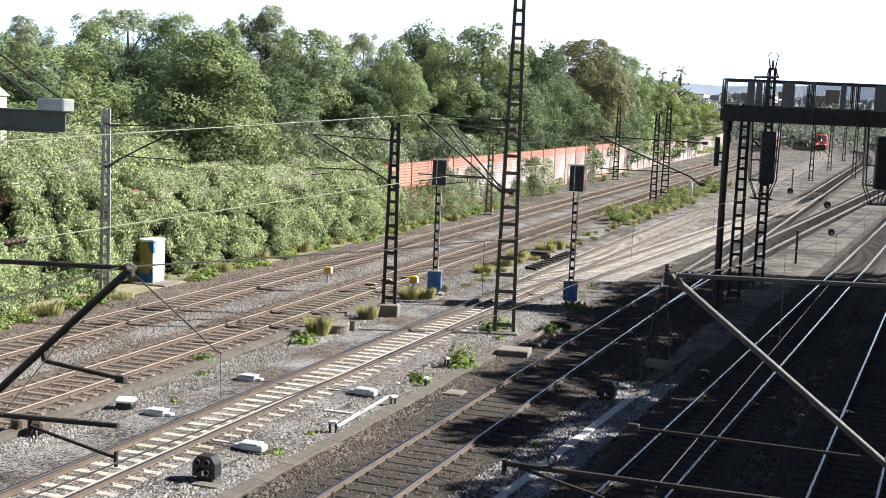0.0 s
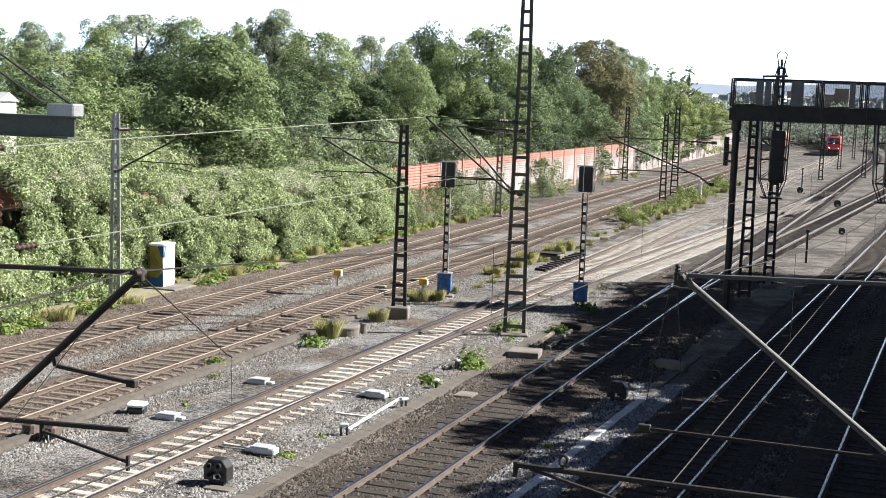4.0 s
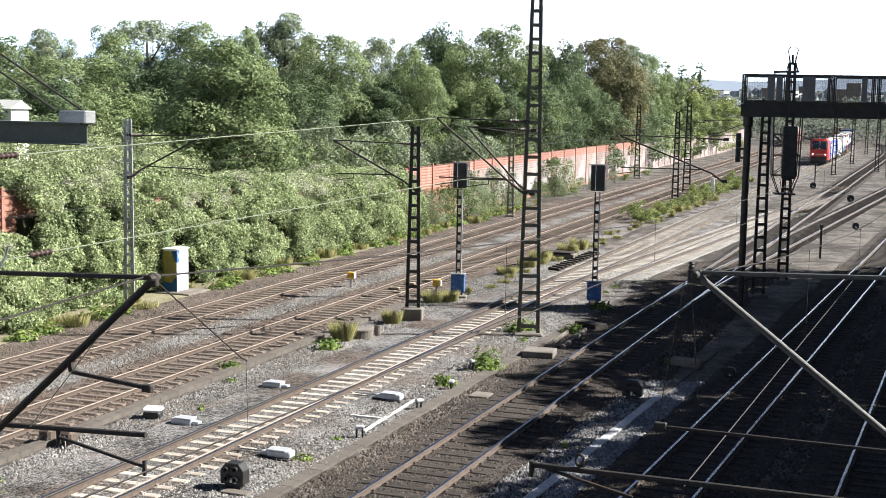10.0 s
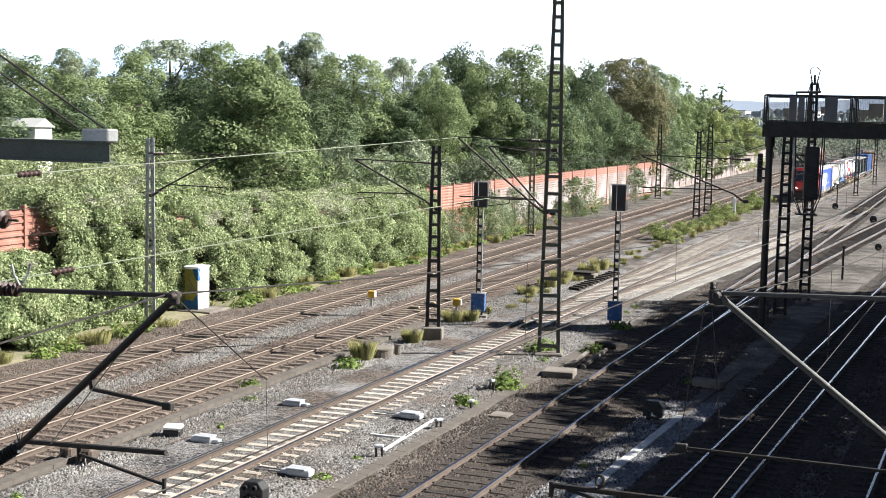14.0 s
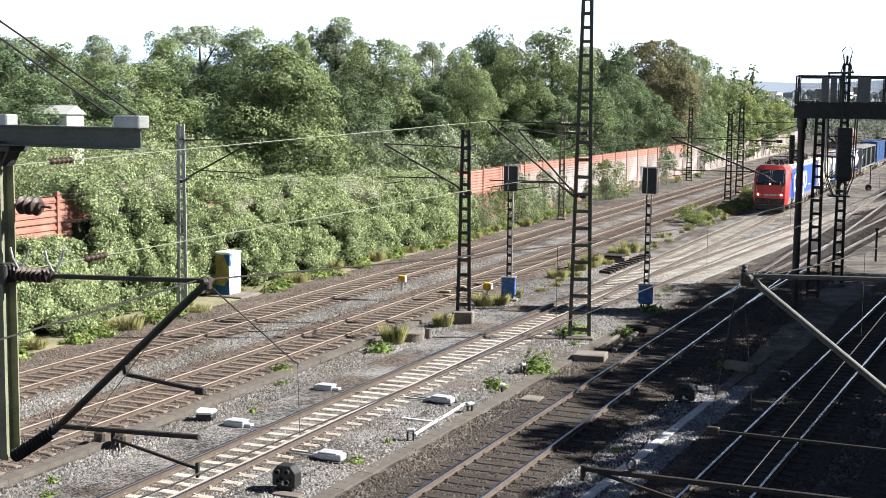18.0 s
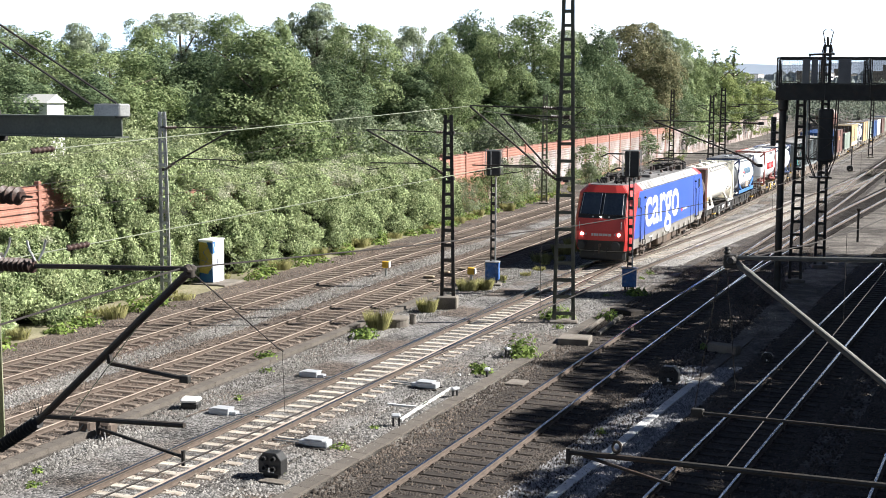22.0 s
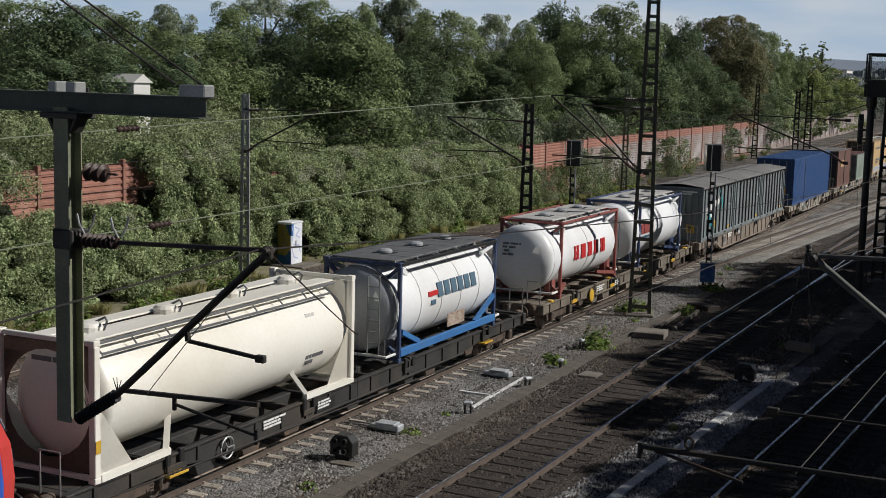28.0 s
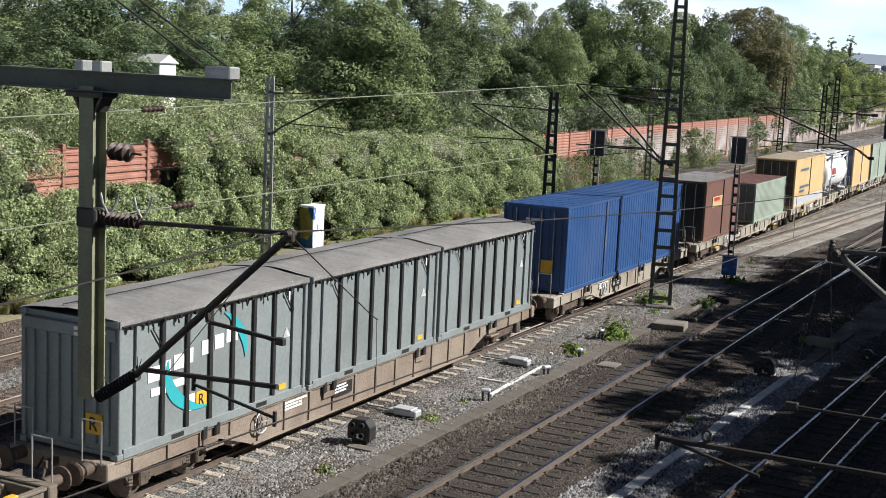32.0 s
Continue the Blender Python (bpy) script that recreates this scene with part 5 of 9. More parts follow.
for L, d, fr, lab, bl, low in ((23.0, 20.4, M_WG_DARK, "dark grey bogie container wagon", 0.12, False), (20.3, 44.3, M_WG_GREY, "weathered grey-brown bogie container wagon", 0.05, True), (21.4, 65.2, M_WG_BROWN, "weathered grey-brown container wagon", 0.42, False),
                               (16.6, 87.6, M_WG_PALE, "pale grey bogie container wagon", 0.3, False), (19.6, 105.0, M_WG_PALE, "pale grey bogie container wagon", 0.15, False), (19.8, 125.2, M_WG_PALE, "pale grey bogie container wagon", 0.15, False), (20.0, 145.4, M_WG_PALE, "pale grey bogie container wagon", 0.15, False)):
    TRAIN.append((flat_wagon(L, fr, lab, low=low, belly=bl), d))
for d in (166.0, 186.6, 207.2):
    TRAIN.append((copy_thing(TRAIN[-1][0], Matrix.Identity(4)), d))

# ---- containers on the wagons; y runs back from the front end, z = 0 on the wagon deck ----
M_TANK = mat("white_tank_cladding", (0.86, 0.875, 0.89), (0.78, 0.79, 0.8), 0.6, 12, 0.4, dirt=(0.5, 0.46, 0.38), dirt_amount=0.35, bump=0.03)
M_CREAM = mat("cream_tank_paint", (0.86, 0.84, 0.78), (0.8, 0.77, 0.68), 0.5, 12, 0.35, dirt=(0.55, 0.49, 0.38), dirt_amount=0.35, bump=0.03)
M_TANKGREY = mat("brushed_tank_end", (0.52, 0.54, 0.56), (0.44, 0.46, 0.48), 0.8, 14, 0.45, metal=0.3)
M_BLUEFR = mat("blue_frame_paint", (0.05, 0.19, 0.45), (0.04, 0.14, 0.36), 1, 20, 0.5, dirt=(0.1, 0.1, 0.12), dirt_amount=0.4)
M_REDFR = mat("faded_red_frame_paint", (0.3, 0.09, 0.075), (0.22, 0.07, 0.06), 1, 20, 0.6, dirt=(0.2, 0.1, 0.08), dirt_amount=0.5)
M_NAVYFR = mat("chipped_navy_frame_paint", (0.05, 0.08, 0.17), (0.035, 0.055, 0.12), 1, 20, 0.5, dirt=(0.4, 0.38, 0.36), dirt_amount=0.6)
M_CATWALK = mat("grey_catwalk_grating", (0.2, 0.205, 0.21), (0.12, 0.12, 0.125), 2, 40, 0.6, metal=0.3)
M_CATPALE = mat("pale_catwalk_grating", (0.62, 0.61, 0.58), (0.46, 0.45, 0.43), 2, 40, 0.5, metal=0.1, dirt=(0.25, 0.23, 0.21), dirt_amount=0.5)
M_TEAL = mat("grey_teal_container_paint", (0.215, 0.245, 0.25), (0.165, 0.19, 0.195), 0.7, 14, 0.55, dirt=(0.12, 0.13, 0.12), dirt_amount=0.5)
M_TARP = mat("grey_tarpaulin", (0.22, 0.215, 0.21), (0.15, 0.147, 0.143), 0.7, 10, 0.8, dirt=(0.33, 0.32, 0.31), dirt_amount=0.5, bump=0.25)
M_BOXBLUE = mat("blue_container_paint", (0.024, 0.075, 0.215), (0.02, 0.062, 0.175), 0.7, 14, 0.45, dirt=(0.08, 0.12, 0.24), dirt_amount=0.4)
M_BROWN = mat("brown_container_paint", (0.17, 0.085, 0.066), (0.13, 0.066, 0.052), 0.8, 14, 0.5, dirt=(0.1, 0.06, 0.05), dirt_amount=0.4)
M_PGREEN = mat("pale_green_container_paint", (0.3, 0.36, 0.3), (0.24, 0.29, 0.245), 0.8, 14, 0.55, dirt=(0.14, 0.13, 0.1), dirt_amount=0.5)
M_ORTARP = mat("orange_yellow_tarpaulin", (0.56, 0.39, 0.19), (0.47, 0.32, 0.16), 0.8, 10, 0.7, dirt=(0.35, 0.24, 0.1), dirt_amount=0.4, bump=0.2)
M_BEIGE = mat("beige_tarpaulin_roof", (0.36, 0.3, 0.215), (0.28, 0.235, 0.17), 0.8, 10, 0.8)
M_SIGNRED = mat("red_lettering", (0.55, 0.03, 0.035), (0.48, 0.03, 0.03), 2, 30, 0.4)
M_SLATE = mat("slate_blue_lettering", (0.09, 0.16, 0.22), (0.07, 0.13, 0.18), 2, 30, 0.5)
# grime and the shade on the front end, both put into one colour
M_GRIMY_SHADED = mat("grimy_shaded_tank_end", (0.24, 0.18, 0.15), (0.15, 0.115, 0.095), 0.8, 14, 0.6, dirt=(0.14, 0.1, 0.08), dirt_amount=0.6)
M_SCUFF = mat("scuffed_rusty_plate", (0.5, 0.44, 0.38), (0.2, 0.12, 0.08), 2.2, 18, 0.7)
M_MAROON = mat("maroon_lettering", (0.3, 0.05, 0.045), (0.24, 0.045, 0.04), 2, 30, 0.5)
M_CYAN = mat("turquoise_emblem", (0.03, 0.36, 0.4), (0.03, 0.3, 0.34), 2, 30, 0.5)


def barrel(parent, y0, y1, r, zc, material, dome=0.35, n=32, squash=1.0, name="barrel", label=""):
    bm = bmesh.new()
    L = y1 - y0
    curve = [(r * math.sin(a), dome * (1 - math.cos(a))) for a in (0.05, 0.3, 0.55, 0.8, 1.05, 1.25, 1.42, 1.57)]
    prof = curve + [(r, L * 0.33), (r, L * 0.66)] + [(q, L - d) for q, d in reversed(curve)]
    lathe(bm, prof, n, pose(0, y0, zc, -90, 0, 0))
    return part(name, bm, material, parent, label, smooth=True)


def hoops(parent, ys, r, zc, material, w=0.05):
    for y in ys:
        bm = bmesh.new()
        lathe(bm, [(r, 0), (r + 0.012, 0.005), (r + 0.012, w), (r, w + 0.005)], 32, pose(0, y, zc, -90, 0, 0))
        part("tank_band", bm, material, parent)


def ladder(parent, x, y, z0, z1, w=0.4, material=None):
    bm = bmesh.new()
    for s in (-w / 2, w / 2):
        tube(bm, (x + s, y, z0), (x + s, y, z1), 0.02, n=6)
    k = int((z1 - z0) / 0.3)
    for i in range(k + 1):
        tube(bm, (x - w / 2, y, z0 + (z1 - z0) * i / k), (x + w / 2, y, z0 + (z1 - z0) * i / k), 0.015, n=6)
    part("ladder", bm, material or M_GALV, parent)


def end_frame(parent, y, H, material, W=1.22, cross=True, t=0.11):
    """One end of a tank frame: two posts, head and foot beam with corner castings."""
    for s in (-1, 1):
        bm = bmesh.new()
        box(bm, s * W - (t if s > 0 else 0), y - t / 2, 0.12, s * W + (t if s < 0 else 0), y + t / 2, H - 0.12, 0.015)
        part("corner_post", bm, material, parent)
        for z in (0.0, H - 0.12):
            bm = bmesh.new()
            box(bm, s * W - (0.18 if s > 0 else 0), y - 0.09, z, s * W + (0.18 if s < 0 else 0), y + 0.09, z + 0.12, 0.012)
            part("corner_casting", bm, material, parent)
    for z in (0.04, H - 0.12):
        bm = bmesh.new()
        box(bm, -W + 0.16, y - 0.05, z, W - 0.16, y + 0.05, z + 0.1, 0.012)
        part("end_beam", bm, material, parent)
    if cross:
        for s in (-1, 1):
            bm = bmesh.new()
            bar(bm, (s * (W - 0.08), y, H - 0.15), (s * 0.55, y, H - 0.65), 0.1, 0.1)
            part("corner_brace", bm, material, parent)
            bm = bmesh.new()
            bar(bm, (s * (W - 0.08), y, 0.15), (s * 0.5, y, 0.7), 0.1, 0.1)
            part("corner_brace", bm, material, parent)


def catwalk(parent, y0, y1, H, material, w=1.05, n=7, rail=True):
    for i in range(n):
        a, b = y0 + (y1 - y0) * i / n, y0 + (y1 - y0) * (i + 1) / n - 0.04
        bm = bmesh.new()
        box(bm, -w, a, H - 0.03, w, b, H + 0.02, 0.008)
        part("catwalk_panel", bm, material, parent)
    if rail:
        for s in (-1, 1):
            bm = bmesh.new()
            tube(bm, (s * (w + 0.08), y0, H - 0.12), (s * (w + 0.08), y1, H - 0.12), 0.03, n=6)
            for i in range(6):
                y = y0 + (y1 - y0) * i / 5
                tube(bm, (s * (w + 0.08), y, H - 0.12), (s * w, y, H), 0.02, n=5)
            part("top_rail", bm, M_CATPALE, parent)


def tank_container(L, label, fr, tank, kind):
    H = 2.78
    t = thing("tank_container", Matrix.Identity(4), label, "tank container", "tank containers")
    r, zc = 1.2, 1.46
    y0, y1 = {"anhalt": (-0.5, L + 0.45), "hoyer": (-0.5, L + 0.1), "tws": (0.1, L + 0.55)}.get(kind, (0.08, L - 0.08))
    if kind == "cream":
        r, zc = 1.2, 1.42
        barrel(t, 0.25, L - 0.15, r, zc, tank, 0.4, label="glossy off-white tank barrel")
        for y, sd in ((0.12, 1), (L - 0.12, -1)):
            end_frame(t, y, H, tank, 1.25, False, 0.16)
            # end plate with a round cut-out round the barrel
            bm = bmesh.new()
            ring = [(1.06 * math.cos(2 * math.pi * i / 24), zc + 1.06 * math.sin(2 * math.pi * i / 24)) for i in range(24)]
            sq = []
            for cx, cz in ring:
                dx, dz = cx, cz - zc
                k = min(1.18 / abs(dx) if abs(dx) > 1e-6 else 9, (1.3 / abs(dz)) if abs(dz) > 1e-6 else 9)
                sq.append((dx * k, zc + dz * k))
            a = [bm.verts.new((x, y + 0.02, z)) for x, z in ring]
            b = [bm.verts.new((x, y + 0.02, z)) for x, z in sq]
            for i in range(24):
                bm.faces.new((a[i], a[(i + 1) % 24], b[(i + 1) % 24], b[i]))
            bmesh.ops.solidify(bm, geom=bm.faces[:], thickness=0.03)
            part("end_plate", bm, M_GRIMY_SHADED if sd > 0 else tank, t)
            for s in (-1, 1):
                bm = bmesh.new()
                vs = [bm.verts.new(p) for p in ((s * 1.16, y + sd * 0.1, 0.15), (s * 1.16, y + sd * 1.1, 0.15), (s * 1.16, y + sd * 0.1, 1.5))]
                bm.faces.new(vs)
                bmesh.ops.solidify(bm, geom=bm.faces[:], thickness=0.04)
                part("gusset", bm, tank, t)
                bm = bmesh.new()
                bar(bm, (s * 1.2, y + sd * 0.1, 0.08), (s * 1.2, y + sd * 2.2, 0.1), 0.12, 0.14)
                bar(bm, (s * 1.2, y + sd * 2.1, 0.1), (s * 0.95, y + sd * 2.5, 0.75), 0.12, 0.1)
                part("saddle_leg", bm, tank, t)
        for s in (-1, 1):
            bm = bmesh.new()
            tube(bm, (s * 0.78, 0.3, 2.58), (s * 0.78, L - 0.3, 2.58), 0.035, n=6)
            tube(bm, (s * 0.95, 0.6, 2.4), (s * 0.95, L - 0.8, 2.4), 0.03, n=6)
            for i in range(9):
                y = 0.6 + (L - 1.4) * i / 8
                tube(bm, (s * 0.78, y, 2.58), (s * 0.97, y, 2.38), 0.02, n=5)
            part("hose_rail", bm, M_CATWALK, t)
            bm = bmesh.new()
            box(bm, s * 0.5 - 0.24, 0.3, 2.62, s * 0.5 + 0.24, L - 0.3, 2.66, 0.01)
            part("catwalk_panel", bm, tank, t)
        for i in range(4):
            bm = bmesh.new()
            y = 1.4 + i * (L - 2.6) / 3
            lathe(bm, [(0.27, 2.58), (0.27, 2.72), (0.2, 2.78), (0.05, 2.8)], 14, Matrix.Translation((-0.05, y, 0)))
            part("manhole", bm, tank, t)
            bm = bmesh.new()
            polytube(bm, [(0.3, y, 2.62), (0.36, y + 0.05, 2.84), (0.1, y + 0.3, 2.86), (-0.3, y + 0.1, 2.64)], 0.025)
            part("manhole_clamp", bm, M_CATWALK, t)
        bars("small_writing", t, M_CATPALE, pose(1.05, L - 2.1, 1.98, 72, 0, 90), [[0.25, 0.12], [0.16, 0.3, 0.1], [0.2, 0.24]], 0.09, 0.05)
        bars("small_writing", t, M_CATWALK, pose(1.12, L - 2.2, 0.98, 108, 0, 90), [[0.12, 0.1, 0.5], [0.0, 0.0, 0.3]], 0.1, 0.05)
        bars("small_writing", t, M_CATWALK, on_front(-0.5, 0.26, 2.2), [[0.5, 0.3, 0.15]], 0.1, 0.06)
        bm = bmesh.new()
        box(bm, 1.255, 0.05, 0.6, 1.262, 0.19, 0.85)
        part("sticker", bm, M_YELLOW, t)
        return t
    barrel(t, y0, y1, r, zc, tank, 0.55, label="white clad tank barrel")
    if kind == "anhalt":
        ya, yb = 0.07, L - 0.07
        hoops(t, [L * k for k in (0.2, 0.4, 0.6, 0.8)], r, zc, M_CATPALE, 0.03)
        barrel(t, -0.54, 0.35, r * 0.99, zc, M_TANKGREY, 0.42, name="end_cap")
    else:
        ya, yb = (1.15, L - 0.3) if kind == "tws" else (0.8, L - 0.25)
        hoops(t, [L * 0.5], r, zc, M_CATPALE, 0.03)
        hoops(t, [y0 + 0.62], r, zc, M_TANK, 0.06)
    top = M_CATWALK if kind == "anhalt" else M_CATPALE
    frp = M_BLACK if kind == "anhalt" else fr
    for y in (ya, yb):
        end_frame(t, y, H, fr if kind != "anhalt" else M_NAVYFR)
    for s in (-1, 1):
        bm = bmesh.new()
        box(bm, s * 1.22 - 0.07, ya, H - 0.1, s * 1.22 + 0.02, yb, H - 0.02, 0.01)
        part("top_side_rail", bm, frp, t)
        bm = bmesh.new()
        if kind == "anhalt":
            box(bm, s * 1.22 - 0.1, ya, 0.16, s * 1.22 + 0.02, yb, 0.38, 0.015)
            bar(bm, (s * 1.2, yb - 0.1, 1.0), (s * 1.18, yb - 1.5, 0.35), 0.08, 0.16)
            bar(bm, (s * 1.2, ya + 0.1, 0.85), (s * 1.18, ya + 1.2, 0.4), 0.08, 0.14)
        else:
            bar(bm, (s * 1.15, ya, 0.2), (s * 0.85, ya + 1.3, 0.35), 0.12, 0.12)
            part("bottom_rail", bm, fr, t)
            bm = bmesh.new()
            bar(bm, (s * 1.15, yb, 0.2), (s * 0.85, yb - 1.3, 0.35), 0.12, 0.12)
        part("bottom_rail", bm, fr, t)
        bm = bmesh.new()
        bar(bm, (s * 1.1, yb, H - 0.15), (s * 0.98, yb - 0.7, H - 0.4), 0.1, 0.12)
        part("corner_brace", bm, tank, t)
        bm = bmesh.new()
        bar(bm, (s * 1.1, ya, H - 0.15), (s * 0.98, ya + 0.7, H - 0.4), 0.1, 0.12)
        part("corner_brace", bm, tank, t)
    catwalk(t, ya, yb, H + 0.02, top, 1.0 if kind == "anhalt" else 0.8)
    for i in range(3):
        y = ya + (yb - ya) * (0.2 + 0.3 * i)
        bm = bmesh.new()
        box(bm, -0.3, y - 0.22, H + 0.04, 0.3, y + 0.22, H + 0.055)
        part("walkway_opening", bm, M_BLACK, t)
        bm = bmesh.new()
        lathe(bm, [(0.2, 0.0), (0.2, 0.06), (0.14, 0.1), (0.03, 0.11)], 12, Matrix.Translation((0, y, H + 0.055)))
        part("manhole", bm, M_LIGHTGREY, t)
    ladder(t, 0.7, y0 - 0.06 if kind == "anhalt" else ya - 0.12, 0.3, H - 0.3, 0.36)
    for y in (ya + 0.05, yb):
        for s in (-1, 1):
            bm = bmesh.new()
            box(bm, s * 0.75 - 0.12, y - 0.3, 0.1, s * 0.75 + 0.12, y + 0.3, 0.75, 0.02)
            part("saddle", bm, M_CATWALK if kind == "anhalt" else fr, t)
    bm = bmesh.new()
    vs = [bm.verts.new(p) for p in ((0.55, y0 + 0.05, 1.75), (0.85, y0 + 0.05, 1.75), (0.7, y0 + 0.05, 2.02))]
    bm.faces.new(vs)
    bmesh.ops.solidify(bm, geom=bm.faces[:], thickness=0.015)
    part("warning_sign", bm, M_LETTER, t)
    # tubular bumpers round the foot of the frame and small writing on the end
    for yy, sg in ((ya, -1), (yb, 1)):
        bm = bmesh.new()
        polytube(bm, [(-1.1, yy, 0.25), (-1.1, yy + sg * 0.6, 0.25), (1.1, yy + sg * 0.6, 0.25), (1.1, yy, 0.25)], 0.04, 8)
        part("bumper_tube", bm, M_LETTER, t)
    if kind != "anhalt":
        bars("small_writing", t, M_CATWALK, on_front(-0.55, y0 - 0.02, 2.0), [[0.25, 0.3, 0.06], [0.16, 0.0, 0.25], [0.0, 0.2], [0.16, 0.22]], 0.07, 0.06)
    # company marks are plain shapes in their colours, slightly proud of the cladding
    def blocks(mat_, y, z, spans, h, lean=0.0, depth=0.025):
        for i, (a, w) in enumerate(spans):
            bm = bmesh.new()
            x = math.sqrt(max(0.01, (r + 0.012) ** 2 - (z - zc) ** 2))
            tilt = math.degrees(math.asin(min(1, (z - zc) / r)))
            box(bm, 0, -h / 2, -0.03, w, h / 2, depth * 0.4, 0.004)
            part("company_mark", bm, mat_, t, at=pose(x, y + a, z, 90 - tilt, 0, 90))
    if kind == "anhalt":
        blocks(M_SLATE, 2.4, 1.72, [(i * 0.46, 0.34) for i in range(6)], 0.42)
        blocks(M_SIGNRED, 1.8, 1.66, [(0, 0.62)], 0.14)
        blocks(M_SLATE, 1.95, 1.4, [(0, 0.3)], 0.14)
        bm = bmesh.new()
        box(bm, 1.175, 3.1, 0.5, 1.19, 4.3, 0.9, 0.01)
        part("placard", bm, M_SCUFF, t, "scuffed rusty placard plate")
    elif kind == "hoyer":
        blocks(M_SIGNRED, 2.1, 1.5, [(0, 0.16), (0.3, 0.16), (0.75, 0.46), (1.5, 0.4), (2.2, 0.16), (2.42, 0.22), (2.95, 0.16), (3.18, 0.24)], 0.52)
        blocks(M_SIGNRED, 2.15, 1.5, [(0.1, 0.24)], 0.12)
    else:
        blocks(M_MAROON, 1.35, 1.6, [(0, 0.34), (0.44, 0.5), (1.05, 0.34)], 0.42)
        blocks(M_SLATE, 1.35, 1.24, [(0, 0.5), (0.56, 0.12), (0.75, 0.6)], 0.1)
    return t


TRAIN.append((tank_container(9.9, "long off-white tank container with end plates", M_CREAM, M_CREAM, "cream"), 21.5))
TRAIN.append((tank_container(6.6, "white tank container in a blue frame with dark catwalk", M_BLUEFR, M_TANK, "anhalt"), 33.9))
TRAIN.append((tank_container(7.2, "white tank container with faded red frame and red mark", M_REDFR, M_TANK, "hoyer"), 45.6))
TRAIN.append((tank_container(7.6, "white tank container with navy frame and small red mark", M_NAVYFR, M_TANK, "tws"), 54.6))


def teal_container(first):
    L, H, W = 6.55, 2.86, 1.25
    t = thing("bulk_container", Matrix.Identity(4), "grey-teal ribbed bulk container under a grey tarpaulin" + (", with a turquoise emblem" if first else ""), "container", "teal containers")
    bm = bmesh.new()
    box(bm, -W + 0.06, 0.06, 0.12, W - 0.06, L - 0.06, H - 0.2, 0.02)
    part("body", bm, M_TEAL, t)
    for y in (0.07, L - 0.07):
        end_frame(t, y, H - 0.14, M_TEAL, W, False)
    for s in (-1, 1):
        for z, h in ((0.0, 0.2), (H - 0.3, 0.1)):
            bm = bmesh.new()
            box(bm, s * W - (0.1 if s > 0 else 0), 0.16, z, s * W + (0.1 if s < 0 else 0), L - 0.16, z + h, 0.012)
            part("side_rail", bm, M_TEAL, t)
        for i in range(8):
            y = 0.55 + (L - 1.1) * i / 7
            bm = bmesh.new()
            box(bm, s * (W - 0.06) - 0.0, y - 0.05, 0.2, s * (W - 0.06) + s * 0.06 if s > 0 else s * (W - 0.06), y + 0.05, H - 0.3) if s > 0 else box(bm, s * W, y - 0.05, 0.2, s * (W - 0.06), y + 0.05, H - 0.3)
            part("side_rib", bm, M_BLACK if i % 7 else M_TEAL, t, "dark upright rib")
            if i < 7:
                bm = bmesh.new()
                yy = y + (L - 1.1) / 14
                tube(bm, (s * (W + 0.01), yy, H - 0.26), (s * (W + 0.03), yy + 0.03, H - 0.42), 0.02, n=5)
                part("tarp_strap", bm, M_BLACK, t)
        for yy in (1.0, L - 0.9):
            bm = bmesh.new()
            tube(bm, (s * (W - 0.02), yy, H - 0.42), (s * (W - 0.02), yy + 0.28, H - 0.8), 0.016, n=5)
            tube(bm, (s * (W - 0.02), yy + 0.28, H - 0.42), (s * (W - 0.02), yy + 0.28, H - 0.8), 0.016, n=5)
            part("strap_bracket", bm, M_BLACK, t)
        for y in (1.6, L - 2.0):
            bm = bmesh.new()
            box(bm, s * W - 0.004, y, 0.05, s * W + 0.004, y + 0.4, 0.15)
            part("fork_pocket", bm, M_BLACK, t)
        bm = bmesh.new()
        box(bm, s * (W - 0.05) - 0.004, L - 1.05, 0.25, s * (W - 0.05) + 0.006, L - 0.75, 0.38)
        part("sticker", bm, M_YELLOW, t)
        bars("small_writing", t, M_LETTER, pose(s * (W - 0.045), L - 0.75 if s > 0 else 0.8, H - 0.55, 90, 0, 90 * s), [[0.05, 0.05]], 0.42, 0.1)
        bm = bmesh.new()
        x = s * (W - 0.05)
        vs = [bm.verts.new((x + 0.008 * s, yy, zz)) for yy, zz in ((L - 0.95, 1.45), (L - 0.65, 1.45), (L - 0.8, 1.7))]
        bm.faces.new(vs)
        bmesh.ops.solidify(bm, geom=bm.faces[:], thickness=0.01)
        part("warning_sign", bm, M_LETTER, t)
    for y, sd in ((0.05, -1), (L - 0.05, 1)):
        for i in range(7):
            bm = bmesh.new()
            x = -0.95 + i * 0.316
            box(bm, x - 0.06, y - 0.05, 0.25, x + 0.06, y + 0.05, H - 0.4, 0.01)
            part("end_rib", bm, M_TEAL, t)
        bm = bmesh.new()
        box(bm, -W + 0.08, y - 0.07, H - 0.55, W - 0.08, y + 0.07, H - 0.3, 0.02)
        part("end_header", bm, M_TEAL, t)
        bars("small_writing", t, M_LETTER, pose(0.15, y - 0.075, H - 0.42, 90, 0, 0), [[0.22, 0.4, 0.12], [0.3, 0.2]], 0.07, 0.04)
        bm = bmesh.new()
        box(bm, 0.45, y - 0.062, 0.45, 0.85, y + 0.062, 0.85)
        part("sticker", bm, M_YELLOW, t)
        fit_word("letter_plate", "R", t, M_BLACK, 0.2, 0.27, pose(0.55, y - 0.066, 0.515, 90, 0, 0) if sd < 0 else pose(0.75, y + 0.066, 0.515, 90, 0, 180), 0.01)
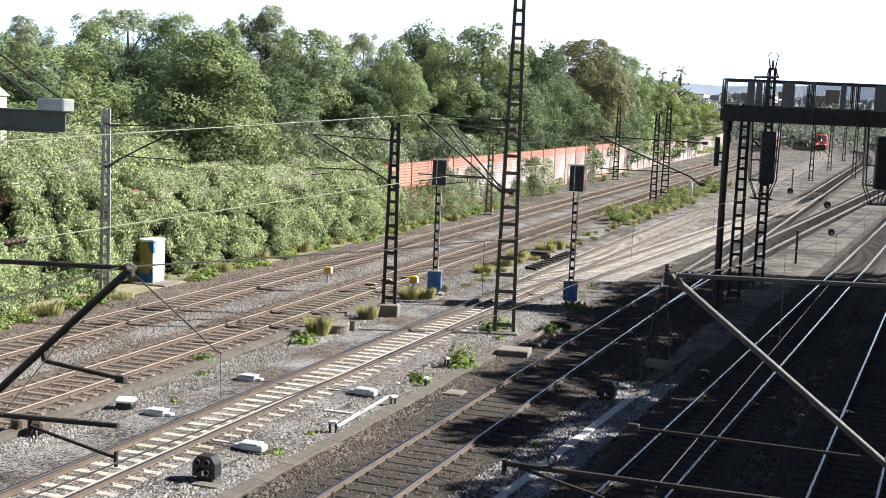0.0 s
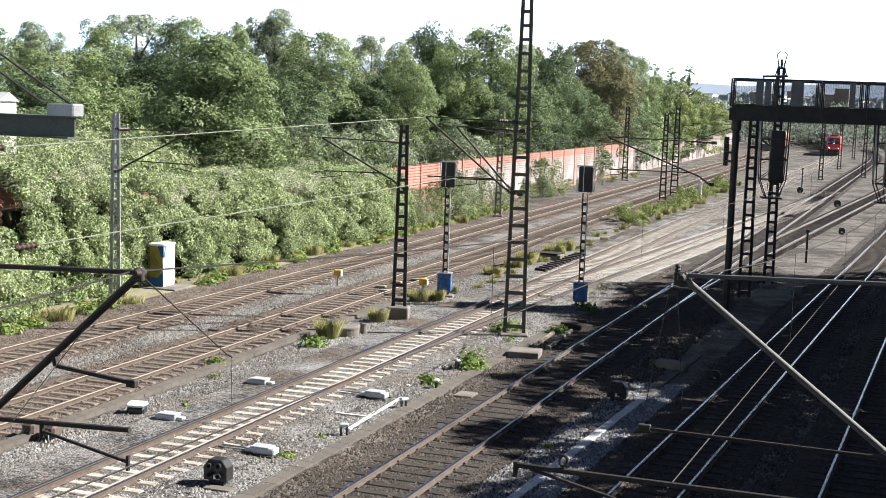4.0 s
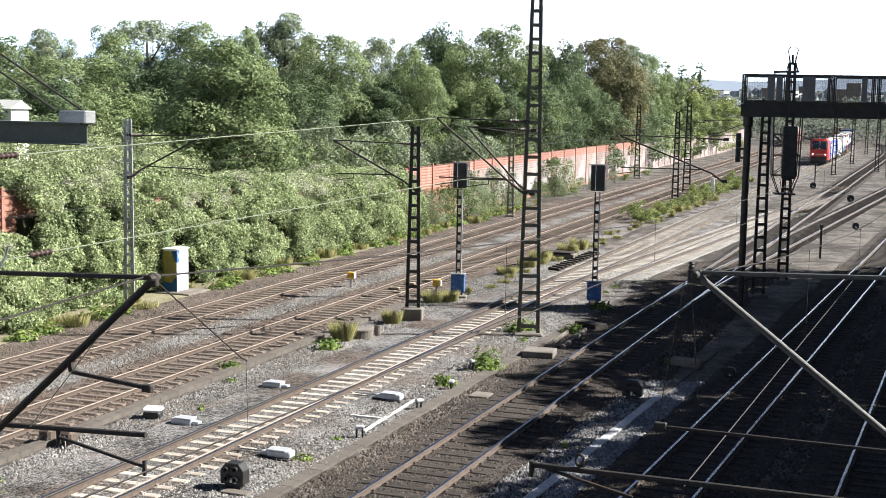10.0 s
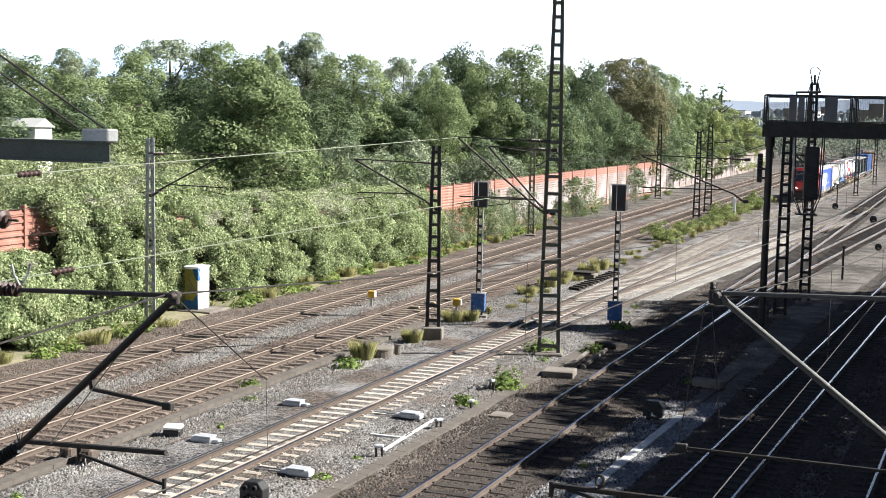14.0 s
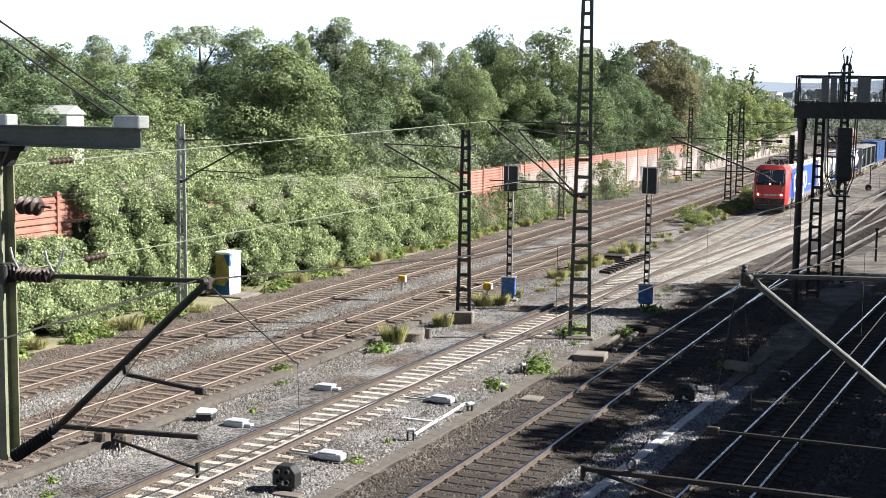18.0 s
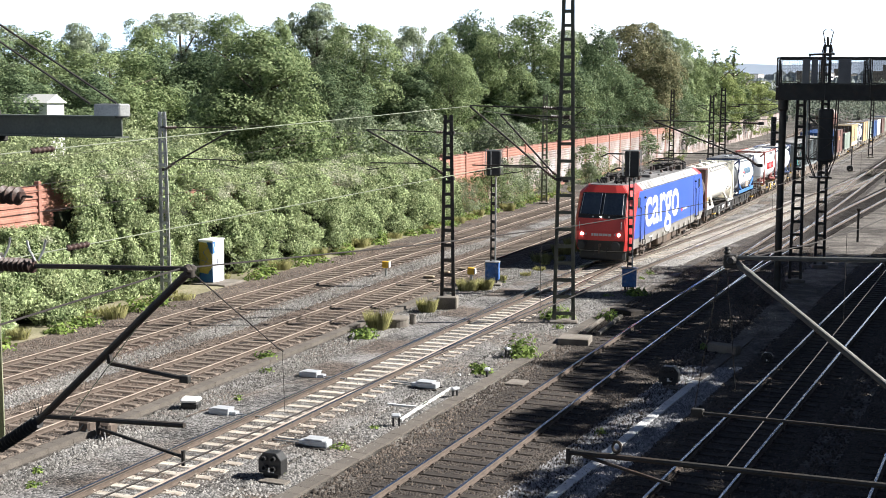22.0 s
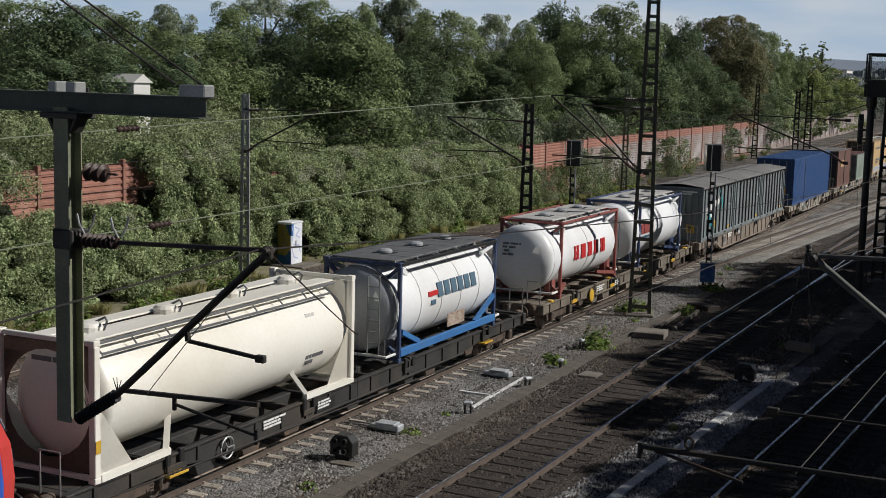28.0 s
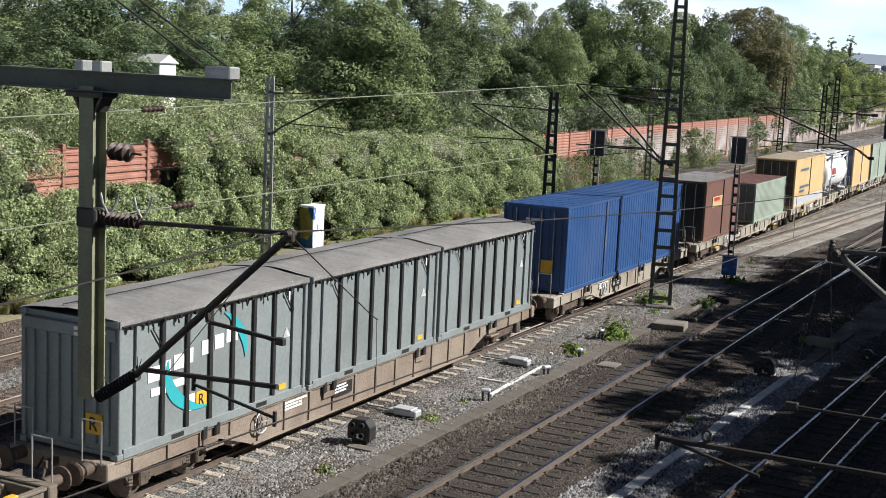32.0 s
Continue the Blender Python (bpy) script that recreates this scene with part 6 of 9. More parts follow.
    # tarpaulin with sagging folds over bows
    bm = bmesh.new()
    ny, nx = 27, 14
    grid = []
    for j in range(ny + 1):
        y = L * j / ny
        row = []
        for i in range(nx + 1):
            u = -1 + 2 * i / nx
            z = H - 0.14 + 0.13 * (1 - abs(u) ** 1.25) + 0.012 * math.sin(y * 9.6) * (1 - abs(u)) + 0.008 * math.sin(7 * u + y * 3)
            row.append(bm.verts.new((u * (W + 0.02), y, z)))
        row.insert(0, bm.verts.new((-W - 0.025, y, H - 0.27 + 0.03 * abs(math.sin(y * 3.7)))))
        row.append(bm.verts.new((W + 0.025, y, H - 0.27 + 0.03 * abs(math.sin(y * 3.7)))))
        grid.append(row)
    for a, b in zip(grid, grid[1:]):
        for i in range(len(a) - 1):
            bm.faces.new((a[i], a[i + 1], b[i + 1], b[i]))
    bmesh.ops.recalc_face_normals(bm, faces=bm.faces)
    bmesh.ops.solidify(bm, geom=bm.faces[:], thickness=0.012)
    part("tarpaulin", bm, M_TARP, t, "sagging grey tarpaulin roof")
    for s in (-1, 1):
        bm = bmesh.new()
        tube(bm, (s * (W + 0.04), 0.05, H - 0.24), (s * (W + 0.04), L - 0.05, H - 0.24), 0.018, n=6)
        part("tarp_rope", bm, M_BLACK, t)
        for i in range(13):
            bm = bmesh.new()
            y = 0.3 + i * (L - 0.6) / 12
            box(bm, s * (W + 0.03) - 0.03, y - 0.035, H - 0.33, s * (W + 0.03) + 0.03, y + 0.035, H - 0.22, 0.01)
            part("tarp_hook", bm, M_BLACK, t)
    bm = bmesh.new()
    tube(bm, (-0.25, 0.1, H + 0.01), (-0.25, L - 0.1, H + 0.01), 0.012, n=5)
    part("ridge_rope", bm, M_BLACK, t)
    if first:
        for a, w, z, h in ((0.9, 0.35, 1.35, 0.3), (1.3, 0.3, 1.4, 0.3), (1.7, 0.32, 1.46, 0.3), (2.1, 0.22, 1.52, 0.3), (2.6, 0.35, 1.6, 0.3), (3.05, 0.3, 1.65, 0.3), (3.45, 0.4, 1.72, 0.3)):
            bm = bmesh.new()
            box(bm, 0, 0, -0.01, w, h, 0.012)
            part("company_mark", bm, M_LETTER, t, at=on_side(W - 0.055, a, z))
        for a, w, z, h, rot in ((1.0, 0.5, 1.05, 0.16, 0), (1.6, 0.6, 1.1, 0.16, 0)):
            bm = bmesh.new()
            box(bm, 0, 0, -0.01, w, h, 0.012)
            part("company_mark", bm, M_LETTER, t, at=on_side(W - 0.055, a, z))
        for start, n, rr, wide in ((165, 12, 0.95, 0.16), (-8, 8, 1.05, 0.12)):
            bm = bmesh.new()
            for i in range(n):
                a0, a1 = radians(start + i * 9), radians(start + (i + 1) * 9)
                k0, k1 = wide * math.sin(math.pi * (i + 0.3) / (n + 0.6)), wide * math.sin(math.pi * (i + 1.3) / (n + 0.6))
                vs = [bm.verts.new((q * math.cos(w) * 1.35, q * math.sin(w), 0.0)) for w, q in ((a0, rr - k0), (a1, rr - k1), (a1, rr + k1 * 0.5), (a0, rr + k0 * 0.5))]
                bm.faces.new(vs)
            bmesh.ops.remove_doubles(bm, verts=bm.verts[:], dist=0.001)
            bmesh.ops.solidify(bm, geom=bm.faces[:], thickness=0.012)
            part("emblem", bm, M_CYAN, t, "turquoise swoosh emblem", at=on_side(W - 0.05, 2.75, 1.45))
        bm = bmesh.new()
        box(bm, W - 0.055, 2.05, 0.5, W - 0.044, 2.4, 0.85)
        part("placard", bm, M_LETTER, t, "white placard")
        bm = bmesh.new()
        box(bm, W - 0.055, 2.45, 0.5, W - 0.044, 2.8, 0.85)
        part("sticker", bm, M_YELLOW, t)
        fit_word("letter_plate", "R", t, M_BLACK, 0.18, 0.24, on_side(W - 0.043, 2.53, 0.555), 0.01)
    return t


for i in range(3):
    TRAIN.append((teal_container(i == 0), 65.85 + i * 6.72))


def box_container(L, H, side, roof, label, ribs="corrugated", end=None, posts=2, category="container", extra=None):
    W = 1.23
    t = thing("container", Matrix.Identity(4), label, category, "box containers")
    n = int(L / 0.28) if ribs == "corrugated" else int(L / 0.55)
    for s in (-1, 1):
        bm = bmesh.new()
        prof = []
        for i in range(n):
            a, d = 0.1 + (L - 0.2) * i / n, (L - 0.2) / n
            if ribs == "plain":
                prof += [(a, 0.0)]
            else:
                prof += [(a, 0.0), (a + d * 0.35, 0.0), (a + d * 0.5, -0.02), (a + d * 0.85, -0.02)]
        prof.append((L - 0.1, 0.0))
        lo = [bm.verts.new((s * (W - 0.03 + q), y, 0.14)) for y, q in prof]
        hi = [bm.verts.new((s * (W - 0.03 + q), y, H - 0.08)) for y, q in prof]
        for i in range(len(prof) - 1):
            bm.faces.new((lo[i], lo[i + 1], hi[i + 1], hi[i]))
        bmesh.ops.recalc_face_normals(bm, faces=bm.faces)
        bmesh.ops.solidify(bm, geom=bm.faces[:], thickness=0.02)
        part("side_wall", bm, side, t)
        for z, h in ((0.0, 0.15), (H - 0.1, 0.09)):
            bm = bmesh.new()
            box(bm, s * W - (0.08 if s > 0 else 0), 0.1, z, s * W + (0.08 if s < 0 else 0), L - 0.1, z + h, 0.012)
            part("side_rail", bm, side, t)
        for k in range(posts):
            if posts > 2 or ribs == "plain":
                y = 0.1 + (L - 0.2) * (k + 1) / (posts + 1)
                bm = bmesh.new()
                box(bm, s * W - 0.03, y - 0.05, 0.1, s * W + 0.012, y + 0.05, H - 0.05, 0.008)
                part("side_post", bm, end or side, t)
    for y in (0.08, L - 0.08):
        end_frame(t, y, H, side, W, False)
        bm = bmesh.new()
        box(bm, -W + 0.1, y - 0.03, 0.1, W - 0.1, y + 0.03, H - 0.1)
        part("end_wall", bm, end or side, t)
        for i in range(9):
            bm = bmesh.new()
            x = -0.96 + i * 0.24
            box(bm, x - 0.05, y - 0.055, 0.15, x + 0.05, y + 0.055, H - 0.15)
            part("end_rib", bm, end or side, t)
        for i in range(4):
            bm = bmesh.new()
            x = -0.72 + i * 0.48
            tube(bm, (x, y - 0.085 if y < 1 else y + 0.085, 0.15), (x, y - 0.085 if y < 1 else y + 0.085, H - 0.15), 0.022, n=6)
            part("locking_bar", bm, M_GALV, t)
    bm = bmesh.new()
    box(bm, -W + 0.03, 0.05, H - 0.06, W - 0.03, L - 0.05, H - 0.01)
    part("roof", bm, roof, t)
    for i in range(int(L / 0.6)):
        bm = bmesh.new()
        box(bm, -W + 0.15, 0.3 + i * 0.6, H - 0.02, W - 0.15, 0.36 + i * 0.6, H - 0.003, 0.004)
        part("roof_rib", bm, roof, t)
    return t


c = box_container(13.6, 3.05, M_BOXBLUE, M_BOXBLUE, "long blue corrugated shipping container", posts=0)
bars("small_writing", c, M_LETTER, on_front(-0.35, -0.03, 2.5), [[0.15, 0.35, 0.06], [0.2, 0.1], [0.3], [0.25, 0.1], [0.2]], 0.08, 0.06)
bm = bmesh.new()
box(bm, 0.3, -0.035, 0.7, 0.75, -0.02, 1.15)
part("sticker", bm, M_YELLOW, c)
bm = bmesh.new()
box(bm, 1.2, 3.9, 0.1, 1.245, 4.05, 3.0, 0.01)
part("lift_post", bm, M_NAVYFR, c)
TRAIN.append((c, 88.9))
c = box_container(6.3, 2.85, M_BROWN, M_TARP, "brown bulk container with a dark end", "plain", M_BLACK, 1)
bm = bmesh.new()
box(bm, 1.2, 1.2, 1.55, 1.245, 2.9, 2.05, 0.01)
part("placard", bm, M_ORTARP, c, "orange-yellow placard")
bars("small_writing", c, M_SIGNRED, on_side(1.25, 1.4, 1.85), [[0.14, 0.14, 0.2, 0.14, 0.3]], 0.16, 0.06)
bm = bmesh.new()
box(bm, -0.9, -0.06, 0.35, -0.2, -0.03, 1.3, 0.01)
part("end_hatch", bm, M_LIGHTGREY, c)
TRAIN.append((c, 106.4))
TRAIN.append((box_container(7.2, 2.15, M_PGREEN, M_BROWN, "pale green low ribbed container with a red-brown cover", "corrugated", M_CATWALK, 0), 116.2))
c = box_container(9.0, 2.95, M_ORTARP, M_BEIGE, "orange-yellow tarpaulin swap body with beige roof", "plain", M_UNDER, 1)
bars("small_writing", c, M_SLATE, on_side(1.25, 1.6, 2.2), [[0.5, 0.4, 0.6, 0.4], [], [], [], [0.4, 0.9, 0.6, 0.5], [0.4, 0.7]], 0.14, 0.12)
bm = bmesh.new()
box(bm, 1.2, 0.1, 0.12, 1.245, 8.9, 0.6, 0.01)
part("side_board", bm, M_LIGHTGREY, c)
TRAIN.append((c, 126.0))
TRAIN.append((tank_container(7.2, "white tank container with pale frame", M_LIGHTGREY, M_TANK, "tws"), 136.6))
c = box_container(7.4, 2.95, M_ORTARP, M_TARP, "yellow tarpaulin swap body with a navy end", "plain", M_NAVYFR, 1)
TRAIN.append((c, 146.2))
TRAIN.append((box_container(7.4, 2.9, M_PGREEN, M_TARP, "grey-green tarpaulin swap body", "plain", None, 1), 154.6))
for i, (mm, d) in enumerate(((M_BOXBLUE, 166.6), (M_WHITE, 175.0), (M_BROWN, 187.2), (M_PGREEN, 195.6), (M_BOXBLUE, 207.8), (M_BROWN, 216.0))):
    TRAIN.append((box_container(7.6, 2.7, mm, M_TARP, ("blue", "white", "brown", "grey-green", "blue", "brown")[i] + " box container on the rear wagons", "plain", None, 1), d))
CONTAINERS = [ob for ob, d in TRAIN if ob.name.split(".")[0] in ("tank_container", "bulk_container", "container")]

# ---- masts, wires and signals ----
def lattice_mast(x, y, h, wb, wt, label, rot=0.0, found=0.0, legm=None, depth=0.14, step=0.62):
    """Two channel legs tied by battens, on a foundation."""
    t = thing("catenary_mast", pose(x, y, 0, 0, 0, rot), label, "mast", "line masts")
    mm = legm or M_DARKSTEEL
    z0 = found
    for s in (-1, 1):
        bm = bmesh.new()
        a, b = Vector((s * wb / 2, 0, z0)), Vector((s * wt / 2, 0, h))
        hbeam(bm, a, b, 0.09, depth)
        part("leg", bm, mm, t)
    z, i = z0 + 0.25, 0
    while z < h - 0.1:
        k = (z - z0) / (h - z0)
        w = wb + (wt - wb) * k
        for q in (-depth / 2 - 0.012, depth / 2 + 0.012):
            bm = bmesh.new()
            box(bm, -w / 2 - 0.02, q - 0.006, z - 0.06, w / 2 + 0.02, q + 0.006, z + 0.06)
            part("batten", bm, mm, t)
        z += step * (1.0 if w > 0.4 else 0.8)
        i += 1
    bm = bmesh.new()
    e = max(wb, 0.4) / 2 + 0.18
    box(bm, -e, -0.35, -0.3, e, 0.35, max(found, 0.06), 0.04)
    part("foundation", bm, M_CONC, t, "weathered concrete footing")
    return t


def insulator(bm, a, b, r=0.06, n=6, mi=0):
    a, b = Vector(a), Vector(b)
    d = b - a
    prof = []
    for i in range(n):
        z = d.length * i / n
        prof += [(r * 0.55, z), (r, z + d.length / n * 0.3), (r * 1.02, z + d.length / n * 0.42), (r * 0.55, z + d.length / n * 0.6)]
    prof.append((r * 0.5, d.length))
    lathe(bm, prof, 18, Matrix.Translation(a) @ d.to_track_quat("Z", "Y").to_matrix().to_4x4(), mi)


def cantilever(k, y, mast_lat, end_lat, z_top, z_low, z_reg, label, group="cantilevers", r=0.03, name="cantilever_arm"):
    """Tube bracket on a mast: top tube, strut, registration tube and steady arm; x runs across the line k."""
    t = thing(name, turned(k, y), label, "overhead bracket", group)
    s = 1 if end_lat > mast_lat else -1
    ins = 0.55
    for z, end, zt in ((z_top - 0.08, mast_lat + s * (ins + 0.15), z_top - 0.06), (z_low, mast_lat + s * (0.15 + ins * 0.8), z_low + ins * 0.6)):
        bm = bmesh.new()
        insulator(bm, (mast_lat + s * 0.12, 0, z), (end, 0, zt), 0.075)
        part("insulator", bm, M_INSUL, t, "brown ribbed insulator")
        bm = bmesh.new()
        box(bm, mast_lat - 0.12, -0.08, z - 0.07, mast_lat + 0.12, 0.08, z + 0.07, 0.01)
        part("bracket", bm, M_DARKSTEEL, t)
    bm = bmesh.new()
    tube(bm, (mast_lat + s * (ins + 0.15), 0, z_top - 0.06), (end_lat, 0, z_top), r * 0.8)
    part("top_tube", bm, M_DARKSTEEL, t)
    bm = bmesh.new()
    a, b = Vector((mast_lat + s * (0.15 + ins * 0.8), 0, z_low + ins * 0.6)), Vector((end_lat, 0, z_top - 0.02))
    tube(bm, a, b, r * 1.3)
    part("strut", bm, M_DARKSTEEL, t)
    bm = bmesh.new()
    c = a.lerp(b, max(0.05, (z_reg - a.z) / (b.z - a.z)))
    tube(bm, c, (end_lat - s * 0.1, 0.06, z_reg - 0.04), r * 0.8)
    tube(bm, (end_lat - s * 0.9, 0.06, z_reg), (end_lat - s * 0.9, 0.06, z_reg - 0.2), r * 0.6)
    part("registration_tube", bm, M_DARKSTEEL, t)
    bm = bmesh.new()
    tube(bm, (end_lat - s * 0.9, 0.06, z_reg - 0.2), (end_lat + s * 0.05, 0.06, z_reg - 0.34), r * 0.55)
    part("steady_arm", bm, M_DARKSTEEL, t)
    return t


HB = -math.degrees(heading("A"))
lattice_mast(-1.2, 53.1, 8.0, 0.48, 0.24, "dark steel batten mast on a concrete block", HB * 0.3, 0.55)
lattice_mast(3.4, 50.1, 18.5, 0.74, 0.13, "tall olive tapering steel batten mast", HB * 0.3, 0.12, M_OLIVE, step=0.66)
lattice_mast(15.1, 61.5, 9.4, 0.5, 0.3, "dark steel batten mast beside the signal bridge", HB * 0.3, 0.15)
lattice_mast(17.6, 66.7, 11.2, 0.44, 0.26, "dark steel batten mast with horned top", HB * 0.3, 0.15)
lattice_mast(22.3, 125.2, 8.5, 0.55, 0.3, "dark steel batten mast in bushes", HB * 0.3, 0.15)
lattice_mast(24.9, 133.4, 9.2, 0.7, 0.35, "wide dark steel batten mast in bushes", HB * 0.3, 0.15)
lattice_mast(23.6, 159.3, 9.0, 0.6, 0.3, "steel batten mast beside the wall", HB * 0.3, 0.15)
lattice_mast(5.3, 103.0, 8.6, 0.4, 0.24, "slim steel batten mast beside the hedge", HB * 0.3, 0.15, M_GREENSTEEL)
lattice_mast(-13.35, 54.9, 8.05, 0.34, 0.2, "pale galvanised batten mast standing in the hedge", HB * 0.3, 0.1, M_GALV)
for yf, lf in ((178, 4.2), (215, 4.2), (262, 4.2), (190, 9.2), (240, 9.0), (300, 8.8)):
    p = on("T", yf, lf)
    lattice_mast(p.x, p.y, 8.6, 0.5, 0.3, "distant dark steel batten mast", HB * 0.3, 0.15, step=0.9)

cantilever("A", 54.4, 3.75, -0.05, 7.35, 5.4, 6.0, "dark tube bracket with brown insulators over the line")
cantilever("T", 51.0, 2.55, -1.15, 8.4, 5.6, 6.1, "dark tube bracket with brown insulators over the line")
cantilever("T", 51.9, 2.55, -0.2, 8.05, 5.5, 6.0, "dark tube bracket with brown insulators over the line")
cantilever("B", 53.75, -3.6, 0.0, 7.45, 5.6, 6.1, "dark tube bracket with brown insulators over the line")
cantilever("B", 105.0, -2.6, 0.4, 7.6, 5.5, 6.0, "dark tube bracket with brown insulators over the line")
cantilever("A", 128.0, 3.9, 0.0, 7.5, 5.6, 6.1, "dark tube bracket with brown insulators over the line")
cantilever("T", 131.0, -5.0, -0.4, 7.6, 5.6, 6.1, "dark tube bracket with brown insulators over the line")
cantilever("T", 63.0, 8.2, 3.2, 7.6, 5.6, 6.1, "dark tube bracket with brown insulators over the line")

# ---- foreground: hanging support over line M, seen close from the bridge ----
M_WIRE = mat("copper_green_wire", (0.3, 0.33, 0.24), (0.22, 0.24, 0.18), 4, 40, 0.5, metal=0.4, bump=0.0)
M_WIREDK = mat("dark_wire", (0.05, 0.045, 0.04), (0.035, 0.03, 0.03), 4, 40, 0.6, metal=0.3, bump=0.0)
Y0 = 11.5
t = thing("hanging_support", turned("M", Y0), "grey-green steel hanging post on a cross beam with insulated bracket", "overhead support")
bm = bmesh.new()
hbeam(bm, (-2.45, 0, 5.5), (-2.45, 0, 8.66), 0.19, 0.19)
part("hanging_post", bm, M_GREENSTEEL, t, "pale grey-green H-section post")
bm = bmesh.new()
hbeam(bm, (-5.9, 0, 8.71), (-0.72, 0, 8.71), 0.2, 0.2)
part("cross_beam", bm, M_BEAM, t, "dark green steel cross beam")
for i, (x0, x1, z1) in enumerate(((-2.63, -2.52, 8.91), (-2.4, -2.27, 8.91), (-0.98, -0.68, 8.92))):
    bm = bmesh.new()
    box(bm, x0, -0.08, 8.8, x1, 0.08, z1, 0.012)
    part("cap_block", bm, M_GALV, t, "pale galvanised cap block")
bm = bmesh.new()
for s in (-1, 1):
    bar(bm, (-2.45 + s * 0.1, 0, 8.42), (-2.45 + s * 0.22, 0, 8.62), 0.16, 0.03)
    tube(bm, (-2.45 + s * 0.16, 0.11, 8.55), (-2.45 + s * 0.16, 0.11, 8.85), 0.02, n=6)
box(bm, -2.7, -0.13, 8.55, -2.2, 0.13, 8.61, 0.01)
part("clamp", bm, M_DARKSTEEL, t)
for x0, z1, q in ((-0.82, 11.5, 0.06), (-1.04, 11.4, -0.05)):
    bm = bmesh.new()
    tube(bm, (x0, q, 8.92), (-5.6, q, z1), 0.011, n=6)
    part("tie_rod", bm, M_DARKSTEEL, t)
bm = bmesh.new()
insulator(bm, (-2.3, 0, 7.36), (-1.8, 0, 7.37), 0.07, 8)
part("insulator", bm, M_INSUL, t, "brown ribbed insulator")
for x in (-2.22, -1.78):
    for s in (-1, 1):
        bm = bmesh.new()
        polytube(bm, [(x, s * 0.02, 7.42), (x + s * 0.04, s * 0.05, 7.52), (x + s * 0.07, s * 0.05, 7.62)], 0.012, 6)
        part("arcing_horn", bm, M_GALV, t, "bent arcing horn")
bm = bmesh.new()
box(bm, -2.56, -0.12, 7.26, -2.3, 0.12, 7.46, 0.015)
tube(bm, (-2.5, 0, 7.3), (-2.2, 0, 7.36), 0.045)
part("bracket", bm, M_DARKSTEEL, t)
bm = bmesh.new()
insulator(bm, (-2.3, 0.1, 8.03), (-2.02, 0.1, 8.02), 0.09, 3)
part("insulator", bm, M_INSUL, t, "short dark three-shed insulator")
bm = bmesh.new()
tube(bm, (-2.5, 0.1, 8.03), (-1.9, 0.1, 8.02), 0.012, n=6)
part("insulator_rod", bm, M_DARKSTEEL, t)
bm = bmesh.new()
tube(bm, (-1.8, 0, 7.37), (-0.02, 0, 7.45), 0.024)
part("top_tube", bm, M_DARKSTEEL, t)
bm = bmesh.new()
lathe(bm, [(0.025, -0.07), (0.04, -0.04), (0.04, 0.04), (0.025, 0.07)], 10, pose(0, 0, 7.45, 90, 0, 0))
box(bm, -0.05, -0.03, 7.37, 0.04, 0.03, 7.49, 0.01)
part("end_clamp", bm, M_DARKSTEEL, t)
bm = bmesh.new()
insulator(bm, (-2.35, 0, 5.52), (-1.82, 0, 5.85), 0.066, 13)
part("insulator", bm, M_BLACK, t, "thick black ribbed insulator")
bm = bmesh.new()
for dx, dz in ((0.0, 0.12), (0.06, 0.1), (-0.05, 0.11)):
    tube(bm, (-1.82, 0, 5.87), (-1.85 + dx, 0.02, 5.9 + dz), 0.008, 0.003, n=5)
    tube(bm, (-2.2, 0, 5.62), (-2.24 + dx, 0.02, 5.66 + dz * 0.7), 0.008, 0.003, n=5)
part("bird_spikes", bm, M_DARKSTEEL, t)
bm = bmesh.new()
tube(bm, (-1.85, 0, 5.83), (-0.01, 0, 7.43), 0.036, n=12)
part("strut", bm, M_DARKSTEEL, t, "dark diagonal tube strut")
bm = bmesh.new()
tube(bm, (-0.95, 0, 6.6), (-0.93, 0, 6.5), 0.03)
tube(bm, (-0.93, 0, 6.5), (-0.1, 0, 6.44), 0.022)
box(bm, -0.13, -0.03, 6.4, -0.03, 0.03, 6.47, 0.008)
part("steady_arm", bm, M_DARKSTEEL, t)
bm = bmesh.new()
tube(bm, (-1.78, 0, 5.9), (-0.1, 0, 6.0), 0.026)
tube(bm, (-1.1, 0.0, 5.94), (-1.1, 0.0, 5.8), 0.022)
part("registration_tube", bm, M_DARKSTEEL, t)
bm = bmesh.new()
tube(bm, (-1.1, 0, 5.86), (-0.12, 0, 5.7), 0.017)
tube(bm, (-0.12, 0, 5.76), (-0.12, 0, 5.62), 0.02, n=8)
part("steady_arm", bm, M_DARKSTEEL, t)
bm = bmesh.new()
polytube(bm, [(0.02, 0, 7.42), (-0.08, 1.55, 6.45), (-0.1, 1.7, 6.38)], 0.007, 5)
tube(bm, (-0.1, 1.68, 6.4), (-0.1, 1.72, 5.66), 0.003, n=4)
part("jumper_wire", bm, M_WIREDK, t)
bm = bmesh.new()
tube(bm, (-0.5, 0, 7.0), (-1.35, -0.1, 5.95), 0.005, n=5)
part("stay_wire", bm, M_WIRE, t)
p = on("M", Y0, -5.7)
lattice_mast(p.x, p.y, 11.8, 0.5, 0.4, "dark steel mast carrying the cross beam", HB, 0.2)

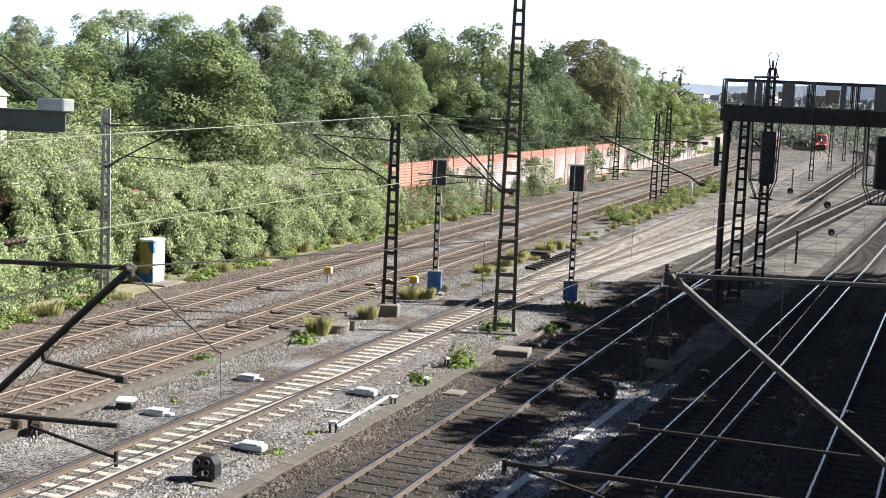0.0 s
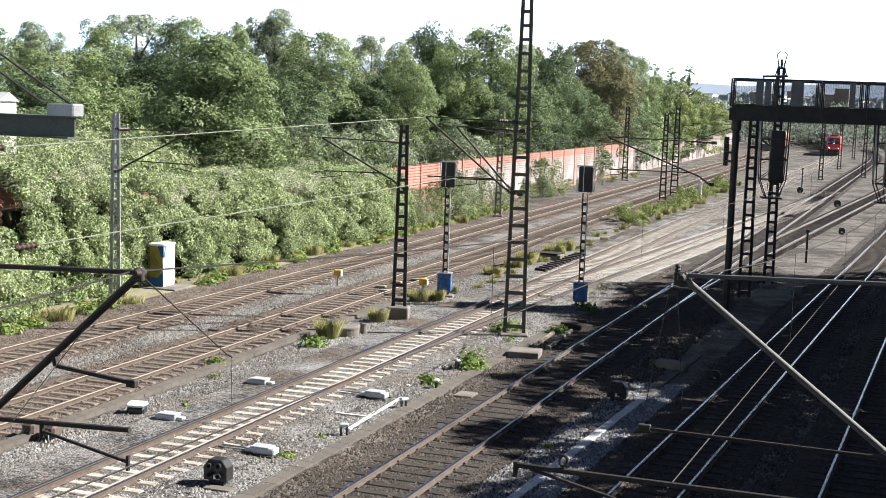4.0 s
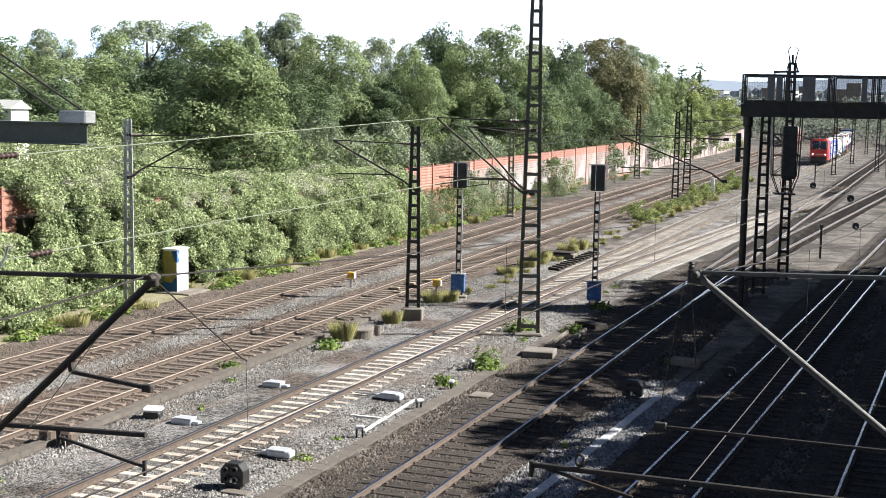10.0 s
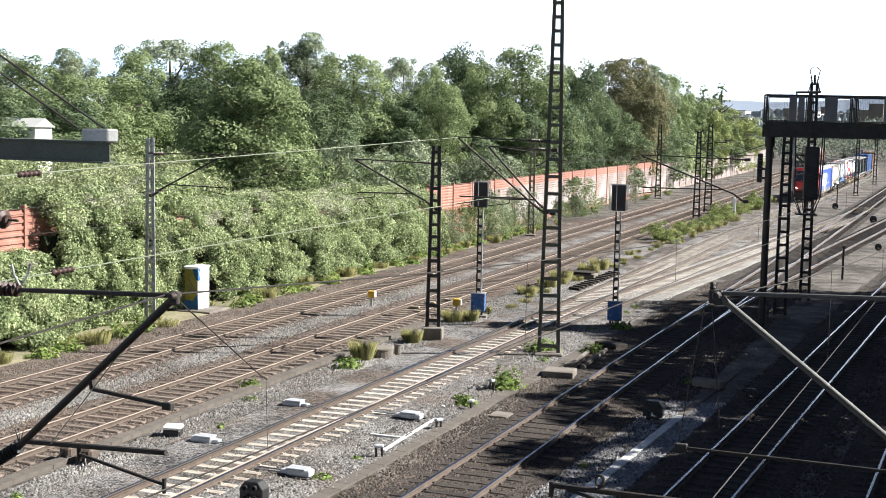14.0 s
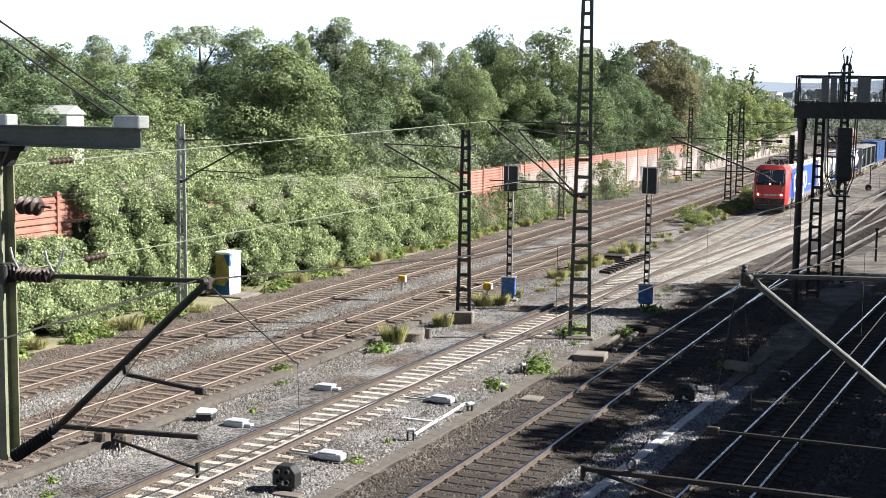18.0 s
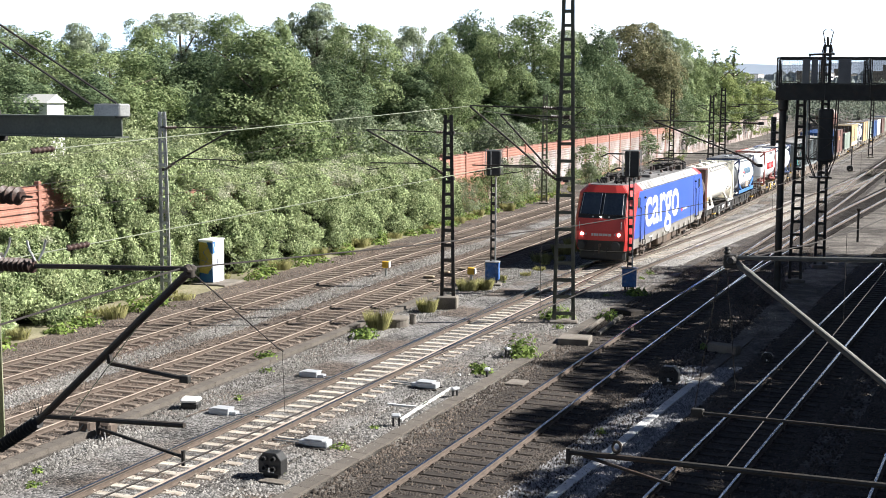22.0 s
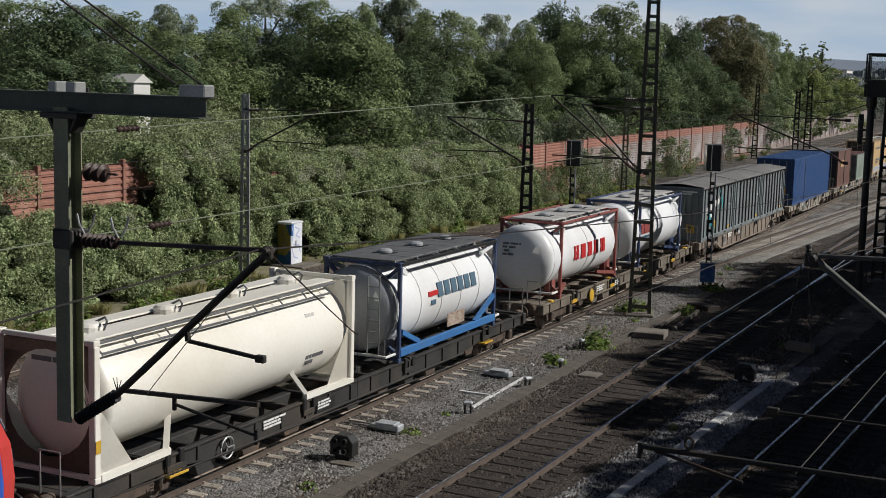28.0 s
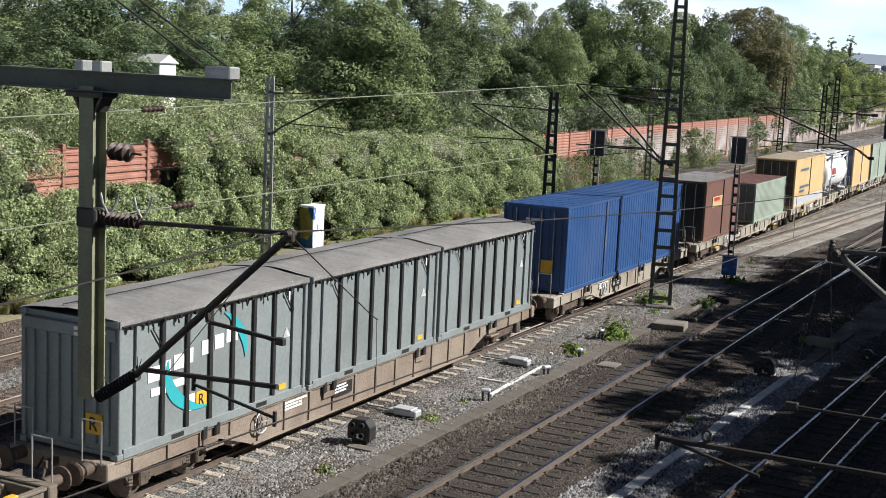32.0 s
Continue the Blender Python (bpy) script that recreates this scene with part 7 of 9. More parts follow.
Y1 = 12.0
M_GREYTUBE = mat("dull_grey_tube", (0.13, 0.13, 0.12), (0.085, 0.085, 0.08), 3, 40, 0.6, metal=0.2)
t = thing("overhead_bracket", turned("K", Y1), "grey tube bracket with clamps over the shaded line", "overhead bracket")
bm = bmesh.new()
tube(bm, (-0.45, 0, 7.5), (3.2, 0, 7.64), 0.022)
part("top_tube", bm, M_GREYTUBE, t)
bm = bmesh.new()
tube(bm, (-0.42, 0, 7.46), (3.2, 0, 4.75), 0.033, n=12)
part("strut", bm, M_GREYTUBE, t, "grey diagonal tube strut")
bm = bmesh.new()
lathe(bm, [(0.03, -0.09), (0.045, -0.06), (0.045, 0.06), (0.03, 0.09)], 10, pose(-0.45, 0, 7.48, 90, 0, 0))
box(bm, -0.53, -0.035, 7.4, -0.4, 0.035, 7.53, 0.012)
lathe(bm, [(0.02, 0), (0.032, 0.02), (0.02, 0.04), (0.032, 0.05), (0.02, 0.07)], 10, Matrix.Translation((-0.5, 0, 7.53)))
part("end_clamp", bm, M_DARKSTEEL, t)
bm = bmesh.new()
tube(bm, (-0.75, 0, 5.98), (3.2, 0, 6.0), 0.017)
box(bm, -0.8, -0.03, 5.94, -0.68, 0.03, 6.02, 0.008)
part("registration_tube", bm, M_DARKSTEEL, t)
bm = bmesh.new()
tube(bm, (-2.05, 0.05, 5.42), (3.2, 0.05, 5.5), 0.03)
tube(bm, (-2.05, 0.05, 5.46), (-2.05, 0.05, 5.3), 0.03)
tube(bm, (-1.9, 0.05, 5.4), (-1.0, 0.05, 5.22), 0.018)
part("registration_tube", bm, M_DARKSTEEL, t)
bm = bmesh.new()
polytube(bm, [(-1.55 + 0.042 * math.cos(math.pi * i / 6), 0.05, 5.53 + 0.055 * math.sin(math.pi * i / 6)) for i in range(12)], 0.016, 6, True)
part("eye_ring", bm, M_DARKSTEEL, t)
bm = bmesh.new()
tube(bm, (-0.5, 0, 7.4), (-0.4, 0.1, 6.2), 0.005, n=5)
tube(bm, (-0.56, 0, 7.4), (-1.05, 1.2, 5.7), 0.005, n=5)
part("jumper_wire", bm, M_WIREDK, t)
p = on("K", Y1, 3.3)
lattice_mast(p.x, p.y, 9.0, 0.5, 0.4, "dark steel mast beside the shaded line", HB, 0.2)


def overhead_line(k, supports, zc, zm, wire, label, lat=0.0, r=0.009):
    """Contact wire, sagging messenger and droppers from support to support."""
    t = thing("overhead_line", Matrix.Identity(4), label, "overhead wire", "overhead wires")
    bm = bmesh.new()
    tube(bm, on(k, supports[0], lat, zc), on(k, supports[-1], lat, zc), r, n=5)
    part("contact_wire", bm, wire, t)
    bm = bmesh.new()
    pts = []
    for a, b in zip(supports, supports[1:]):
        n = 12
        pts += [on(k, a + (b - a) * i / n, lat, zm - (zm - zc) * 0.62 * 4 * (i / n) * (1 - i / n)) for i in range(n)]
    polytube(bm, pts, r, 5)
    part("messenger_wire", bm, wire, t)
    for a, b in zip(supports, supports[1:]):
        n = 7
        for i in range(1, n):
            u = i / n
            y = a + (b - a) * u
            bm = bmesh.new()
            tube(bm, on(k, y, lat, zc), on(k, y, lat, zm - (zm - zc) * 0.62 * 4 * u * (1 - u)), r * 0.5, n=4)
            part("dropper", bm, wire, t)
    return t


overhead_line("M", [-45, 11.5, 70, 130, 190], 5.66, 7.45, M_WIREDK, "dark copper contact and messenger wire", -0.1)
overhead_line("K", [12.0, 70, 130], 5.4, 7.45, M_WIREDK, "dark copper contact and messenger wire", -0.5, 0.008)
overhead_line("A", [-10, 54.4, 128, 190, 260], 5.75, 7.3, M_WIREDK, "thin dark contact and messenger wire", 0.0, 0.008)
overhead_line("B", [-6, 54.9, 105, 170, 240], 5.75, 7.5, M_WIREDK, "thin dark contact and messenger wire", 0.1, 0.007)
overhead_line("N", [63, 131, 200, 270], 5.75, 7.5, M_WIREDK, "thin dark contact and messenger wire", 0.0, 0.008)
# bare wires with strain insulators that run up to the tall mast
for (lat, z0, z1, nm) in ((-1.15, 7.25, 8.38, 1), (-0.3, 5.75, 5.95, 2)):
    t = thing("feeder_wire", Matrix.Identity(4), "pale green copper wire with a brown strain insulator", "overhead wire", "overhead wires")
    bm = bmesh.new()
    tube(bm, on("T", -5, lat, z0 - 0.4), on("T", 51.0, lat, z1), 0.013, n=6)
    if nm == 2:
        tube(bm, on("T", 51.0, lat, z1), on("T", 190.0, 0.0, 5.75), 0.011, n=6)
    part("wire", bm, M_WIRE, t)
    q0, q1 = on("T", 26.9, lat, 0), on("T", 27.6, lat, 0)
    f = lambda y: z0 - 0.4 + (z1 - z0 + 0.4) * (y + 5) / 56.0
    bm = bmesh.new()
    insulator(bm, (q0.x, q0.y, f(26.9)), (q1.x, q1.y, f(27.6)), 0.07, 5)
    part("insulator", bm, M_INSUL, t, "brown ribbed strain insulator")
t = thing("feeder_wire", Matrix.Identity(4), "thin dark messenger wire beyond the tall mast", "overhead wire", "overhead wires")
bm = bmesh.new()
pts = [on("T", 51.0 + 80 * i / 10, -0.6 + 0.4 * i / 10, 8.2 - 3.2 * (i / 10) * (1 - i / 10) * 1.6 - 0.8 * i / 10) for i in range(11)]
for a, b in zip(pts, pts[1:]):
    tube(bm, a, b, 0.01, n=5, caps=False)
part("wire", bm, M_WIREDK, t)


# ---- light signals on short posts ----
M_SIGBLUE = mat("blue_sprayed_box", (0.04, 0.15, 0.42), (0.025, 0.07, 0.2), 6, 30, 0.5, dirt=(0.35, 0.4, 0.45), dirt_amount=0.5)


def light_signal(x, y, h, label):
    t = thing("light_signal", pose(x, y, 0, 0, 0, HB * 0.4), label, "railway signal", "light signals")
    for s in (-1, 1):
        bm = bmesh.new()
        box(bm, s * 0.1 - 0.03, -0.06, 0.1, s * 0.1 + 0.03, 0.06, h - 1.2, 0.006)
        part("post_leg", bm, M_DARKSTEEL if s < 0 else M_GALV, t)
    z = 1.3
    while z < h - 1.3:
        bm = bmesh.new()
        box(bm, -0.12, -0.055, z - 0.07, 0.12, 0.055, z + 0.07)
        part("batten", bm, M_DARKSTEEL, t)
        z += 0.42
    bm = bmesh.new()
    box(bm, -0.32, -0.12, h - 1.15, 0.32, 0.14, h, 0.04)
    part("signal_head", bm, M_BLACK, t, "black signal back board")
    bars_at = [((x0, 0.15, h - 1.1), (x0, 0.15, h + 0.02)) for x0 in (-0.42, 0.4)] + [((-0.42, 0.15, zz), (0.42, 0.15, zz)) for zz in (h - 1.1, h - 0.5, h + 0.02)]
    bars_at += [((x0, -0.26, h - 1.1), (x0, -0.26, h + 0.02)) for x0 in (-0.36, -0.1, 0.36)] + [((-0.36, -0.26, h + 0.02), (0.36, -0.26, h + 0.02)), ((0.2, 0.16, h - 1.2), (0.36, 0.16, h))]
    for a, b in bars_at:
        part("cage_bar", tube(bmesh.new(), a, b, 0.016, n=6), M_GALV, t)
    bm = bmesh.new()
    box(bm, -0.34, -0.2, 0.28, 0.3, 0.2, 1.12, 0.03)
    part("relay_box", bm, M_SIGBLUE, t, "relay box sprayed blue")
    bm = bmesh.new()
    box(bm, -0.38, -0.24, 1.1, 0.34, 0.24, 1.15, 0.02)
    part("box_lid", bm, M_GALV, t)
    bm = bmesh.new()
    box(bm, -0.4, -0.3, -0.2, 0.4, 0.3, 0.12, 0.03)
    part("footing", bm, M_CONC, t)
    bm = bmesh.new()
    for x0 in (-0.2, 0.15):
        tube(bm, (x0, 0, 0.1), (x0, 0, 0.3), 0.05, n=8)
    part("box_foot", bm, M_BLACK, t)
    return t


light_signal(0.75, 59.6, 6.25, "black light signal on a slim post with a blue box")
light_signal(6.85, 57.8, 6.35, "black light signal on a slim post beside the turnout")

# ---- signal bridge ----
t = thing("signal_bridge", pose(13.5, 58.4, 0, 0, 0, -8), "dark steel signal bridge with railed walkway across the lines", "signal bridge")
M_BOARD = mat("grey_back_board", (0.2, 0.2, 0.2), (0.14, 0.14, 0.14), 2, 20, 0.7)
GB, GT, GR, GL = 8.62, 9.28, 10.46, 30.0
bm = bmesh.new()
tube(bm, (0.05, 0, 0), (0.05, 0, GB - 0.3), 0.155, n=18)
part("column", bm, M_DARKSTEEL, t, "round dark steel column")
bm = bmesh.new()
lathe(bm, [(0.155, GB - 0.5), (0.22, GB - 0.42), (0.22, GB)], 18, Matrix.Translation((0.05, 0, 0)))
part("column_head", bm, M_DARKSTEEL, t)
bm = bmesh.new()
tube(bm, (GL - 0.5, 0, 0), (GL - 0.5, 0, GB), 0.155, n=18)
part("column", bm, M_DARKSTEEL, t)
for q in (-0.62, 0.62):
    bm = bmesh.new()
    box(bm, -0.25, q - 0.02, GB, GL, q + 0.02, GT)
    for z in (GB, GT):
        box(bm, -0.25, q - 0.11, z - 0.02, GL, q + 0.11, z + 0.02)
    part("girder", bm, M_DARKSTEEL, t)
bm = bmesh.new()
box(bm, -0.25, -0.6, GT - 0.12, GL, 0.6, GT - 0.06)
part("walkway", bm, M_CATWALK, t)
PITCH = 1.9
wires_v, wires_f = [], []
for g in range(44):
    # fine mesh of thin round wires, as square bars
    if g < 19:
        z = 0.06 + g * 0.055
        lo, hi = (0.06, -0.002, z - 0.002), (PITCH - 0.06, 0.002, z + 0.002)
    else:
        x = 0.08 + (g - 19) * 0.072
        lo, hi = (x - 0.002, -0.002, 0.06), (x + 0.002, 0.002, 1.08)
    o = len(wires_v)
    wires_v += [(x, y, z) for x in (lo[0], hi[0]) for y in (lo[1], hi[1]) for z in (lo[2], hi[2])]
    wires_f += [(o, o + 1, o + 3, o + 2), (o + 4, o + 6, o + 7, o + 5), (o, o + 4, o + 5, o + 1), (o + 2, o + 3, o + 7, o + 6), (o, o + 2, o + 6, o + 4), (o + 1, o + 5, o + 7, o + 3)]
ob = raw("mesh_panel", wires_v, wires_f, M_DARKSTEEL)
mesh_panel = ob.data
bpy.data.objects.remove(ob)
bm = bmesh.new()
for zz in (0.05, 1.1):
    box(bm, 0.05, -0.015, zz - 0.02, PITCH - 0.05, 0.015, zz + 0.02)
for xx in (0.07, PITCH - 0.07):
    box(bm, xx - 0.02, -0.014, 0.05, xx + 0.02, 0.014, 1.1)
panel_frame = mesh_of(bm, "panel_frame", [M_DARKSTEEL])
bm = bmesh.new()
box(bm, -0.035, -0.03, 0.0, 0.035, 0.03, GR - GT, 0.005)
rail_post = mesh_of(bm, "rail_post", [M_DARKSTEEL])
for q in (-0.66, 0.66):
    for i in range(int(GL / PITCH) + 1):
        for nm, data in (("rail_post", rail_post), ("panel_frame", panel_frame), ("mesh_panel", mesh_panel)):
            if nm != "rail_post" and (i + 1) * PITCH > GL:
                continue
            ob = new(nm, data)
            ob.parent = t
            ob.matrix_basis = pose(-0.2 + i * PITCH, q, GT)
    bm = bmesh.new()
    box(bm, -0.22, q - 0.03, GR - 0.03, GL, q + 0.03, GR + 0.02)
    part("hand_rail", bm, M_DARKSTEEL, t)
# web stiffeners on the girder
for i in range(15):
    bm = bmesh.new()
    box(bm, 1.75 + i * PITCH - 0.02, -0.7, GB + 0.02, 1.75 + i * PITCH + 0.02, -0.64, GT - 0.02)
    part("stiffener", bm, M_DARKSTEEL, t)
bm = bmesh.new()
box(bm, -0.24, -0.66, GR - 0.02, -0.19, 0.66, GR + 0.02)
box(bm, -0.24, -0.66, GT + 0.5, -0.19, 0.66, GT + 0.54)
part("end_rail", bm, M_DARKSTEEL, t)
for x0, x1 in ((0.75, 1.05), (1.13, 1.4), (2.25, 2.8), (4.75, 5.0), (6.2, 6.8), (7.2, 7.9)):
    bm = bmesh.new()
    box(bm, x0, -0.7, GT + 0.05, x1, -0.66, GR - 0.06, 0.008)
    part("back_board", bm, M_BOARD, t, "grey back board")
bm = bmesh.new()
tube(bm, (1.15, 0.3, GT), (1.15, 0.3, GR + 0.14), 0.03)
tube(bm, (1.1, 0.3, GR + 0.14), (2.2, 0.3, GR + 0.18), 0.045)
tube(bm, (1.7, 0.3, GT), (1.7, 0.3, GR + 0.14), 0.03)
part("signal_lifting_rail", bm, M_DARKSTEEL, t)
for x0 in (1.75, 6.75, 13.0):
    bm = bmesh.new()
    box(bm, x0 - 0.16, -0.2, GB - 2.75, x0 + 0.46, 0.25, GB - 0.4, 0.05)
    sig = part("hanging_signal", bm, M_BLACK, t, "black hanging signal head in a steel cage")
    cage = []
    for q in (-0.35, 0.4):
        for sx in (-0.62, 0.62):
            cage += [((sx, GB), (sx * 0.9, GB - 2.6), 0.03, q), ((sx * 0.9, GB - 2.6), (sx * 0.4, GB - 3.4), 0.025, q)]
        cage += [((-0.58, z), (0.58, z), 0.02, q) for z in (GB - 0.8, GB - 1.7, GB - 2.6)]
        cage += [((-0.58, GB - 0.8), (0.58, GB - 1.7), 0.018, q), ((0.58, GB - 1.7), (-0.58, GB - 2.6), 0.018, q)]
    for (xa, za), (xb, zb), rr, q in cage:
        bm = bmesh.new()
        tube(bm, (x0 + xa, q, za), (x0 + xb, q, zb), rr, n=6)
        part("cage_bar", bm, M_DARKSTEEL, sig)
    bm = bmesh.new()
    box(bm, x0 - 0.45, -0.4, GB - 3.45, x0 + 0.45, 0.45, GB - 3.38, 0.01)
    for i in range(5):
        bar(bm, (x0 - 0.5 + i * 0.25, -0.42, GB - 2.7), (x0 - 0.3 + i * 0.15, -0.42, GB - 3.4), 0.05, 0.02)
    part("cage_floor", bm, M_DARKSTEEL, sig)
    bm = bmesh.new()
    box(bm, x0 - 0.7, -0.3, GB - 2.4, x0 - 0.64, -0.24, GB, 0.01)
    part("cable_duct", bm, M_GALV, sig)
bm = bmesh.new()
box(bm, -0.42, 0.2, 6.55, -0.2, 0.5, 7.85, 0.03)
side = part("side_signal", bm, M_BLACK, t, "slim black signal head beside the column")
for z in (6.85, 7.25, 7.6):
    bm = bmesh.new()
    lathe(bm, [(0.09, 0), (0.1, 0.16), (0.08, 0.16), (0.06, 0.02)], 10, pose(-0.31, 0.2, z, 90, 0, 0))
    part("lens_hood", bm, M_BLACK, side)
bm = bmesh.new()
box(bm, -0.24, 0.3, 7.1, 0.0, 0.36, 7.2)
box(bm, -0.24, 0.3, 6.7, 0.0, 0.36, 6.8)
part("bracket", bm, M_DARKSTEEL, t)
# horned top on the mast behind
t = thing("mast_top", pose(17.6, 66.7, 0), "dark horned isolator head on the mast", "isolator")
bm = bmesh.new()
tube(bm, (0, 0, 11.2), (0, 0, 11.7), 0.06)
box(bm, -0.2, -0.06, 11.2, 0.2, 0.06, 11.3, 0.01)
part("head_bar", bm, M_DARKSTEEL, t)
for s in (-1, 1):
    bm = bmesh.new()
    insulator(bm, (s * 0.13, 0, 11.3), (s * 0.19, 0, 11.65), 0.05, 4)
    part("insulator", bm, M_INSUL, t)
    bm = bmesh.new()
    tube(bm, (s * 0.19, 0, 11.65), (s * 0.26, 0, 11.95), 0.022, n=6)
    tube(bm, (s * 0.26, 0, 11.95), (s * 0.1, 0, 12.1), 0.02, n=6)
    tube(bm, (s * 0.19, 0, 11.25), (s * 0.3, 0, 10.8), 0.028, n=6)
    part("horn", bm, M_DARKSTEEL, t)

# ---- things on the ground ----
# cable ducts with concrete lids
def duct(k, y0, y1, lat, w, z, label, white_to=None, step=0.5):
    t = thing("cable_duct", Matrix.Identity(4), label, "cable duct", "cable ducts", "structure")
    bm = bmesh.new()
    box(bm, -w / 2 + 0.03, 0, -0.2, w / 2 - 0.03, step * 0.994, 0.0, 0.004)
    plain = mesh_of(bm, "lid", [M_DUCT])
    bm = bmesh.new()
    box(bm, -w / 2 + 0.03, 0, -0.2, w / 2 - 0.03, step * 0.975, 0.0, 0.01)
    white = mesh_of(bm, "lid", [M_WHITELID])
    rng = random.Random(int(y0 * 7 + lat))
    y = y0
    while y < y1:
        ob = new("lid", white if white_to and y < white_to else plain)
        ob.parent = t
        ob.matrix_basis = turned(k, y, lat + rng.uniform(-0.006, 0.006), z + rng.uniform(-0.003, 0.003), rng.uniform(-0.15, 0.15))
        y += step * math.cos(heading(k))
    return t


M_DUCT = mat("stained_duct_concrete", (0.13, 0.114, 0.098), (0.072, 0.062, 0.053), 1.2, 30, 0.95, dirt=(0.06, 0.05, 0.042), dirt_amount=0.6, bump=0.3, obj_random=0.12)
M_WHITELID = mat("white_painted_lid", (0.68, 0.68, 0.67), (0.5, 0.5, 0.5), 2, 30, 0.8, dirt=(0.25, 0.23, 0.21), dirt_amount=0.5, obj_random=0.08)
duct("N", 16, 55, -2.7, 0.46, 0.05, "weathered concrete cable duct between the lines")
duct("A", 14, 57, 1.85, 0.42, 0.13, "raised weathered concrete cable duct along the track")
duct("M", 15, 46, -2.72, 0.33, 0.06, "concrete cable duct with white-painted lids", 38.8)

# trackside cabinet with spray paint
M_CABWHITE = mat("cool_white_cabinet_paint", (0.8, 0.82, 0.86), (0.7, 0.72, 0.77), 2, 20, 0.5, dirt=(0.5, 0.5, 0.5), dirt_amount=0.2)
M_SPRAYL = mat("pale_lilac_spray_paint", (0.36, 0.42, 0.68), (0.48, 0.54, 0.76), 5, 30, 0.5)
t = thing("trackside_cabinet", pose(-12.35, 59.75, 0, 0, 0, -19.6), "white trackside cabinet with blue and yellow spray paint", "cabinet")
bm = bmesh.new()
box(bm, -0.36, -0.5, 0.1, 0.36, 0.5, 2.02, 0.02)
part("body", bm, M_CABWHITE, t)
bm = bmesh.new()
box(bm, -0.4, -0.54, 2.02, 0.4, 0.54, 2.09, 0.02)
part("lid", bm, M_CABWHITE, t)
bm = bmesh.new()
box(bm, -0.7, -0.9, -0.2, 1.2, 0.9, 0.1, 0.03)
part("plinth", bm, M_CONC, t, "pale concrete plinth")
M_SPRAYB = mat("blue_spray_paint", (0.04, 0.12, 0.4), (0.03, 0.2, 0.4), 5, 30, 0.5)
M_SPRAYY = mat("ochre_spray_paint", (0.42, 0.32, 0.06), (0.5, 0.42, 0.12), 5, 30, 0.5)
for mm, pts in ((M_SPRAYY, ((-0.36, 0.55), (0.1, 0.5), (0.33, 0.9), (0.3, 1.4), (0.05, 1.95), (-0.36, 1.98))), (M_SPRAYB, ((-0.36, 0.12), (0.36, 0.12), (0.34, 0.85), (0.05, 0.5), (-0.36, 0.56))), (M_SPRAYB, ((0.05, 1.98), (0.35, 1.98), (0.35, 1.45), (0.2, 1.5)))):
    bm = bmesh.new()
    bm.faces.new([bm.verts.new((x, -0.506, z)) for x, z in pts])
    bmesh.ops.solidify(bm, geom=bm.faces[:], thickness=0.003)
    part("spray_paint", bm, mm, t)
bm = bmesh.new()
for a, b in (((-0.2, 0.8), (0.1, 1.2)), ((0.1, 1.2), (-0.15, 1.5)), ((-0.15, 1.5), (0.15, 1.8)), ((-0.25, 1.15), (0.2, 1.0))):
    bar(bm, (a[0], -0.512, a[1]), (b[0], -0.512, b[1]), 0.05, 0.006)
part("spray_paint", bm, M_SPRAYB, t)
# faded scribbles on the sunlit side
for pts in (((-0.46, 1.92), (-0.3, 1.55), (-0.42, 1.2)), ((-0.2, 1.85), (0.25, 1.7), (-0.1, 1.45), (0.3, 1.3)), ((-0.3, 1.05), (0.2, 0.95), (0.32, 0.6)), ((-0.44, 0.9), (-0.25, 0.45), (0.1, 0.35))):
    bm = bmesh.new()
    for a, b in zip(pts, pts[1:]):
        bar(bm, (0.363, a[0], a[1]), (0.363, b[0], b[1]), 0.006, 0.06)
    part("spray_paint", bm, M_SPRAYL, t, "faded lilac scribble")
bm = bmesh.new()
box(bm, 0.36, -0.49, 1.45, 0.364, -0.3, 2.0)
part("spray_paint", bm, M_SPRAYB, t)
bm = bmesh.new()
box(bm, 0.36, -0.12, 0.95, 0.385, -0.06, 1.2, 0.005)
part("handle", bm, M_GALV, t)


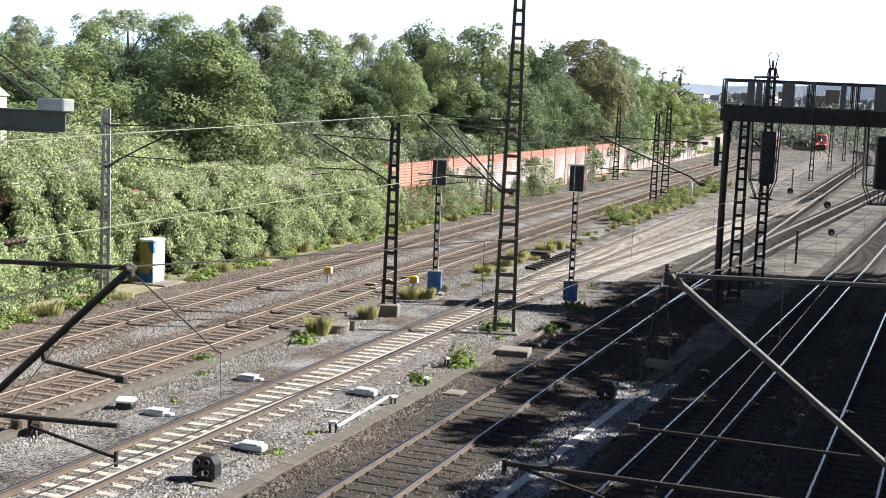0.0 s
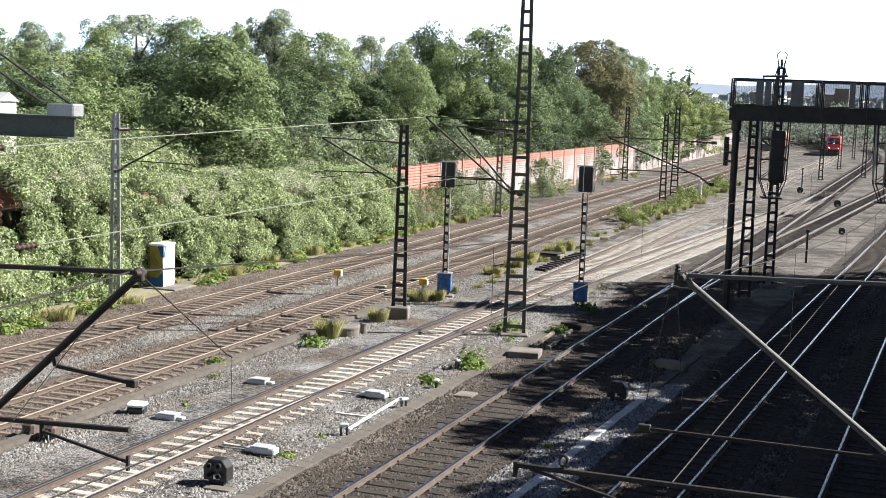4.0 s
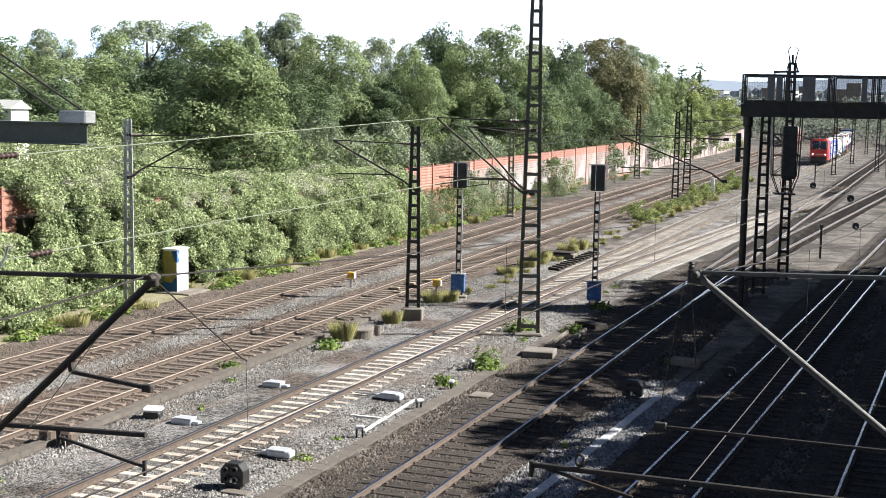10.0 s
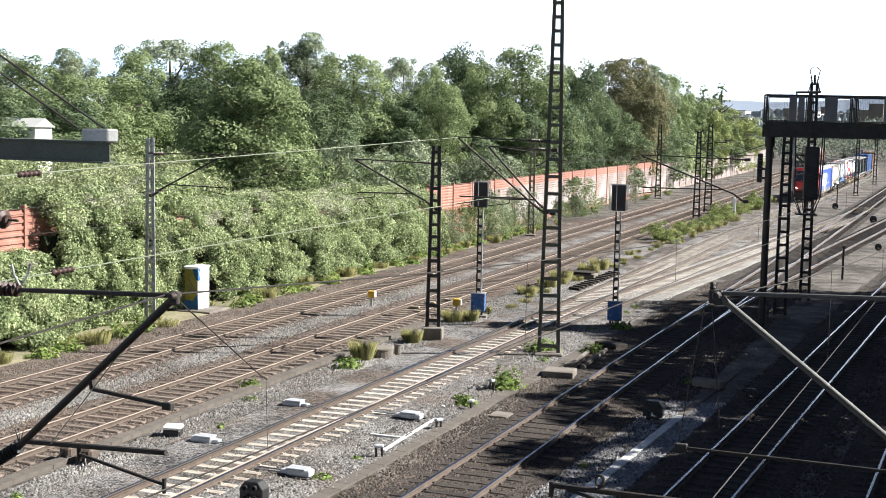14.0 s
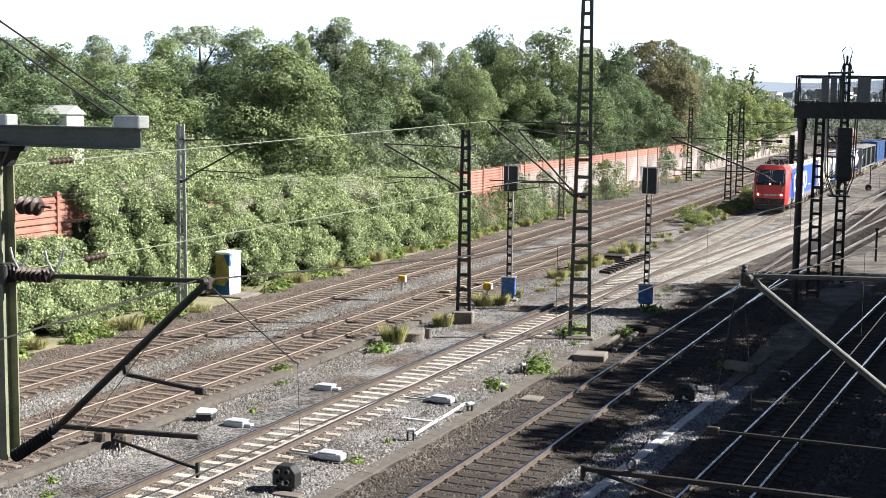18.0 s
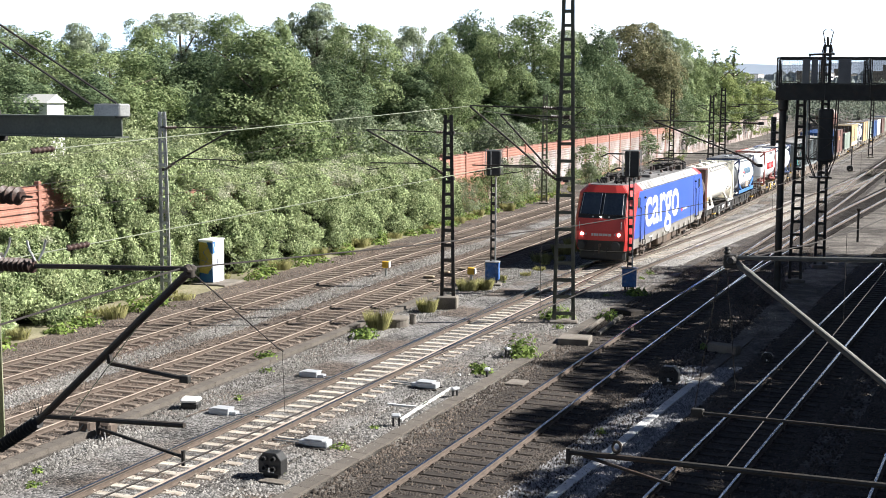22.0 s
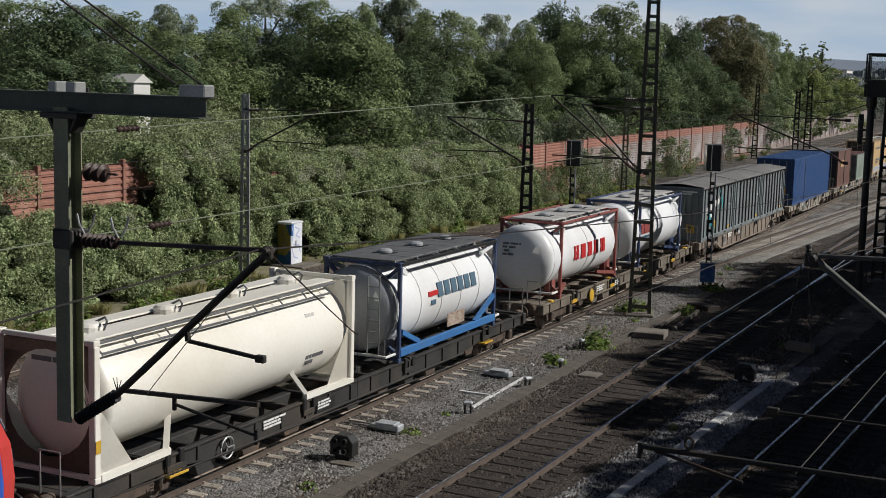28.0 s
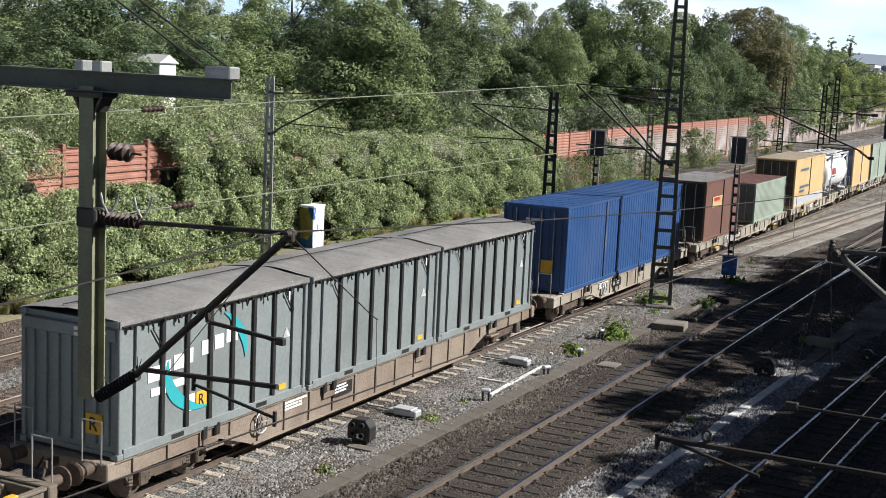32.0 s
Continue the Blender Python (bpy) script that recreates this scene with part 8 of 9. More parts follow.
def dwarf_signal(x, y, s, rot, label):
    t = thing("dwarf_signal", pose(x, y, 0, 0, 0, rot) @ Matrix.Diagonal((s, s, s, 1)), label, "dwarf signal", "dwarf signals")
    bm = bmesh.new()
    pts = [(-0.3, 0.12), (0.3, 0.12), (0.3, 0.45), (0.17, 0.62), (-0.17, 0.62), (-0.3, 0.45)]
    a = [bm.verts.new((x, -0.16, z)) for x, z in pts]
    b = [bm.verts.new((x, 0.16, z)) for x, z in pts]
    bm.faces.new(a)
    bm.faces.new(b[::-1])
    for i in range(6):
        bm.faces.new((a[i], a[(i + 1) % 6], b[(i + 1) % 6], b[i]))
    bmesh.ops.recalc_face_normals(bm, faces=bm.faces)
    bmesh.ops.bevel(bm, geom=bm.edges[:], offset=0.015, segments=1, affect="EDGES")
    part("housing", bm, M_BLACK, t)
    for x0, z0 in ((-0.12, 0.48), (0.12, 0.5), (-0.1, 0.28), (0.12, 0.26)):
        bm = bmesh.new()
        lathe(bm, [(0.055, 0), (0.065, 0.1), (0.05, 0.1), (0.04, 0.02)], 10, pose(x0, -0.16, z0, 90, 0, 0))
        part("lens_hood", bm, M_BLACK, t)
    bars("number_bars", t, M_LETTER, pose(-0.04, -0.168, 0.16, 90, 0, 0), [[0.06, 0.08]], 0.11, 0.03)
    bm = bmesh.new()
    box(bm, -0.2, -0.12, -0.1, 0.2, 0.12, 0.14, 0.01)
    part("stand", bm, M_BLACK, t)
    bm = bmesh.new()
    box(bm, -0.1, -0.55, -0.1, 0.6, -0.25, 0.06, 0.01)
    part("base_slab", bm, M_CONC, t)
    return t


dwarf_signal(-4.75, 29.5, 1.0, -20, "small black dwarf signal beside the white sleepers")
dwarf_signal(5.95, 39.4, 1.0, -20, "small black dwarf signal in the shade")
dwarf_signal(39.5, 125.9, 1.1, -20, "small distant black dwarf signal")
dwarf_signal(31.1, 97.6, 0.8, -20, "small distant black dwarf signal")
dwarf_signal(41.5, 146.0, 1.1, -20, "small distant black dwarf signal")
dwarf_signal(9.7, 42.8, 0.6, -20, "small black dwarf signal in the shade")


def point_machine(k, y, lat, rot, label, col=None):
    t = thing("point_machine", turned(k, y, lat, 0, rot) @ Matrix.Diagonal((0.8, 0.8, 0.8, 1)), label, "point machine", "point machines")
    bm = bmesh.new()
    box(bm, -0.4, -0.21, 0.05, 0.4, 0.21, 0.26, 0.03)
    part("housing", bm, M_LIGHTGREY, t)
    bm = bmesh.new()
    box(bm, -0.42, -0.23, 0.262, 0.25, 0.23, 0.3, 0.015)
    part("lid", bm, M_LIGHTGREY, t)
    bm = bmesh.new()
    box(bm, -0.66, -0.13, 0.06, -0.4, 0.13, 0.2, 0.02)
    part("motor", bm, M_LIGHTGREY, t)
    bm = bmesh.new()
    tube(bm, (-1.6, 0.08, 0.13), (-0.6, 0.08, 0.13), 0.025)
    tube(bm, (-1.6, -0.08, 0.1), (-0.6, -0.08, 0.1), 0.02)
    part("throw_rod", bm, M_GALV, t)
    bm = bmesh.new()
    for q in (-0.3, 0.3):
        box(bm, -0.5, q - 0.05, -0.1, 0.45, q + 0.05, 0.05)
    part("bearer", bm, M_SLEEPER_WOOD, t)
    return t


point_machine("T", 32.9, 2.25, 0, "grey cast point machine beside the turnout")
point_machine("T", 39.5, 2.3, 0, "grey cast point machine beside the turnout")
point_machine("T", 34.6, -1.75, 180, "pale grey point machine beside the cable duct")
point_machine("T", 39.4, -1.7, 180, "grey point machine with a bent cable")
for lat, y, L, ang in ((3.05, 36.9, 2.2, 3), (2.5, 41.4, 0.1, 0), (3.0, 38.6, 2.4, 2)):
    t = thing("white_channel", turned("T", y, lat, 0.03, ang), "white-painted steel channel on the ballast", "steel channel", "steel channels")
    bm = bmesh.new()
    box(bm, -0.05, -L / 2, -0.03, 0.05, L / 2, 0.03, 0.008)
    part("channel", bm, M_WHITELID, t)
t = thing("white_channel", turned("T", 37.3, 2.55, 0.03, 90), "white-painted steel channel on the ballast", "steel channel", "steel channels")
bm = bmesh.new()
box(bm, -0.05, -0.55, -0.03, 0.05, 0.55, 0.03, 0.008)
part("channel", bm, M_WHITELID, t)

for i, (x, y, h) in enumerate(((-2.15, 34.2, 0.32), (-0.62, 37.6, 0.28), (0.35, 40.3, 0.28), (1.05, 43.3, 0.34))):
    t = thing("marker_peg", pose(x, y, 0, 0, 0, i * 40), "short dark peg with a pale cap", "marker peg", "marker pegs")
    bm = bmesh.new()
    for s in (-1, 1):
        box(bm, s * 0.08 - 0.025, -0.03, -0.1, s * 0.08 + 0.025, 0.03, h, 0.005)
    part("leg", bm, M_BLACK, t)
    bm = bmesh.new()
    box(bm, -0.13, -0.09, h - 0.06, 0.13, 0.09, h + 0.03, 0.03)
    part("cap", bm, M_LIGHTGREY, t, "pale grey cap")

for x, y, h in ((-4.4, 62.3, 0.75), (-0.25, 59.9, 0.8)):
    t = thing("axle_counter_box", pose(x, y, 0, 0, 0, -20), "yellow trackside connection box on a stalk", "connection box", "yellow boxes")
    bm = bmesh.new()
    box(bm, -0.17, -0.12, h - 0.32, 0.17, 0.12, h, 0.03)
    part("box_body", bm, M_YELLOW, t)
    bm = bmesh.new()
    box(bm, 0.17, -0.11, h - 0.3, 0.21, 0.11, h - 0.02, 0.01)
    part("box_cover", bm, M_WHITE, t)
    bm = bmesh.new()
    tube(bm, (0, 0, -0.1), (0, 0, h - 0.3), 0.06)
    part("stalk", bm, M_GALV, t)
for i, (y, lat) in enumerate(((61.5, -0.2), (63.2, -0.1), (64.5, 0.4), (60.4, 0.45))):
    t = thing("track_magnet", turned("A", y, lat, 0.07), "pale beige magnet housing lying in the track", "track magnet", "track magnets")
    bm = bmesh.new()
    box(bm, -0.25, -0.11, 0, 0.25, 0.11, 0.1, 0.03)
    part("housing", bm, M_BEIGE, t)

t = thing("manhole_ring", pose(-3.1, 49.0, 0), "round concrete manhole ring with lid", "manhole")
bm = bmesh.new()
lathe(bm, [(0.5, -0.2), (0.5, 0.28), (0.52, 0.3), (0.52, 0.36), (0.46, 0.38), (0.05, 0.39)], 22)
part("ring", bm, M_CONC, t)
t = thing("stub_pipe", pose(-2.45, 49.4, 0), "short grey concrete stub pipe", "pipe")
bm = bmesh.new()
lathe(bm, [(0.13, -0.2), (0.13, 0.4), (0.15, 0.4), (0.15, 0.44), (0.1, 0.44)], 14)
part("pipe", bm, M_CONC, t)

t = thing("concrete_slab", turned("N", 45.3, -2.0, 0, 8), "brown concrete slab beside the duct", "slab", "slabs")
bm = bmesh.new()
box(bm, -0.55, -0.5, -0.1, 0.55, 0.5, 0.24, 0.02)
part("slab", bm, M_CONC, t)
for i in range(2):
    t = thing("ground_pipe", turned("N", 48.6, -2.25 + i * 0.55, 0.09, 3), "pale concrete pipe lying on the ground", "pipe", "ground pipes")
    bm = bmesh.new()
    tube(bm, (0, -2.0, 0), (0, 2.0, 0), 0.09, n=10)
    part("pipe", bm, M_CONC, t)
t = thing("concrete_slab", turned("N", 51.6, -1.9, 0, 60), "rusty brown slab over the pipes", "slab", "slabs")
bm = bmesh.new()
box(bm, -0.35, -0.6, -0.1, 0.35, 0.6, 0.2, 0.02)
part("slab", bm, M_SLEEPER_WOOD, t)
t = thing("concrete_slab", turned("N", 38.8, -1.75, 0, 0), "pale slab in the gravel", "slab", "slabs")
bm = bmesh.new()
box(bm, -0.3, -0.35, -0.1, 0.3, 0.35, 0.07, 0.02)
part("slab", bm, M_CONC, t)
t = thing("cable_drum_box", turned("M", 43.3, -3.0, 0, 75), "long grey box in the shade", "box")
bm = bmesh.new()
box(bm, -0.2, -0.55, 0, 0.2, 0.55, 0.32, 0.04)
part("body", bm, M_CONC, t)

t = thing("spare_rail", pose(3.6, 71.0, 0.12), "rusty spare rail lying beside the track", "rail")
bm = bmesh.new()
sweep(bm, RAIL, [(0, 0, 0.0), (4.2, 9.2, 0.0)])
part("rail", bm, M_RUST, t)
for u in (0.1, 0.5, 0.9):
    bm = bmesh.new()
    box(bm, 4.2 * u - 0.3, 9.2 * u - 0.1, -0.2, 4.2 * u + 0.3, 9.2 * u + 0.1, 0.0, 0.01)
    part("bearer", bm, M_SLEEPER_WOOD, t)
t = thing("concrete_block", pose(6.9, 75.6, 0, 0, 0, -20), "low concrete duct head among dry weeds", "block")
bm = bmesh.new()
box(bm, -0.9, -0.5, -0.1, 0.9, 0.5, 0.32, 0.03)
part("block", bm, M_CONC, t)
bm = bmesh.new()
box(bm, -0.95, -0.55, 0.32, 0.75, 0.55, 0.42, 0.02)
part("cover", bm, M_SLEEPER_WOOD, t)
for i in range(12):
    t = thing("old_sleeper", turned("T", 69.4 + i * 0.72, -1.75, 0.12, 62), "short dark old sleeper stacked beside the track", "sleeper", "old sleepers")
    bm = bmesh.new()
    box(bm, -0.11, -0.4, -0.12, 0.11, 0.4, 0.05, 0.02)
    part("timber", bm, M_SLEEPER_WOOD, t)

for x, y, h, m_, lab in ((22.8, 78.0, 1.9, M_DARKSTEEL, "slim dark post beside the track"), (26.9, 130.1, 1.8, M_WHITE, "white kilometre post in the weeds"), (43.5, 152.5, 2.4, M_DARKSTEEL, "slim dark post with a small head")):
    t = thing("track_post", pose(x, y, 0), lab, "post", "track posts")
    bm = bmesh.new()
    box(bm, -0.06, -0.04, -0.2, 0.06, 0.04, h, 0.008) if m_ is M_DARKSTEEL else box(bm, -0.18, -0.08, -0.2, 0.18, 0.08, h, 0.03)
    part("post", bm, m_, t)
    bm = bmesh.new()
    box(bm, -0.12, -0.06, h, 0.12, 0.06, h + 0.15, 0.02)
    part("head", bm, m_, t)

t = thing("impedance_bond", pose(-9.9, 33.0, 0, 0, 0, -20), "brown rusted track bond with black cables", "track bond")
for s in (-1, 1):
    bm = bmesh.new()
    box(bm, s * 0.32 - 0.18, -0.2, 0.08, s * 0.32 + 0.18, 0.2, 0.4, 0.06)
    part("bond_case", bm, M_RUST, t)
    bm = bmesh.new()
    tube(bm, (s * 0.32, -0.2, 0.3), (s * 0.55, -0.45, -0.05), 0.03)
    tube(bm, (s * 0.2, -0.2, 0.2), (s * 0.2, -0.4, -0.05), 0.03)
    part("leg", bm, M_BLACK, t)
t = thing("cable_box", turned("T", 34.9, -2.95, 0, 15), "small white capped cable box", "cable box")
bm = bmesh.new()
box(bm, -0.25, -0.18, 0, 0.25, 0.18, 0.2, 0.04)
part("box_body", bm, M_BLACK, t)
bm = bmesh.new()
box(bm, -0.28, -0.22, 0.2, 0.28, 0.22, 0.33, 0.06)
part("cap", bm, M_WHITE, t)
# loose cables in loops over the ballast
for i, pts in enumerate((((-8.0, 34.8), (-6.9, 37.0), (-6.0, 38.6), (-5.4, 39.3)), ((-9.4, 44.5), (-8.0, 45.6), (-6.6, 46.2), (-5.2, 47.4), (-3.8, 48.3)), ((-11.0, 48.0), (-9.6, 50.0), (-8.1, 50.6)))):
    t = thing("loose_cable", Matrix.Identity(4), "dark loose cable lying on the ballast", "cable", "loose cables")
    bm = bmesh.new()
    line = []
    for (a, b), (c, d) in zip(pts, pts[1:]):
        line += [(a + (c - a) * k / 4, b + (d - b) * k / 4 + 0.12 * math.sin(k * 1.6 + i), 0.05) for k in range(4)]
    polytube(bm, line + [(*pts[-1], 0.05)], 0.018, 5)
    part("cable", bm, M_RUST if i == 0 else M_BLACK, t)


# ---- weeds and low plants ----
def weed(x, y, h, r, n, leaf, size, label, seed, grass=False):
    rng = np.random.default_rng(seed)
    t = thing("grass_tuft" if grass else "weed_plant", pose(x, y, 0), label, "plant", "weeds")
    if grass:
        n = int(n * 1.9)
        a = rng.uniform(0, 2 * math.pi, n)
        q = r * rng.uniform(0, 1, n) ** 0.6
        base = np.stack([q * np.cos(a) * 0.6, q * np.sin(a) * 0.6, np.zeros(n)], 1)
        hh = h * rng.uniform(0.5, 1.0, n)
        tip = base + np.stack([np.cos(a) * hh * 0.35, np.sin(a) * hh * 0.35, hh], 1) + rng.normal(0, 0.04, (n, 3))
        w = np.stack([-np.sin(a), np.cos(a), np.zeros(n)], 1) * 0.009
        mid = (base + tip) / 2 + np.array([0, 0, 0.05])
        v = np.stack([base - w, base + w, mid + w * 0.8, tip, mid - w * 0.8], 1).reshape(-1, 3)
        f = np.arange(5 * n).reshape(n, 5)
    else:
        d = rng.normal(0, 1, (n, 3))
        d /= np.linalg.norm(d, axis=1)[:, None]
        d[:, 2] = np.abs(d[:, 2])
        lump = 1 + 0.3 * np.sin(3 * d[:, 0] * 2 + seed) * np.cos(4 * d[:, 1] + seed)
        p = d * np.array([r, r, h]) * (rng.uniform(0.45, 1.0, n) * lump)[:, None]
        v, f = leaves_at(rng, p, d + np.array([0, 0, 0.5]), size)
    raw("foliage", v, f, leaf, t)
    bm = bmesh.new()
    for i in range(5):
        a = i * 1.256
        tube(bm, (0, 0, -0.03), (r * 0.5 * math.cos(a), r * 0.5 * math.sin(a), h * 0.6), 0.012, 0.004, 5)
    part("stem", bm, M_BARK, t)
    return t


M_DRYGRASS = leaf_mat("dry_grass", (0.17, 0.17, 0.06), (0.44, 0.42, 0.2), 2)
M_WEED = leaf_mat("weed_leaves", (0.05, 0.09, 0.025), (0.27, 0.36, 0.1), 2)
for i, (x, y, h, r, n) in enumerate(((1.55, 43.6, 0.75, 0.62, 420), (3.2, 50.9, 0.55, 0.75, 420), (-4.1, 46.6, 0.45, 0.55, 260), (7.1, 57.2, 0.35, 0.55, 260), (0.15, 40.9, 0.35, 0.4, 160), (-7.0, 42.8, 0.3, 0.45, 140), (5.2, 50.9, 0.4, 0.5, 200))):
    weed(x, y, h, r, n, M_WEED, 0.075, "leafy bright green weed growing in the ballast", 300 + i)
for i, (x, y, h, r, n) in enumerate(((-3.7, 48.3, 0.8, 0.6, 420), (-2.0, 52.3, 0.6, 0.55, 300), (-0.4, 58.0, 0.6, 0.7, 320), (0.4, 58.3, 0.6, 0.5, 240), (4.7, 71.2, 0.6, 0.8, 320), (5.6, 74.0, 0.7, 0.9, 360), (7.6, 78.2, 0.7, 0.9, 360), (3.4, 68.0, 0.5, 0.8, 300), (8.5, 80.5, 0.8, 0.8, 300))):
    weed(x, y, h, r, n, M_DRYGRASS, 0.1, "yellowing tuft of tall grass between the tracks", 330 + i, True)
rw = random.Random(9)
for i in range(34):
    y = 60 + i * 1.9
    p = on("T", y, -3.1 + rw.uniform(-0.7, 0.6))
    weed(p.x, p.y, rw.uniform(0.2, 0.5), rw.uniform(0.3, 0.6), 110, M_DRYGRASS, 0.1, "dry grass tuft between the tracks", 400 + i, True)
for i in range(22):
    y = 27 + rw.uniform(0, 42)
    k, lat = rw.choice((("A", 2.7), ("A", 3.3), ("N", -3.4), ("N", 2.2), ("T", 2.6), ("A", -2.3)))
    p = on(k, y, lat + rw.uniform(-0.4, 0.4))
    weed(p.x, p.y, rw.uniform(0.1, 0.25), rw.uniform(0.15, 0.35), 60, M_WEED, 0.05, "small green weed in the ballast", 460 + i)
for i in range(60):
    p = on("B", 34 + i * 1.4, -3.5 + rw.uniform(-0.7, 0.3))
    if abs(p.y - 58.5) > 2.0:
        weed(p.x, p.y, rw.uniform(0.15, 0.4), rw.uniform(0.3, 0.6), 120, M_DRYGRASS, 0.08, "dry grass tuft on the verge", 600 + i, True)
# verge of dry grass and leaves under the hedge
for i in range(46):
    y = 40 + i * 1.55
    p = on("B", y, -3.3 + rw.uniform(-0.6, 0.5))
    if abs(p.y - 58.5) < 2.6:
        continue
    weed(p.x, p.y, rw.uniform(0.3, 0.7), rw.uniform(0.5, 0.9), 170, M_DRYGRASS if i % 3 == 0 else M_WEED, 0.09, "rough grass verge under the hedge", 500 + i, i % 3 == 0)
# yellow-green shrubs on the strip between the lines farther out
for i in range(34):
    y = 99 + i * 1.7 + rw.uniform(-1.2, 1.2)
    p = on("T", y, -4.2 + rw.uniform(-1.0, 1.0))
    plant_tree(K_YOUNG, p.x, p.y, rw.choice((0.25, 0.35, 0.45, 0.55, 0.65)) * rw.uniform(0.8, 1.2), i * 67, "sunny yellow-green shrub between the lines", rw.uniform(0.7, 1.2), 0, "bush")
    weed(p.x + rw.uniform(-1.5, 1.5), p.y + rw.uniform(-1, 1), rw.uniform(0.3, 0.8), rw.uniform(0.4, 0.9), 90, M_DRYGRASS, 0.1, "tall dry grass between the lines", 700 + i, True)
for i in range(13):
    y = 88.5 + i * 3.0
    p = on("B", y, -4.9 + rw.uniform(-0.6, 0.5))
    plant_tree((K_BUSHG, K_BUSH, K_BUSHG)[i % 3], p.x, p.y, rw.uniform(0.45, 0.75) * (1 if i < 6 else 0.6), i * 91, "leafy green bush at the foot of the wall", rw.uniform(0.9, 1.15), 0, "bush")
for i in range(9):
    y = 124 + i * 6
    p = on("B", y, -4.6 + rw.uniform(-0.6, 0.4))
    plant_tree(K_YOUNG if i % 2 else K_BUSH, p.x, p.y, rw.uniform(0.22, 0.42), i * 47, "green shrub at the foot of the wall", 1.2, 0, "bush")

# ---- land behind the wall ----
M_MEADOW = mat("rough_meadow", (0.22, 0.26, 0.1), (0.13, 0.16, 0.06), 0.12, 2.5, 0.95, bump=0.5)
bm = bmesh.new()
a, b = on("B", 10, WALL_LAT - 0.3), on("B", 420, WALL_LAT - 0.3)
bm.faces.new([bm.verts.new(q) for q in ((a.x, a.y, 0.05), (b.x, b.y, 0.05), (-60, 900, 0.05), (-700, 900, 0.05), (-700, -50, 0.05))])
bmesh.ops.recalc_face_normals(bm, faces=bm.faces)
tagged(part("meadow", bm, M_MEADOW), "rough green meadow behind the barrier", "meadow", kind="structure")
rb = random.Random(21)
for i in range(60):
    az, d = radians(rb.uniform(-27, 6)), 0
    d = rb.uniform(74, 104) + max(0, math.degrees(az) + 12) * 2.6
    x, y = d * math.sin(az), d * math.cos(az)
    if x > line_x("B", y) + WALL_LAT - 4 or abs(math.degrees(az) + 19.3) < 2.2:
        continue
    plant_tree(rb.choice((K_BUSH, K_BUSHG, K_BUSH, K_YOUNG)), x, y, rb.uniform(0.7, 1.35), i * 71, "wild bush on the land behind the wall", rb.uniform(0.8, 1.2), 0, "bush")

M_PLASTER = mat("white_plaster", (0.75, 0.74, 0.71), (0.66, 0.65, 0.62), 0.5, 8, 0.9)
M_ROOFT = mat("brown_roof_tiles", (0.22, 0.12, 0.09), (0.16, 0.09, 0.07), 0.6, 8, 0.9)


def house(x, y, w, d, h, rot, label, roof=None):
    t = thing("house", pose(x, y, 0, 0, 0, rot), label, "house", "far houses")
    bm = bmesh.new()
    box(bm, -w / 2, -d / 2, 0, w / 2, d / 2, h)
    part("wall", bm, M_PLASTER, t)
    bm = bmesh.new()
    e = min(0.4, d * 0.1)
    vs = [bm.verts.new(q) for q in ((-w / 2 - e, -d / 2 - e, h), (w / 2 + e, -d / 2 - e, h), (w / 2 + e, d / 2 + e, h), (-w / 2 - e, d / 2 + e, h), (-w / 2 - e, 0, h + d * 0.4), (w / 2 + e, 0, h + d * 0.4))]
    for f in ((0, 1, 5, 4), (2, 3, 4, 5), (1, 2, 5), (3, 0, 4), (0, 3, 2, 1)):
        bm.faces.new([vs[i] for i in f])
    bmesh.ops.recalc_face_normals(bm, faces=bm.faces)
    part("roof", bm, roof or M_ROOFT, t)
    n = max(2, int(w / 3))
    for st in range(max(1, int(h / 3))):
        for i in range(n):
            bm = bmesh.new()
            xx = -w / 2 + (i + 0.5) * w / n
            box(bm, xx - 0.5, -d / 2 - 0.03, 0.9 + st * 2.9, xx + 0.5, -d / 2 + 0.02, 2.2 + st * 2.9)
            part("window", bm, M_GLASS, t)
    return t


for az, d, w, dd, h, rot, lab in ((-18.95, 103, 5, 1.6, 7.9, 149, "small white gabled house among trees"), (-22.3, 108, 1.8, 3.2, 7.7, 22, "low white-walled house with a dark roof among trees"), (-26.6, 175, 12, 9, 6, 15, "far house with a brown roof"), (-27.5, 120, 10, 6, 3.0, 5, "low pale shed behind the wall")):
    a = radians(az)
    house(d * math.sin(a), d * math.cos(a), w, dd, h, rot, lab, M_PLASTER if h > 7.8 else M_CATWALK if h > 7 else None)
# far town: pale blocks beyond the yard
rh = random.Random(4)
for i in range(40):
    az, d = radians(rh.uniform(10.5, 25)), rh.uniform(1100, 1900)
    h = 9 + d * rh.uniform(0.004, 0.012) + (7 if i % 6 == 0 else 0)
    t = thing("town_building", pose(d * math.sin(az), d * math.cos(az), 0, 0, 0, 50 + rh.uniform(-15, 15)), "distant pale flat-roofed town building", "building", "far town")
    w = rh.uniform(8, 20)
    bm = bmesh.new()
    box(bm, -w / 2, -6, 0, w / 2, 6, h)
    part("wall", bm, M_PLASTER if i % 3 else M_CONC, t)
    bm = bmesh.new()
    box(bm, -w / 2 - 0.3, -6.3, h, w / 2 + 0.3, 6.3, h + 0.6)
    part("roof", bm, M_CONC, t)
    for st in range(int(h / 3)):
        bm = bmesh.new()
        box(bm, -w / 2 + 1, -6.06, 1 + st * 3, w / 2 - 1, -5.9, 2.3 + st * 3)
        part("window", bm, M_GLASS, t)
